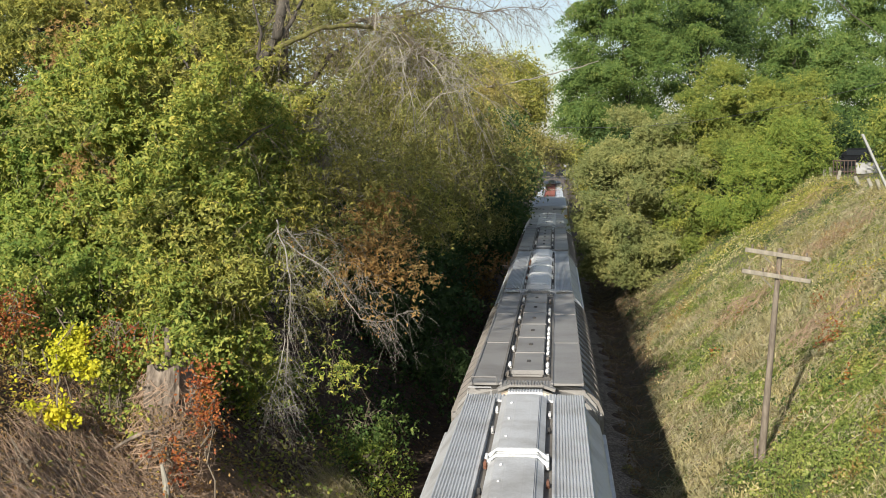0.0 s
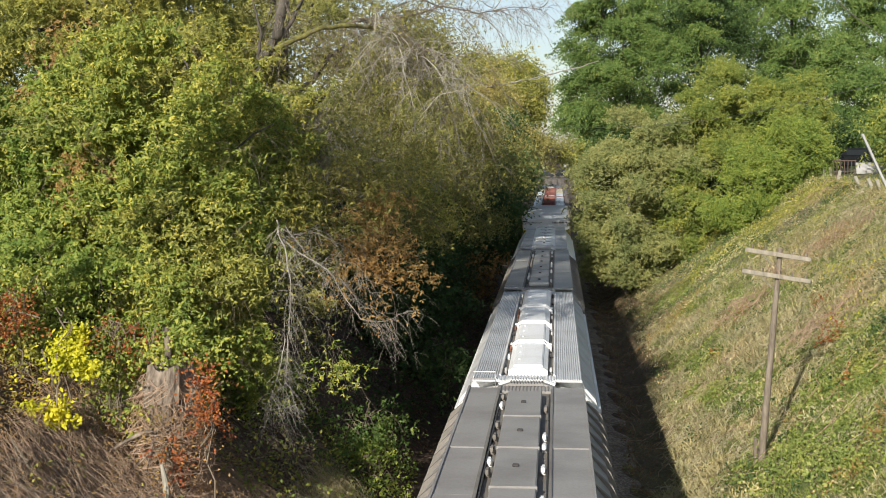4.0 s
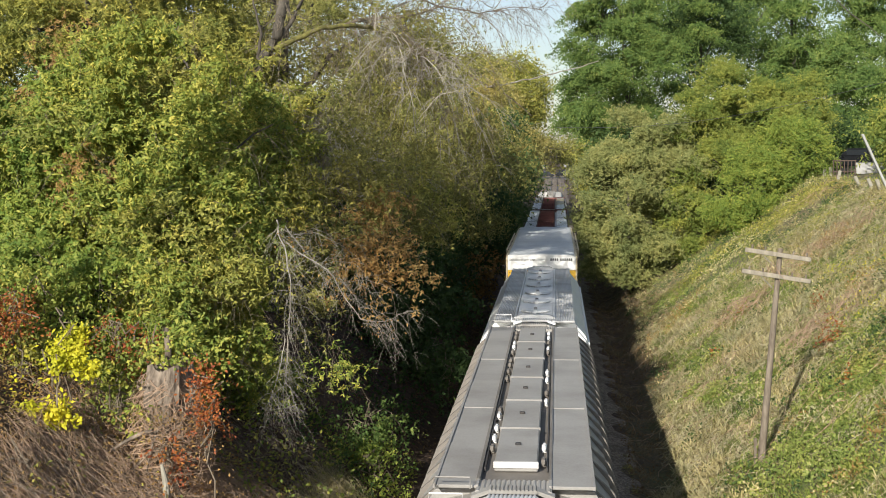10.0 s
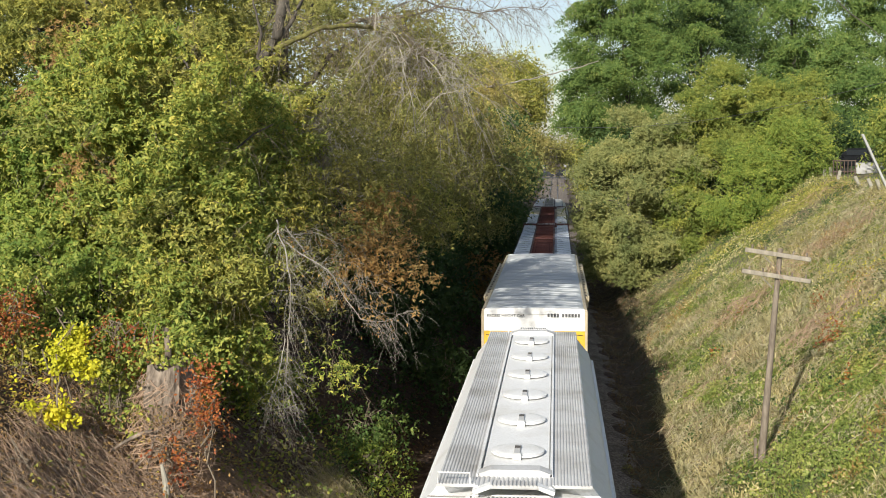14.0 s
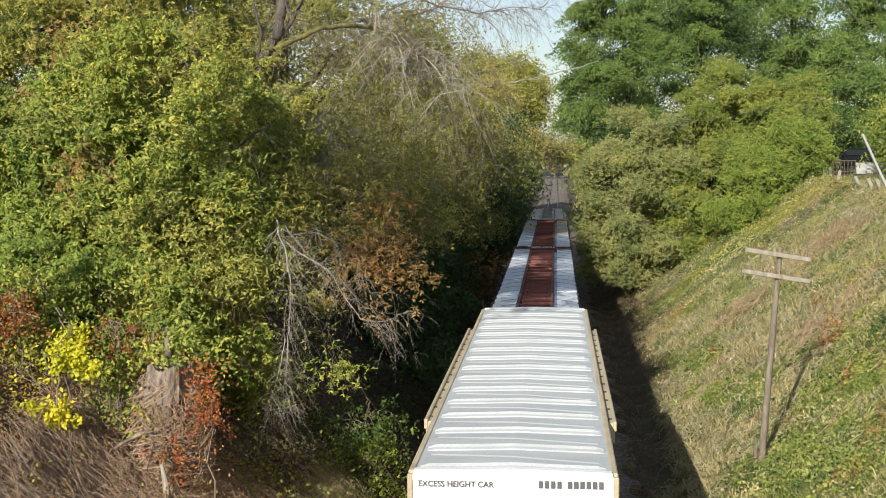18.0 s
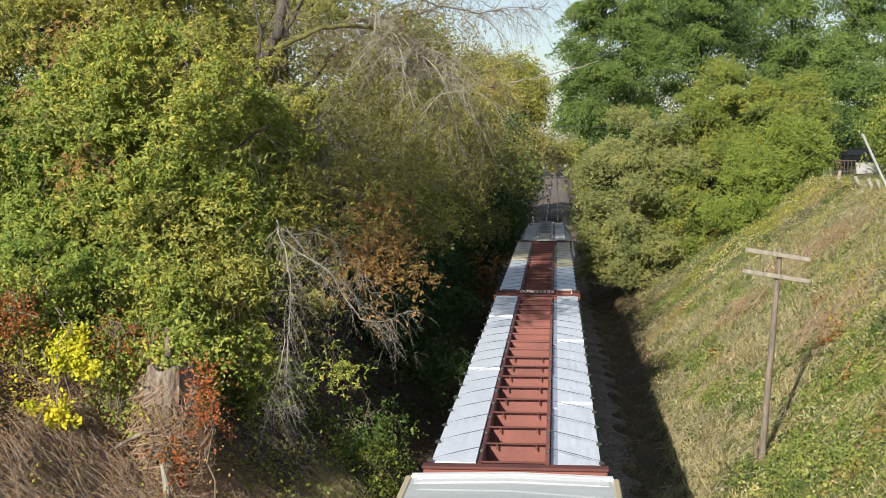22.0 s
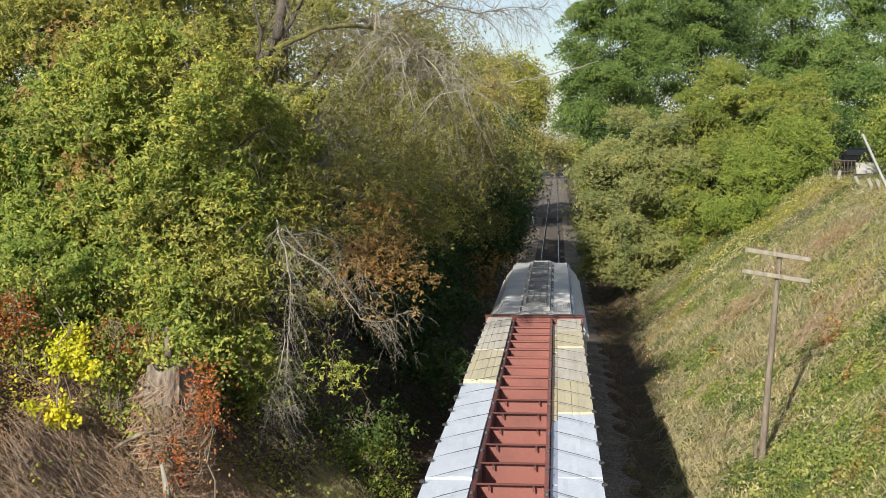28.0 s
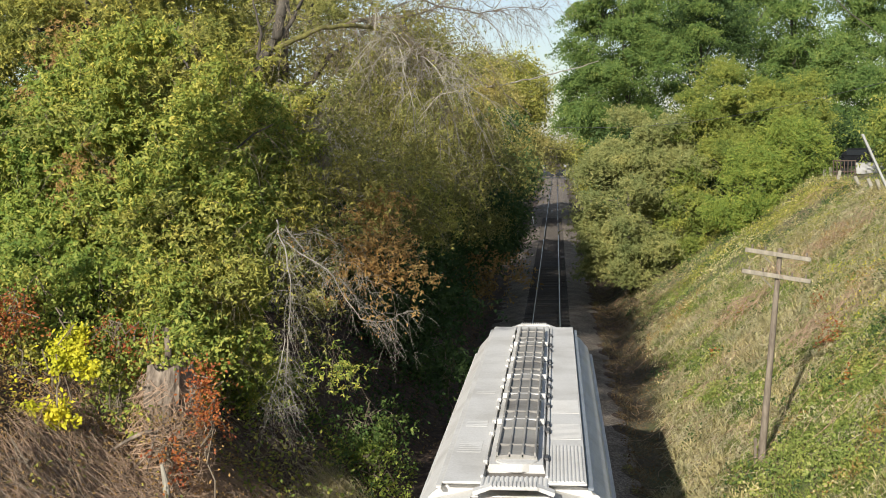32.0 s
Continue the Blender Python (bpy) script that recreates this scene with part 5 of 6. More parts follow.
tree("yellow_shrub", "bright yellow leafy shrub at the wood's edge", planted(c[0], c[1]), at(125, 590, 25.8),
     [lobe(135, 580, 25.8, 0.32, 0.25, 0.16), lobe(122, 615, 25.6, 0.28, 0.25, 0.3), lobe(128, 655, 25.4, 0.3, 0.25, 0.3), lobe(115, 690, 25.1, 0.4, 0.25, 0.25), lobe(92, 715, 24.9, 0.45, 0.25, 0.2), lobe(75, 735, 24.7, 0.45, 0.25, 0.14), lobe(110, 740, 24.8, 0.3, 0.2, 0.14), lobe(175, 572, 26.2, 0.35, 0.2, 0.1)],
     LEAF_YELLOW, TWIG_BROWN, 300, 8, 0.115, 0.2, 0.05, 0.2, trunk=0.03, limbs=5, category="shrub", bough=0.16)
shrub("yellow_shrub", "low yellow-green sapling in the dead brush", 35, 680, 26, 0.3, 0.3, 0.25, LEAF_YELLOW, 26, 8, 0.11)
shrub("red_creeper", "orange-red creeper on the wood's edge", 25, 560, 26.2, 0.5, 0.3, 0.4, LEAF_RED, 110, 9, 0.085, "creeper", 0.25)
shrub("red_creeper", "orange creeper hanging on the old stump", 375, 715, 25.7, 0.22, 0.2, 0.8, LEAF_RED, 90, 8, 0.085, "creeper", 0.16)
shrub("red_creeper", "orange creeper climbing the stump top", 268, 640, 27.6, 0.25, 0.2, 0.5, LEAF_RED, 40, 8, 0.08, "creeper", 0.2)
shrub("red_creeper", "rusty creeper among green shrubs", 200, 590, 28, 0.7, 0.4, 0.35, LEAF_RED, 45, 8, 0.08, "creeper", 0.25)
shrub("red_creeper", "red creeper at the stump's foot", 300, 815, 25.6, 0.28, 0.2, 0.35, LEAF_RED, 26, 8, 0.09, "creeper", 0.16)
shrub("green_shrub", "green shrub below the maple", 200, 660, 28.5, 1.1, 0.6, 0.6, LEAF_GREEN, 440, 12, 0.095)
shrub("green_shrub", "green shrub at the edge of the wood", 40, 540, 28.5, 1.1, 0.6, 0.6, LEAF_GREEN, 420, 12, 0.095)
shrub("green_shrub", "yellowish green shrub at the edge of the wood", 5, 630, 26.5, 0.8, 0.5, 0.5, LEAF_YELLOWISH, 300, 12, 0.095)
shrub("green_shrub", "low green shrub beside the stump", 215, 720, 26.4, 0.5, 0.4, 0.3, LEAF_GREEN, 90, 10, 0.11)
shrub("green_shrub", "leafy green shrub behind the yellow bush", 75, 600, 28.4, 0.7, 0.4, 0.5, LEAF_FRESH, 220, 11, 0.1)
shrub("green_shrub", "green shrub crowding the stump top", 330, 640, 27.2, 0.7, 0.4, 0.3, LEAF_GREEN, 150, 10, 0.11)
shrub("green_shrub", "olive shrub in the dead brush", 25, 860, 22, 0.35, 0.3, 0.3, LEAF_YELLOWISH, 50, 9, 0.09)
c = at(650, 790, 35.6)
tree("green_shrub", "green shrub in the shade beside the track", planted(c[0], c[1]), at(645, 740, 35.6),
     [lobe(612, 735, 35.8, 0.5, 0.4, 0.3), lobe(668, 745, 36, 0.55, 0.4, 0.35), lobe(700, 770, 36, 0.35, 0.3, 0.3), lobe(620, 785, 35.4, 0.4, 0.4, 0.3), lobe(665, 800, 35.2, 0.45, 0.4, 0.3)],
     LEAF_DEEP, TWIG_BROWN, 200, 10, 0.12, 0.6, 0.07, 0.5, trunk=0.03, limbs=8, category="shrub", bough=0.3, fill=14)
c = at(660, 840, 34.5)
tree("green_shrub", "half-lit green shrub beside the track", planted(c[0], c[1]), at(650, 810, 34.5),
     [lobe(625, 815, 34.6, 0.4, 0.4, 0.3), lobe(675, 825, 34.6, 0.5, 0.4, 0.35), lobe(640, 855, 34.2, 0.45, 0.4, 0.25), lobe(700, 860, 34.4, 0.35, 0.4, 0.25)],
     LEAF_FRESH, TWIG_BROWN, 170, 10, 0.1, 0.6, 0.07, 0.5, trunk=0.03, limbs=8, category="shrub", bough=0.28, fill=13)
# two shrubs with the bank's shade put into their leaf colour
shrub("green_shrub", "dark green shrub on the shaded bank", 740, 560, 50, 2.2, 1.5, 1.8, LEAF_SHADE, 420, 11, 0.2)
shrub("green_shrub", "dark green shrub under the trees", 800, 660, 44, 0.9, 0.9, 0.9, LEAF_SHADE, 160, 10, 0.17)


def hanging(owner, px, py, depth, rx, ry, rz, leaf, shoots, size, name="leafy_bough"):
    """A leafy hanging bough of a tree."""
    o = np.array(owner.location)
    c = at(px, py, depth) - o
    base, out = crown_points([(*(c + RNG.normal(size=3) * np.array([rx, ry, rz]) * 0.4), rx * 0.8, ry * 0.8, rz * 0.8) for _ in range(4)], shoots, 0.3, 0.35)
    ob = quick(name, *tufts_at(sprays(base, out, 0.6, 4, 0.06, 0.5), size, 4), leaf, owner)
    tagged(ob, kind="stuff")
    k = 10
    st = c + RNG.normal(size=(k, 3)) * np.array([rx, ry, rz]) * 0.5
    tagged(part("twig_spray", tubes(twig_fan(st, unit(np.array([[0.2, -0.2, -0.5]]) + RNG.normal(size=(k, 3)) * 0.6), 1.0, 0.008, 0.5, 3), 3), TWIG_BROWN, owner), kind="stuff")


for px, py, d, leaf in ((620, 190, 37, LEAF_OLIVE), (690, 270, 37, LEAF_OLIVE), (600, 320, 35, LEAF_OLIVE), (660, 400, 35.5, LEAF_BROWN), (730, 390, 38, LEAF_OLIVE), (650, 110, 43, LEAF_OLIVE), (560, 430, 34.5, LEAF_OLIVE), (580, 20, 43, LEAF_OLIVE), (690, 30, 44, LEAF_YELLOWISH), (720, 60, 43, LEAF_OLIVE), (790, 110, 45, LEAF_OLIVE), (780, 190, 41, LEAF_OLIVE), (840, 180, 44, LEAF_STRAW), (760, 300, 40, LEAF_OLIVE), (820, 290, 43, LEAF_OLIVE), (880, 250, 47, LEAF_OLIVE)):
    hanging(ash, px, py, d, 1.0, 0.5, 0.95, leaf, 110, 0.115)
for px, py, d, leaf in ((128, 110, 36.5, LEAF_BROWN), (142, 280, 32, LEAF_BROWN), (60, 190, 35, LEAF_BROWN), (210, 130, 36, LEAF_YELLOWISH), (330, 60, 37, LEAF_YELLOWISH), (290, 560, 30, LEAF_YELLOWISH), (430, 500, 31.5, LEAF_YELLOWISH), (390, 630, 31.5, LEAF_FRESH), (440, 640, 31.8, LEAF_GREEN)):
    hanging(maple, px, py, d, 0.55, 0.4, 0.7, leaf, 70, 0.12)
hanging(ash, 680, 470, 34, 0.7, 0.4, 0.5, LEAF_BROWN, 110, 0.12)
hanging(ash, 620, 450, 33.5, 0.8, 0.4, 0.7, LEAF_BROWN, 80, 0.12)
hanging(ash, 640, 360, 36, 1.3, 0.5, 1.0, LEAF_OLIVE, 150, 0.13)
hanging(ash, 740, 340, 39, 1.3, 0.5, 1.2, LEAF_YELLOWISH, 130, 0.13)
hanging(ash, 820, 330, 52, 1.2, 0.5, 1.2, LEAF_OLIVE, 130, 0.14)
hanging(ash, 560, 560, 33.5, 0.6, 0.4, 0.8, LEAF_OLIVE, 70, 0.12)
hanging(ash, 590, 640, 33, 0.5, 0.4, 0.25, LEAF_GREEN, 40, 0.12)
hanging(maple, 440, 620, 35.5, 0.7, 0.4, 0.9, LEAF_FRESH, 150, 0.14)
hanging(maple, 500, 660, 36, 0.5, 0.4, 0.6, LEAF_FRESH, 80, 0.14)
hanging(maple, 400, 560, 33, 0.8, 0.4, 0.8, LEAF_FRESH, 170, 0.14)
hanging(maple, 160, 500, 29.5, 1.3, 0.4, 0.6, LEAF_FRESH, 200, 0.14)
hanging(maple, 260, 590, 29.0, 0.8, 0.4, 0.5, LEAF_FRESH, 150, 0.13)
hanging(maple, 290, 490, 29.5, 0.9, 0.4, 0.6, LEAF_GREEN, 170, 0.14)
hanging(maple, 390, 480, 30.5, 0.8, 0.4, 0.6, LEAF_YELLOWISH, 130, 0.14)
hanging(maple, 40, 460, 30, 1.0, 0.4, 0.6, LEAF_FRESH, 150, 0.14)
hanging(maple, 300, 400, 30.5, 1.2, 0.4, 0.7, LEAF_YELLOWISH, 120, 0.14)
hanging(maple, 500, 420, 33.5, 0.6, 0.5, 1.2, LEAF_YELLOWISH, 130, 0.14)
hanging(maple, 470, 220, 36, 0.6, 0.5, 0.7, LEAF_GREEN, 90, 0.14)
hanging(maple, 530, 190, 38, 0.5, 0.5, 0.7, LEAF_YELLOWISH, 90, 0.15)
hanging(maple, 515, 260, 36, 0.6, 0.5, 1.2, LEAF_GREEN, 150, 0.15)
hanging(maple, 530, 350, 35.5, 0.5, 0.5, 0.9, LEAF_YELLOWISH, 90, 0.15)
hanging(maple, 440, 690, 33, 0.7, 0.4, 0.35, LEAF_FRESH, 90, 0.13)
hanging(maple, 60, 250, 32, 1.2, 0.5, 0.7, LEAF_YELLOWISH, 130, 0.14)
shrub("withered_shrub", "brown and green scrub on the bank beside the track", 850, 490, 70, 1.6, 1.2, 0.6, LEAF_BROWN, 150, 9, 0.2)
shrub("green_shrub", "green shrub in front of the parked car", 1440, 272, 76, 0.8, 0.6, 0.9, LEAF_DEEP, 150, 10, 0.15)
shrub("green_shrub", "olive shrub overhanging the track", 872, 335, 88, 1.4, 1.4, 1.3, LEAF_OLIVE, 200, 10, 0.24)


def cover(name, label, x0, x1, y0, y1, n, size, leaf, lift=0.12, up=0.9, keep=None, category="undergrowth"):
    """Low leaves strewn over the ground."""
    p = np.stack([RNG.uniform(x0, x1, n), RNG.uniform(y0, y1, n)], 1)
    if keep is not None:
        p = p[keep(p[:, 0], p[:, 1])]
    z = rise(p[:, 0], p[:, 1]) + RNG.exponential(lift, len(p))
    v, f = leaves_at(np.column_stack([p, z]), size, up)
    return tagged(quick(name, v, f, leaf), label, category, kind="stuff")


# ivy in the darkened leaf colour too, so the bank reads as shaded
cover("undergrowth", "dark green ivy and weeds on the shaded bank", -14, -4.3, 33, 100, 26000, 0.16, LEAF_SHADE, 0.16, keep=patch(0.3, 1.0, 0.6))
cover("leaf_litter", "fallen brown leaves on the shaded bank", -15, -3.6, 19, 80, 26000, 0.1, LEAF_LITTER, 0.04)
cover("undergrowth", "green weeds at the foot of the shaded bank", -8, -3.8, 28, 42, 5000, 0.12, LEAF_GREEN, 0.15, keep=patch(0.5, 4.0, 0.5))


def strew(name, label, n, x0, x1, y0, y1, length, radius, high, mat, category="brush", keep=None):
    """Dead stems lying and arching over the ground."""
    p = np.stack([RNG.uniform(x0, x1, n), RNG.uniform(y0, y1, n)], 1)
    if keep is not None:
        p = p[keep(p[:, 0], p[:, 1])]
    out = []
    for x, y in p:
        a = RNG.uniform(0, 2 * math.pi)
        L = length * RNG.uniform(0.4, 1.4)
        t = np.linspace(0, 1, 5)
        bend = RNG.normal() * 2.2
        px = x + np.cos(a + bend * t) * L * t
        py = y + np.sin(a + bend * t) * L * t
        h = high * RNG.uniform(0.1, 1.0)
        pz = rise(px, py) + 0.02 + h * np.sin(np.pi * t) ** 0.8 + h * 0.5 * RNG.uniform() * t
        out.append((np.stack([px, py, pz], 1), radius * RNG.uniform(0.6, 1.4) * (1 - 0.5 * t)))
    return tagged(part(name, tubes(out, 3), mat), label, category, kind="stuff")


strew("dead_brush", "tangled dead vines and stems on the shaded bank", 10500, -11.5, -6.0, 18.5, 29, 0.5, 0.0062, 0.2, VINE, keep=lambda x, y: x > -6.2 - 0.17 * y)
strew("dead_brush", "arching dead vine stems over the brush", 1500, -11.5, -6.0, 18.5, 28, 0.7, 0.005, 0.42, VINE, keep=lambda x, y: x > -6.2 - 0.17 * y)
cover("leaf_litter", "dry leaves caught in the dead brush", -12, -6, 18.5, 30, 22000, 0.062, LEAF_BROWN, 0.1)
cover("undergrowth", "sparse green weeds in the dead brush", -12, -6, 18.5, 30, 1100, 0.08, LEAF_GREEN, 0.2, keep=patch(0.6, 2.2, 0.3))
strew("dead_brush", "thin pale dead stems over the brush", 1500, -11.5, -5.0, 18.5, 34, 1.1, 0.008, 0.3, STUMP, keep=lambda x, y: x > -6.2 - 0.17 * y)
strew("dead_brush", "straw-coloured dead grass stems beside the track", 600, -6.2, -3.6, 24, 33, 0.7, 0.007, 0.25, STRAW_STEM)

# ---- old stump wrapped in dead vines ----
sx, sy = -8.12, 26.4
stump = root("tree_stump", "broken weathered stump wrapped in dead vines", "tree stump", (sx, sy, spot(sx, sy) - 0.2))
bm = bmesh.new()
rings = []
for j in range(12):
    z = 2.75 * j / 11
    ring = []
    for i in range(34):
        a = 2 * math.pi * i / 34
        r = 0.58 - 0.035 * z + 0.2 * noise.noise(Vector((math.cos(a) * 2, math.sin(a) * 2, z * 1.2))) + 0.1 * noise.noise(Vector((math.cos(a) * 7, math.sin(a) * 7, z * 1.4)))
        zz = z + (0.22 * noise.noise(Vector((math.cos(a) * 2.5, math.sin(a) * 2.5, 9))) + 0.12 * noise.noise(Vector((math.cos(a) * 8, math.sin(a) * 8, 3))) if j == 11 else 0)
        ring.append(bm.verts.new((r * math.cos(a) + 0.03 * z, r * math.sin(a), zz)))
    rings.append(ring)
for a, b in zip(rings, rings[1:]):
    for i in range(34):
        bm.faces.new((a[i], a[(i + 1) % 34], b[(i + 1) % 34], b[i]))
cap = bm.verts.new((0.1, 0.05, 2.3))
for i in range(34):
    bm.faces.new((rings[-1][i], rings[-1][(i + 1) % 34], cap))
part("stump_body", bm, STUMP, stump)
# loose bark plates, and a thin dead stub behind
a = RNG.uniform(0, 2 * math.pi, 150)
z = RNG.uniform(0.5, 2.5, 150)
v, f = leaves_at(np.stack([0.6 * np.cos(a), 0.6 * np.sin(a), z], 1), 0.13, 0.1, 0.5)
tagged(quick("loose_bark", v, f, STUMP, stump), kind="stuff")
t = np.linspace(0, 1, 7)
part("dead_stub", tubes([(np.stack([-0.15 + 0.05 * np.sin(3 * t), 0.45 + 0 * t, 2.2 + 1.35 * t], 1), 0.11 - 0.05 * t)], 8), STUMP, stump, smooth=True)
vines = []
for i in range(780):
    a = RNG.uniform(0, 2 * math.pi)
    z0 = 2.75 * RNG.uniform(0.05, 1.0) ** 1.15
    L = RNG.uniform(0.2, 1.1)
    t = np.linspace(0, 1, 7)
    aa = a + RNG.normal() * 1.3 * t
    rr = np.where(t < 0.15, 0.2 + 2.2 * t, 0.62 - 0.06 * z0) + RNG.uniform(-0.05, 0.4) * (1 - 0.33 * z0) + 0.45 * t ** 2 * RNG.uniform() + 0.2 * np.sin(np.pi * t) * RNG.uniform()
    vines.append((np.stack([rr * np.cos(aa), rr * np.sin(aa), np.clip(z0 - L * t, 0.02, 3)], 1), np.full(7, RNG.uniform(0.004, 0.009))))
tagged(part("vine_tangle", tubes(vines, 3), VINE, stump), kind="stuff")
for k, (a, z0, dx, dz, r) in enumerate([(-1.7, 1.45, -1.15, -0.6, 0.055), (-1.2, 1.15, -1.0, -0.75, 0.03), (-1.5, 1.5, -0.25, -0.9, 0.03), (-0.5, 2.2, 0.4, 0.5, 0.03)]):
    t = np.linspace(0, 1, 8)
    p = np.stack([0.75 * math.cos(a) + dx * t, 0.75 * math.sin(a) - 0.2 * t, z0 + dz * t ** 1.6], 1)
    part("broken_branch", tubes([(p, r * (1 - 0.4 * t))], 6), STUMP, stump, smooth=True)
v, f = leaves_at(np.stack([RNG.normal(size=1100) * 0.6, -0.5 + RNG.normal(size=1100) * 0.3, RNG.uniform(0.05, 1.9, 1100)], 1), 0.075)
tagged(quick("dry_leaves", v, f, LEAF_BROWN, stump), kind="stuff")
snag = root("birch_snag", "short pale broken snag with peeling bark", "tree stump", planted(*at(290, 850, 25.2)[:2]))
h = at(290, 822, 25.2)[2] - snag.location.z
t = np.linspace(0, 1, 7)
part("snag_body", tubes([(np.stack([0.05 * np.sin(4 * t), 0 * t, h * t], 1), 0.085 - 0.05 * t ** 2)], 9), ARM_WOOD, snag)

# ---- right bank: grass, weeds ----


def blades(name, label, n, x0, x1, y0, y1, length, width, mat, lean, keep=None, category="grass"):
    p = np.stack([RNG.uniform(x0, x1, n), RNG.uniform(y0, y1, n)], 1)
    if keep is not None:
        p = p[keep(p[:, 0], p[:, 1])]
    n = len(p)
    b = np.column_stack([p, rise(p[:, 0], p[:, 1]) - 0.02])
    d = unit(np.column_stack([RNG.normal(size=(n, 2)) * lean * 1.2, np.ones(n)]))
    s = unit(np.column_stack([RNG.normal(size=(n, 2)), np.zeros(n)]))
    L = (length * RNG.uniform(0.4, 1.4, n))[:, None]
    droop = np.array([0, 0, -0.3]) * L
    c = b + d * L + droop
    v = np.stack([b - s * width, b + s * width, c], 1).reshape(-1, 3)
    return tagged(quick(name, v, np.arange(3 * n).reshape(n, 3), mat), label, category, kind="stuff")


def off_toe(inside):
    """Keeps grass off the bare brown foot of the bank, which widens further along."""
    def keep(x, y):
        return inside(x, y) & (x > 3.75 + np.clip((y - 34) * 0.07, 0, 1.5) + 1.2 * (value_noise(x, y, 0.6) - 0.5))
    return keep


# where the sunny bank is green (+) or bare straw (-): a sight line to its middle, reach across and along, strength
SWARD = [(*on_ground(px, py)[:2], rx, ry, k) for px, py, rx, ry, k in (
    (1240, 640, 0.9, 3.0, 0.31), (1190, 530, 1.1, 4.0, 0.22), (1265, 705, 0.7, 1.6, 0.22), (1400, 830, 1.4, 2.0, 0.25), (1500, 840, 1.4, 2.2, 0.19),
    (1500, 700, 1.4, 2.6, 0.28), (1550, 660, 1.0, 2.5, 0.19), (1320, 520, 1.0, 3.0, 0.12), (1280, 470, 1.2, 4.0, 0.19), (1420, 620, 0.8, 1.8, 0.06),
    (1170, 700, 0.8, 3.0, -0.35), (1210, 800, 0.9, 2.2, -0.32), (1340, 620, 0.9, 2.4, -0.28), (1280, 840, 0.8, 1.4, -0.21), (1400, 720, 0.8, 1.6, -0.21),
    (1450, 580, 0.9, 2.4, -0.24), (1380, 480, 1.0, 3.0, -0.14), (1130, 590, 0.9, 4.0, -0.28), (1480, 430, 1.4, 4.0, -0.24))]


def lush(x, y):
    a = 0.5 * value_noise(x + 160, 0.7 * y - 90, 0.6) + 0.5 * value_noise(x - 48, 0.7 * y + 5, 1.9) + 0.08 * RNG.normal(size=len(x))
    for cx, cy, rx, ry, k in SWARD:
        a = a + k * np.exp(-((x - cx) / rx) ** 2 - ((y - cy) / ry) ** 2)
    return a


straw_in, green_in = off_toe(lambda x, y: lush(x, y) < 0.6), off_toe(lambda x, y: lush(x, y) > 0.47)
blades("dry_grass", "long dry straw-coloured grass on the sunny bank", 150000, 3.3, 15.5, 22, 60, 0.42, 0.015, GRASS_STRAW, 1.1, straw_in)
blades("green_grass", "green grass in patches on the sunny bank", 110000, 3.6, 15.5, 22, 60, 0.28, 0.017, GRASS_GREEN, 0.6, green_in)
blades("dry_grass", "dry grass further up the sunny bank", 80000, 4.6, 17, 58, 100, 0.36, 0.016, GRASS_STRAW, 0.9, straw_in)
blades("green_grass", "green grass further along the sunny bank", 60000, 4.8, 17, 58, 100, 0.26, 0.018, GRASS_GREEN, 0.6, off_toe(patch(0.2, 1.3, 0.6)))
blades("dry_grass", "withered grass beside the track", 16000, -6.0, -3.4, 25, 34, 0.4, 0.01, GRASS_STRAW, 0.9, patch(0.5, 3.0, 0.5))
cover("weed_patch", "broad-leaved green weeds on the sunny bank", 4.6, 14, 22, 62, 40000, 0.11, LEAF_WEED, 0.1, keep=off_toe(lambda x, y: lush(x, y) > 0.62), category="weeds")
cover("weed_patch", "yellow autumn weeds near the top of the bank", 9.5, 17, 34, 78, 26000, 0.085, LEAF_YELLOWISH, 0.12, keep=lambda x, y: patch(0.5, 9.4, 0.4)(x, 0.4 * y), category="weeds")
cover("weed_patch", "reddish brown dying weeds on the bank", 7.5, 15.5, 28, 76, 52000, 0.06, LEAF_BROWN, 0.1, keep=lambda x, y: patch(0.6, 3.9, 0.09)(x, 0.4 * y), category="weeds")
cover("weed_patch", "dark olive weeds scattered over the sunny bank", 4.6, 15.5, 22, 75, 70000, 0.12, LEAF_SHADE, 0.1, keep=lambda x, y: patch(1.1, 5.5, 0.13)(x, 0.6 * y), category="weeds")
cover("weed_patch", "pale withered leaves scattered over the sunny bank", 4.6, 15.5, 22, 75, 60000, 0.1, GRASS_PALE, 0.12, keep=lambda x, y: patch(1.3, 2.5, 0.16)(x, 0.6 * y), category="weeds")
strew("dead_brush", "dead weed stalks on the sunny bank", 1100, 5.0, 15, 24, 70, 0.9, 0.008, 0.5, VINE, keep=patch(0.4, 8.0, 0.4))
strew("dead_brush", "matted pale straw on the sunny bank", 11000, 3.6, 15.5, 22, 62, 0.5, 0.0105, 0.22, STRAW_STEM, keep=straw_in)
cover("leaf_litter", "brown leaf litter at the foot of the sunny bank", 2.8, 6.5, 30, 95, 26000, 0.09, LEAF_LITTER, 0.03)
blades("dry_grass", "dull brown dead grass at the foot of the bank", 70000, 3.0, 7.5, 30, 95, 0.26, 0.011, GRASS_DULL, 1.0, patch(0.5, 6.0, 0.7))
strew("dead_brush", "dead stalks at the foot of the bank", 300, 3.2, 7.5, 32, 85, 0.7, 0.009, 0.3, VINE)


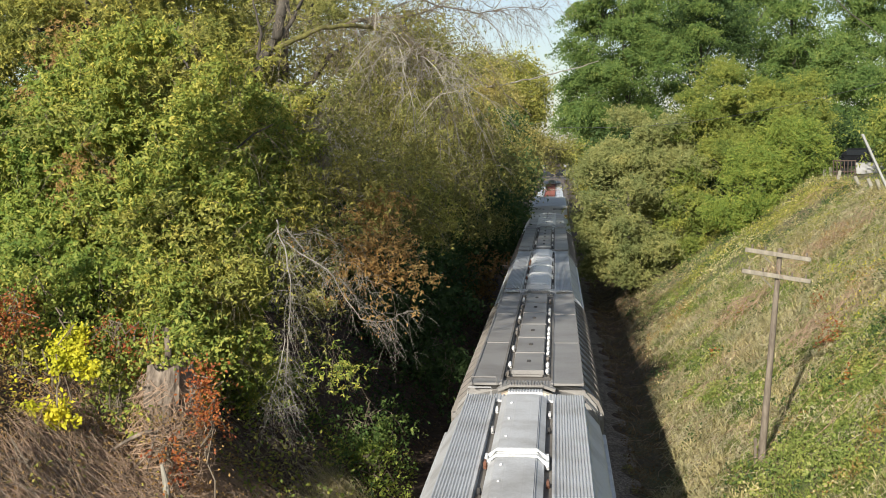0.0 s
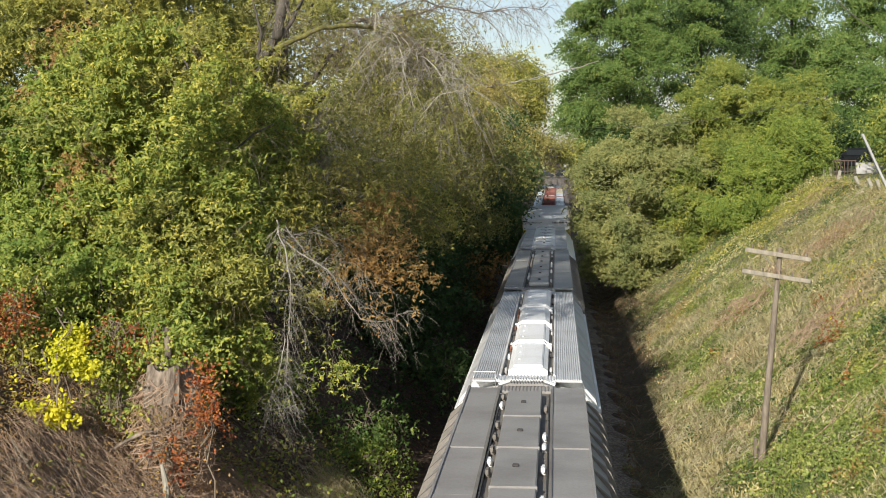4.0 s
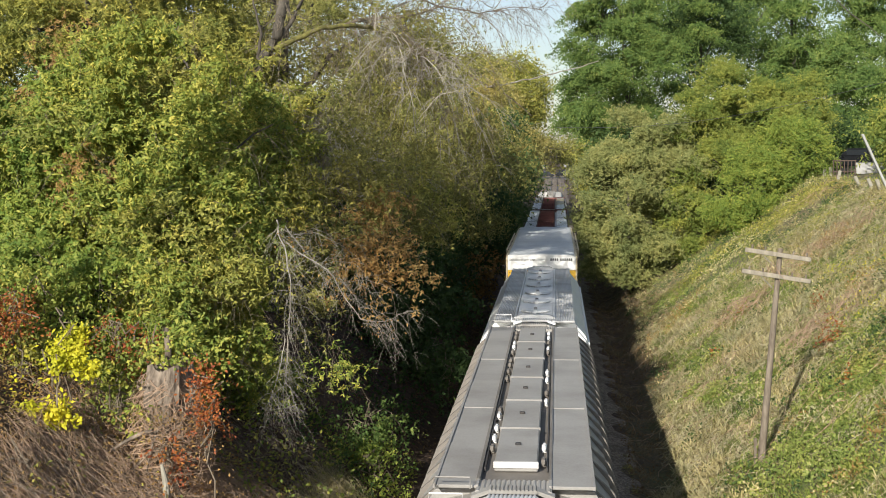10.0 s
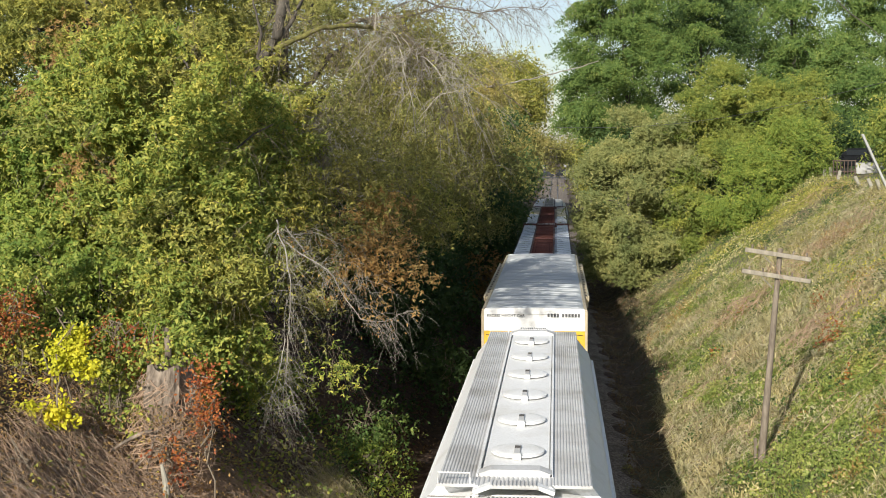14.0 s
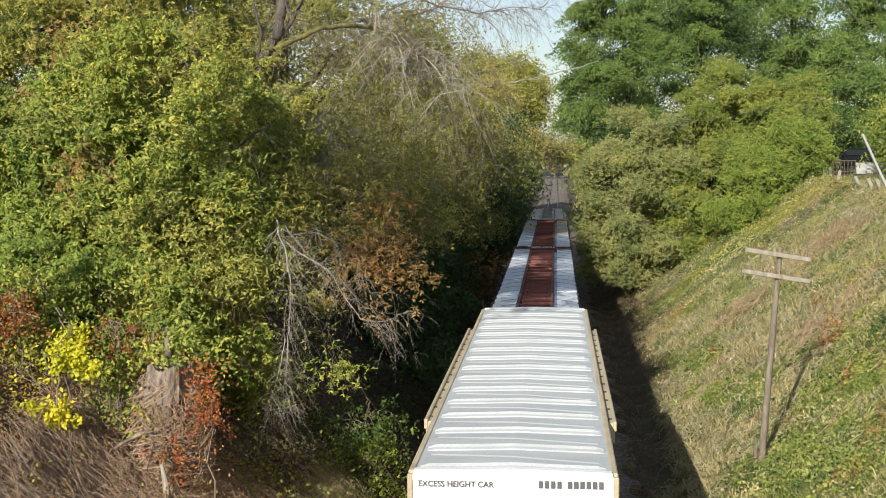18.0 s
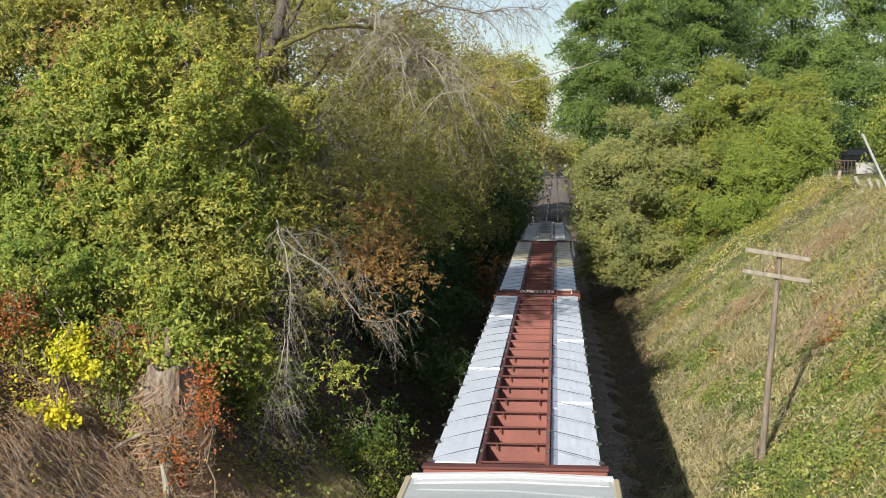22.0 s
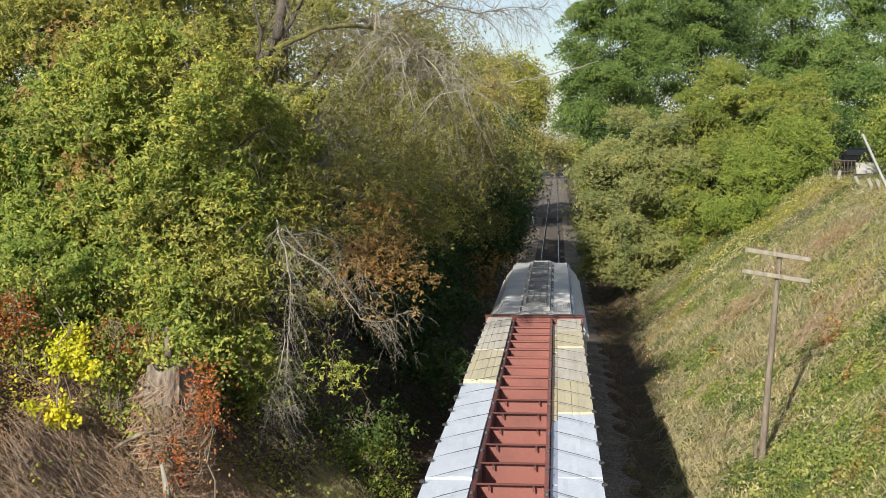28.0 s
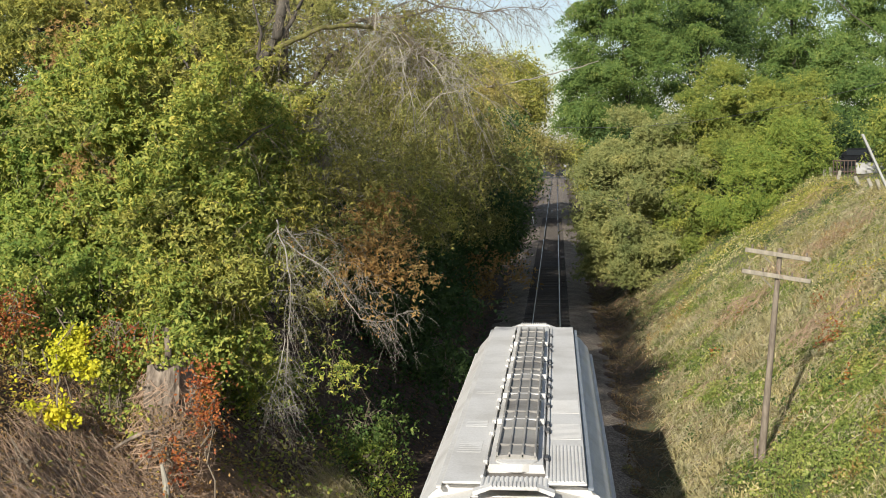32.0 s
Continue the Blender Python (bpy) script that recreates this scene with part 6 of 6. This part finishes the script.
def tussocks(name, label, n, per, x0, x1, y0, y1, length, width, mat, keep=None):
    """Tussocks of grass: many blades out of one root."""
    p = np.stack([RNG.uniform(x0, x1, n), RNG.uniform(y0, y1, n)], 1)
    if keep is not None:
        p = p[keep(p[:, 0], p[:, 1])]
    q = np.repeat(p, per, 0) + RNG.normal(size=(len(p) * per, 2)) * 0.09
    n = len(q)
    b = np.column_stack([q, rise(q[:, 0], q[:, 1]) - 0.02])
    d = unit(np.column_stack([RNG.normal(size=(n, 2)) * 0.75 + np.array([-0.25, -0.15]), np.ones(n)]))
    s = unit(np.column_stack([RNG.normal(size=(n, 2)), np.zeros(n)]))
    L = (np.repeat(RNG.uniform(0.6, 1.5, len(p)), per) * length * RNG.uniform(0.5, 1.2, n))[:, None]
    m = b + d * L * 0.6
    c = b + d * L + np.column_stack([d[:, :2] * 0.3, -0.45 * np.ones(n)]) * L
    v = np.stack([b - s * width, b + s * width, m + s * width * 0.8, m - s * width * 0.8, c], 1).reshape(-1, 3)
    k = np.arange(n)[:, None] * 5
    f = np.concatenate([k + np.array([[0, 1, 2]]), k + np.array([[0, 2, 3]]), k + np.array([[3, 2, 4]])])
    return tagged(quick(name, v, f, mat), label, "grass", kind="stuff")


tussocks("grass_tussocks", "pale dry grass tussocks on the sunny bank", 4600, 14, 3.6, 15.5, 22, 62, 0.46, 0.015, GRASS_PALE, straw_in)
tussocks("grass_tussocks", "green grass tussocks on the sunny bank", 3600, 14, 4.8, 15.5, 22, 62, 0.32, 0.012, GRASS_GREEN, green_in)
tussocks("grass_tussocks", "dry grass tussocks beside the track", 420, 22, -5.9, -3.6, 25, 33, 0.45, 0.006, GRASS_PALE, patch(0.5, 3.0, 0.5))


def clump(name, label, spots, n, size, leaf, lift, category="weeds"):
    """Low leafy clumps on the ground round the given lines of sight, each with its radius."""
    pos = []
    for px, py, r in spots:
        c = on_ground(px, py)
        k = int(n * r * r)
        q = RNG.normal(size=(k, 2)) * np.array([r, r * 1.5]) * 0.6 + c[:2]
        h = RNG.exponential(lift, k) * RNG.uniform(0.4, 1.3)
        pos.append(np.column_stack([q, rise(q[:, 0], q[:, 1]) + h]))
    return tagged(quick(name, *leaves_at(np.concatenate(pos), size, 0.9), leaf), label, category, kind="stuff")


clump("weed_patch", "red-leaved bramble clumps on the sunny bank", [(1448, 545, 0.35), (1468, 575, 0.3), (1466, 612, 0.4), (1262, 636, 0.22), (1495, 682, 0.18), (1310, 560, 0.2)], 1500, 0.09, LEAF_RED, 0.2)
clump("weed_patch", "yellow-leaved weeds high on the sunny bank", [(1500, 478, 0.7), (1498, 560, 0.6), (1552, 545, 0.6), (1556, 470, 0.6), (1465, 490, 0.4)], 550, 0.08, LEAF_YELLOW, 0.14)
clump("weed_patch", "withered brown weeds on the sunny bank", [(1470, 430, 1.0), (1455, 455, 0.7), (1400, 760, 0.35), (1500, 850, 0.5), (1300, 575, 0.5), (1560, 760, 0.4), (1520, 500, 0.6), (1200, 560, 0.8), (1170, 600, 0.7)], 1300, 0.085, LEAF_BROWN, 0.14)
clump("weed_patch", "fresh green weeds on the sunny bank", [(1235, 650, 0.6), (1255, 700, 0.6), (1270, 735, 0.4), (1450, 700, 0.7), (1500, 745, 0.8), (1545, 690, 0.6), (1400, 825, 0.8), (1480, 820, 0.6), (1530, 650, 0.5), (1290, 545, 0.7), (1190, 530, 1.0), (1230, 600, 0.5), (1340, 530, 0.5), (1410, 580, 0.4)], 2000, 0.085, LEAF_WEED, 0.12)
clump("weed_patch", "low yellow-green weeds under the shrubs", [(1350, 400, 1.4), (1280, 450, 1.2), (1400, 375, 1.4), (1320, 480, 1.0), (1430, 350, 1.4), (1230, 490, 1.0), (1450, 400, 1.0), (1380, 440, 0.9)], 800, 0.11, LEAF_YELLOWISH, 0.12)
clump("weed_patch", "dark olive weeds high on the bank", [(1552, 625, 0.5), (1560, 590, 0.5), (1505, 445, 0.4)], 1300, 0.09, LEAF_SHADE, 0.2)
for px, py, r in ((1462, 585, 1.1), (1470, 430, 1.6), (1310, 560, 1.0)):
    c = on_ground(px, py)
    strew("dead_brush", "pinkish brown dead stalks among the brambles", 160, c[0] - r, c[0] + r, c[1] - r, c[1] + r, 0.9, 0.009, 0.55, VINE)

blades("green_grass", "olive moss and low grass along the edge of the ballast", 9000, 2.1, 2.95, 18, 40, 0.12, 0.014, LEAF_OLIVE, 1.0)

# ---- leaning telegraph pole ----
pf = np.array([6.15, 33.75, spot(6.15, 33.75)])
pt = at(1381, 440, 33.75)
pole = root("telegraph_pole", "leaning weathered wooden telegraph pole with two crossarms", "telegraph pole", tuple(pf))
ax = (pt - pf) / np.linalg.norm(pt - pf)
H = np.linalg.norm(pt - pf)
t = np.linspace(-0.05, 1.0, 14)
part("shaft", tubes([(ax * (H * t)[:, None], 0.108 - 0.04 * t)], 10), POLE_WOOD, pole, smooth=True)
cross = np.cross(ax, (0, 1.0, 0))
cross /= np.linalg.norm(cross)
for py, half in ((450, 0.88), (488, 0.92)):
    k = (at(1376, py, 33.75) - pf) @ ax
    m = Matrix((cross, (0, 1, 0), ax)).transposed().to_4x4()
    m = m @ pose(0, 0, 0, 0, -5.0, 0)
    m.translation = Vector(ax * k) + Vector((-0.07, -0.12, 0))
    bm = box(-half, half, -0.055, 0.055, -0.06, 0.06, 0.012)
    bm.transform(m)
    arm = part("crossarm", bm, ARM_GREY, pole)
    for i in range(4):
        u = (-0.85, -0.45, 0.4, 0.8)[i] * half
        bm = disc(u, 0, 0.055, 0.025, 0.11, 8)
        bm.transform(m)
        part("insulator_pin", bm, POLE_WOOD, arm)
    for s in (1,):
        p = np.array([m @ Vector((s * 0.42, -0.0, -0.05)), m @ Vector((0.02 * s, 0.05, -0.34))])
        part("arm_brace", tubes([(p, np.full(2, 0.014))], 4), ARM_WOOD, pole)
tangle = []
for _ in range(34):
    p = np.array(m @ Vector((RNG.uniform(-0.8, 0.3), RNG.uniform(-0.08, 0.12), RNG.uniform(-0.25, 0.1))))
    q = p + np.array([RNG.normal() * 0.22, RNG.normal() * 0.06, RNG.uniform(0.1, 0.6)])
    tangle.append(limb(p, q, 0.006, 0.003, 0.05, 0.05, 6))
tagged(part("dead_vine_tangle", tubes(tangle, 3), VINE, pole), kind="stuff")
stake = root("wooden_stake", "short grey wooden stake beside the pole's foot", "stake", (6.0, 33.8, spot(6.0, 33.8)))
part("stake_body", box(-0.035, 0.035, -0.035, 0.035, -0.1, 0.75, 0.01), POLE_WOOD, stake)

# ---- road edge on top of the right bank ----
for i, px in enumerate((1538, 1592)):
    c = on_ground(px, 307)
    b = root("concrete_barrier", "pale concrete barrier block along the road", "barrier", (c[0], c[1], spot(c[0], c[1]) - 0.05), "barrier blocks")
    bm = extrude([(-0.3, 0), (-0.26, 0.25), (-0.14, 0.45), (-0.1, 0.68), (0.1, 0.68), (0.14, 0.45), (0.26, 0.25), (0.3, 0)], -0.8, 0.8, axis="x")
    bmesh.ops.bevel(bm, geom=bm.edges[:], offset=0.02, segments=1, affect="EDGES")
    part("block", bm, CONCRETE, b)
p1 = on_ground(1572, 336)
p0 = at(1526, 238, p1[1])
p1[2] = spot(p1[0], p1[1]) - 0.1
post = root("leaning_post", "leaning galvanised steel post at the road edge", "post", tuple(p1))
d = p0 - p1
m = Vector(d).to_track_quat("Z", "Y").to_matrix().to_4x4()
bm = extrude([(-0.085, -0.05), (-0.085, 0.05), (-0.065, 0.05), (-0.065, -0.03), (0.065, -0.03), (0.065, 0.05), (0.085, 0.05), (0.085, -0.05)], 0, float(np.linalg.norm(d)))
bm.transform(m @ pose(0, 0, 0, 90, 0, 0) @ Matrix.Diagonal((1, 1, -1, 1)))
bmesh.ops.recalc_face_normals(bm, faces=bm.faces[:])
part("post_channel", bm, DULL_ZINC, post)
for px, py, tilt in ((1458, 314, 4), (1470, 314, -3), (1482, 320, 12), (1524, 330, -28), (1546, 336, -24), (1560, 338, -20)):
    c = on_ground(px, py)
    s = root("wooden_post", "short pale weathered wooden post, leaning", "post", (c[0], c[1], spot(c[0], c[1]) - 0.1), "short posts")
    s.rotation_euler = (0, radians(tilt), 0)
    part("post_body", box(-0.08, 0.08, -0.07, 0.07, 0, 0.66, 0.02), ARM_WOOD, s)
c = at(1494, 306, 71)
fence = root("metal_fence", "low rusty metal fence panel by the road", "fence", (c[0], c[1], spot(c[0], c[1])))
part("top_rail", box(-0.65, 0.65, -0.03, 0.03, 1.05, 1.12, 0.01), RUSTY_RAIL, fence)
part("bottom_rail", box(-0.65, 0.65, -0.03, 0.03, 0.45, 0.51, 0.01), RUSTY_RAIL, fence)
for i in range(7):
    x = -0.6 + 0.2 * i
    part("picket", box(x - 0.025, x + 0.025, -0.02, 0.02, -0.1, 1.1, 0.006), RUSTY_RAIL, fence)


def car_thing(name, label, at_m, paint_mat, tall=1.55, length=4.5, half=0.9, light=True):
    c = root(name, label, "car")
    c.matrix_world = at_m
    h = length / 2
    bm = extrude([(-h, 0.35), (-h, 0.8), (-h + 0.15, 0.92), (-h + 1.0, 1.0), (h - 0.25, 1.0), (h, 0.85), (h, 0.35)], -half, half, axis="x")
    bmesh.ops.bevel(bm, geom=bm.edges[:], offset=0.06, segments=2, affect="EDGES")
    part("body", bm, paint_mat, c)
    bm = extrude([(-h + 0.95, 0.98), (-h + 1.65, tall), (h - 0.9, tall), (h - 0.3, 0.98)], -half + 0.1, half - 0.1, axis="x")
    bmesh.ops.bevel(bm, geom=bm.edges[:], offset=0.05, segments=2, affect="EDGES")
    part("cabin", bm, paint_mat, c)
    bm = extrude([(-h + 0.93, 1.02), (-h + 1.58, tall - 0.06), (-h + 1.6, tall - 0.06), (-h + 0.97, 1.02)], -half + 0.22, half - 0.22, axis="x")
    part("windscreen", bm, GLASS, c)
    for s in (-1, 1):
        part("side_window", box(min(s * (half - 0.1), s * (half - 0.085)), max(s * (half - 0.1), s * (half - 0.085)), -h + 1.7, h - 1.0, 1.06, tall - 0.1), GLASS, c)
        part("headlight", box(s * (half - 0.25) - 0.16, s * (half - 0.25) + 0.16, -h - 0.02, -h + 0.08, 0.66, 0.8, 0.02), CLEAN, c)
        for y in (-h + 0.85, h - 0.85):
            bm = disc(0, 0, -0.1, 0.33, 0.2, 18)
            bm.transform(pose(s * (half - 0.1), y, 0.33, 0, 90, 0))
            part("wheel", bm, RUBBER, c)
    return c


c = at(1540, 300, 80)
car_thing("parked_car", "dark parked car behind the concrete barrier", pose(c[0], c[1], spot(c[0], c[1]), 0, 0, 28), CAR_PAINT, 1.5)

# ---- far end: a road crosses the track ----
road = part("crossing_road", box(-60, 60, 372, 380, -0.6, -0.02), TARMAC)
tagged(road, "tarmac road crossing the railway on the level", "road", kind="structure")
car_thing("far_car", "dark car waiting at the far level crossing", pose(-2.4, 384, -0.03, 0, 0, 82), CAR_PAINT, 1.7)
car_thing("far_car", "dark van at the far level crossing", pose(2.6, 386, -0.03, 0, 0, 95), CAR_PAINT, 2.0)
for x in (-3.4, 3.2):
    s = root("crossing_signal", "crossing signal mast with white crossed boards", "railway signal", (x, 368, spot(x, 368)), "crossing signals")
    part("mast", box(-0.07, 0.07, -0.07, 0.07, 0, 4.4, 0.01), STRAP, s)
    for an in (45, -45):
        bm = box(-0.6, 0.6, -0.03, -0.01, -0.11, 0.11)
        bm.transform(pose(0, -0.08 - (0.02 if an > 0 else 0), 4.1, 0, an, 0))
        part("crossbuck_board", bm, DULL_ZINC, s)
    for k in (-0.35, 0.35):
        bm = disc(0, 0, 0, 0.16, 0.1, 14)
        bm.transform(pose(k, -0.1, 2.9, 90, 0, 0))
        part("lamp_housing", bm, BLACK, s)
tree("far_tree", "bare brownish tree beyond the far crossing", planted(-9, 430), (-9, 430, 14), [(-9, 430, 9, 6, 5, 5), (-2, 440, 6, 5, 5, 4), (6, 445, 8, 4, 5, 5)], LEAF_OLIVE, BARK, 900, 10, 0.7, 2.2, 0.7)
tree("far_tree", "olive tree beyond the far crossing", planted(12, 420), (12, 420, 16), [(12, 420, 10, 5, 5, 6), (20, 420, 12, 7, 5, 8), (-22, 420, 12, 8, 5, 9)], LEAF_OLIVE, BARK, 1400, 10, 0.7, 2.2, 0.7)
tree("far_tree", "yellowing tree beside the far track", planted(9, 200), (9, 200, 12), [(9, 200, 6, 4, 4, 5), (13, 210, 8, 4, 4, 7), (7.5, 170, 4, 3, 4, 4)], LEAF_YELLOWISH, BARK, 2200, 11, 0.4, 1.5, 0.4)
tree("far_tree", "olive tree beside the far track", planted(-10, 210), (-10, 210, 12), [(-13, 215, 6, 4.5, 4, 6), (-8, 185, 5, 3, 4, 4.5)], LEAF_OLIVE, BARK, 2200, 11, 0.4, 1.5, 0.4)

# ---- white trackside post and the overhead wire ----
c = at(943, 396, 1.0)
e = np.array(EYE)
k = (e[2] + 0.3) / (e[2] - c[2])
q = e + (c - e) * k
mk = root("trackside_marker", "white bent trackside marker post", "marker post", (q[0], q[1], spot(q[0], q[1]) - 0.05))
t = np.linspace(0, 1, 6)
part("marker_body", tubes([(np.stack([0.08 * np.sin(5 * t) + 0.06 * t, 0 * t, 1.15 * t], 1), np.full(6, 0.06))], 6), CLEAN, mk)
t = np.linspace(0, 1, 24)
a, b = at(985, 226, 88), at(1640, 126, 60)
p = a + (b - a) * t[:, None]
p[:, 2] -= 0.9 * np.sin(np.pi * t)
w = root("overhead_wire", "thin sagging overhead wire across the cutting", "cable", tuple(a))
part("wire", tubes([(p - a, np.full(24, 0.012))], 4), STRAP, w)


# ---- what moves: the whole train rolls towards the bridge ----
def motions():
    for car, y16 in CARS:
        walk(car, [(t, pose(XT, y16 - travelled(t), 0)) for t in range(0, 33, 2)])


motions()
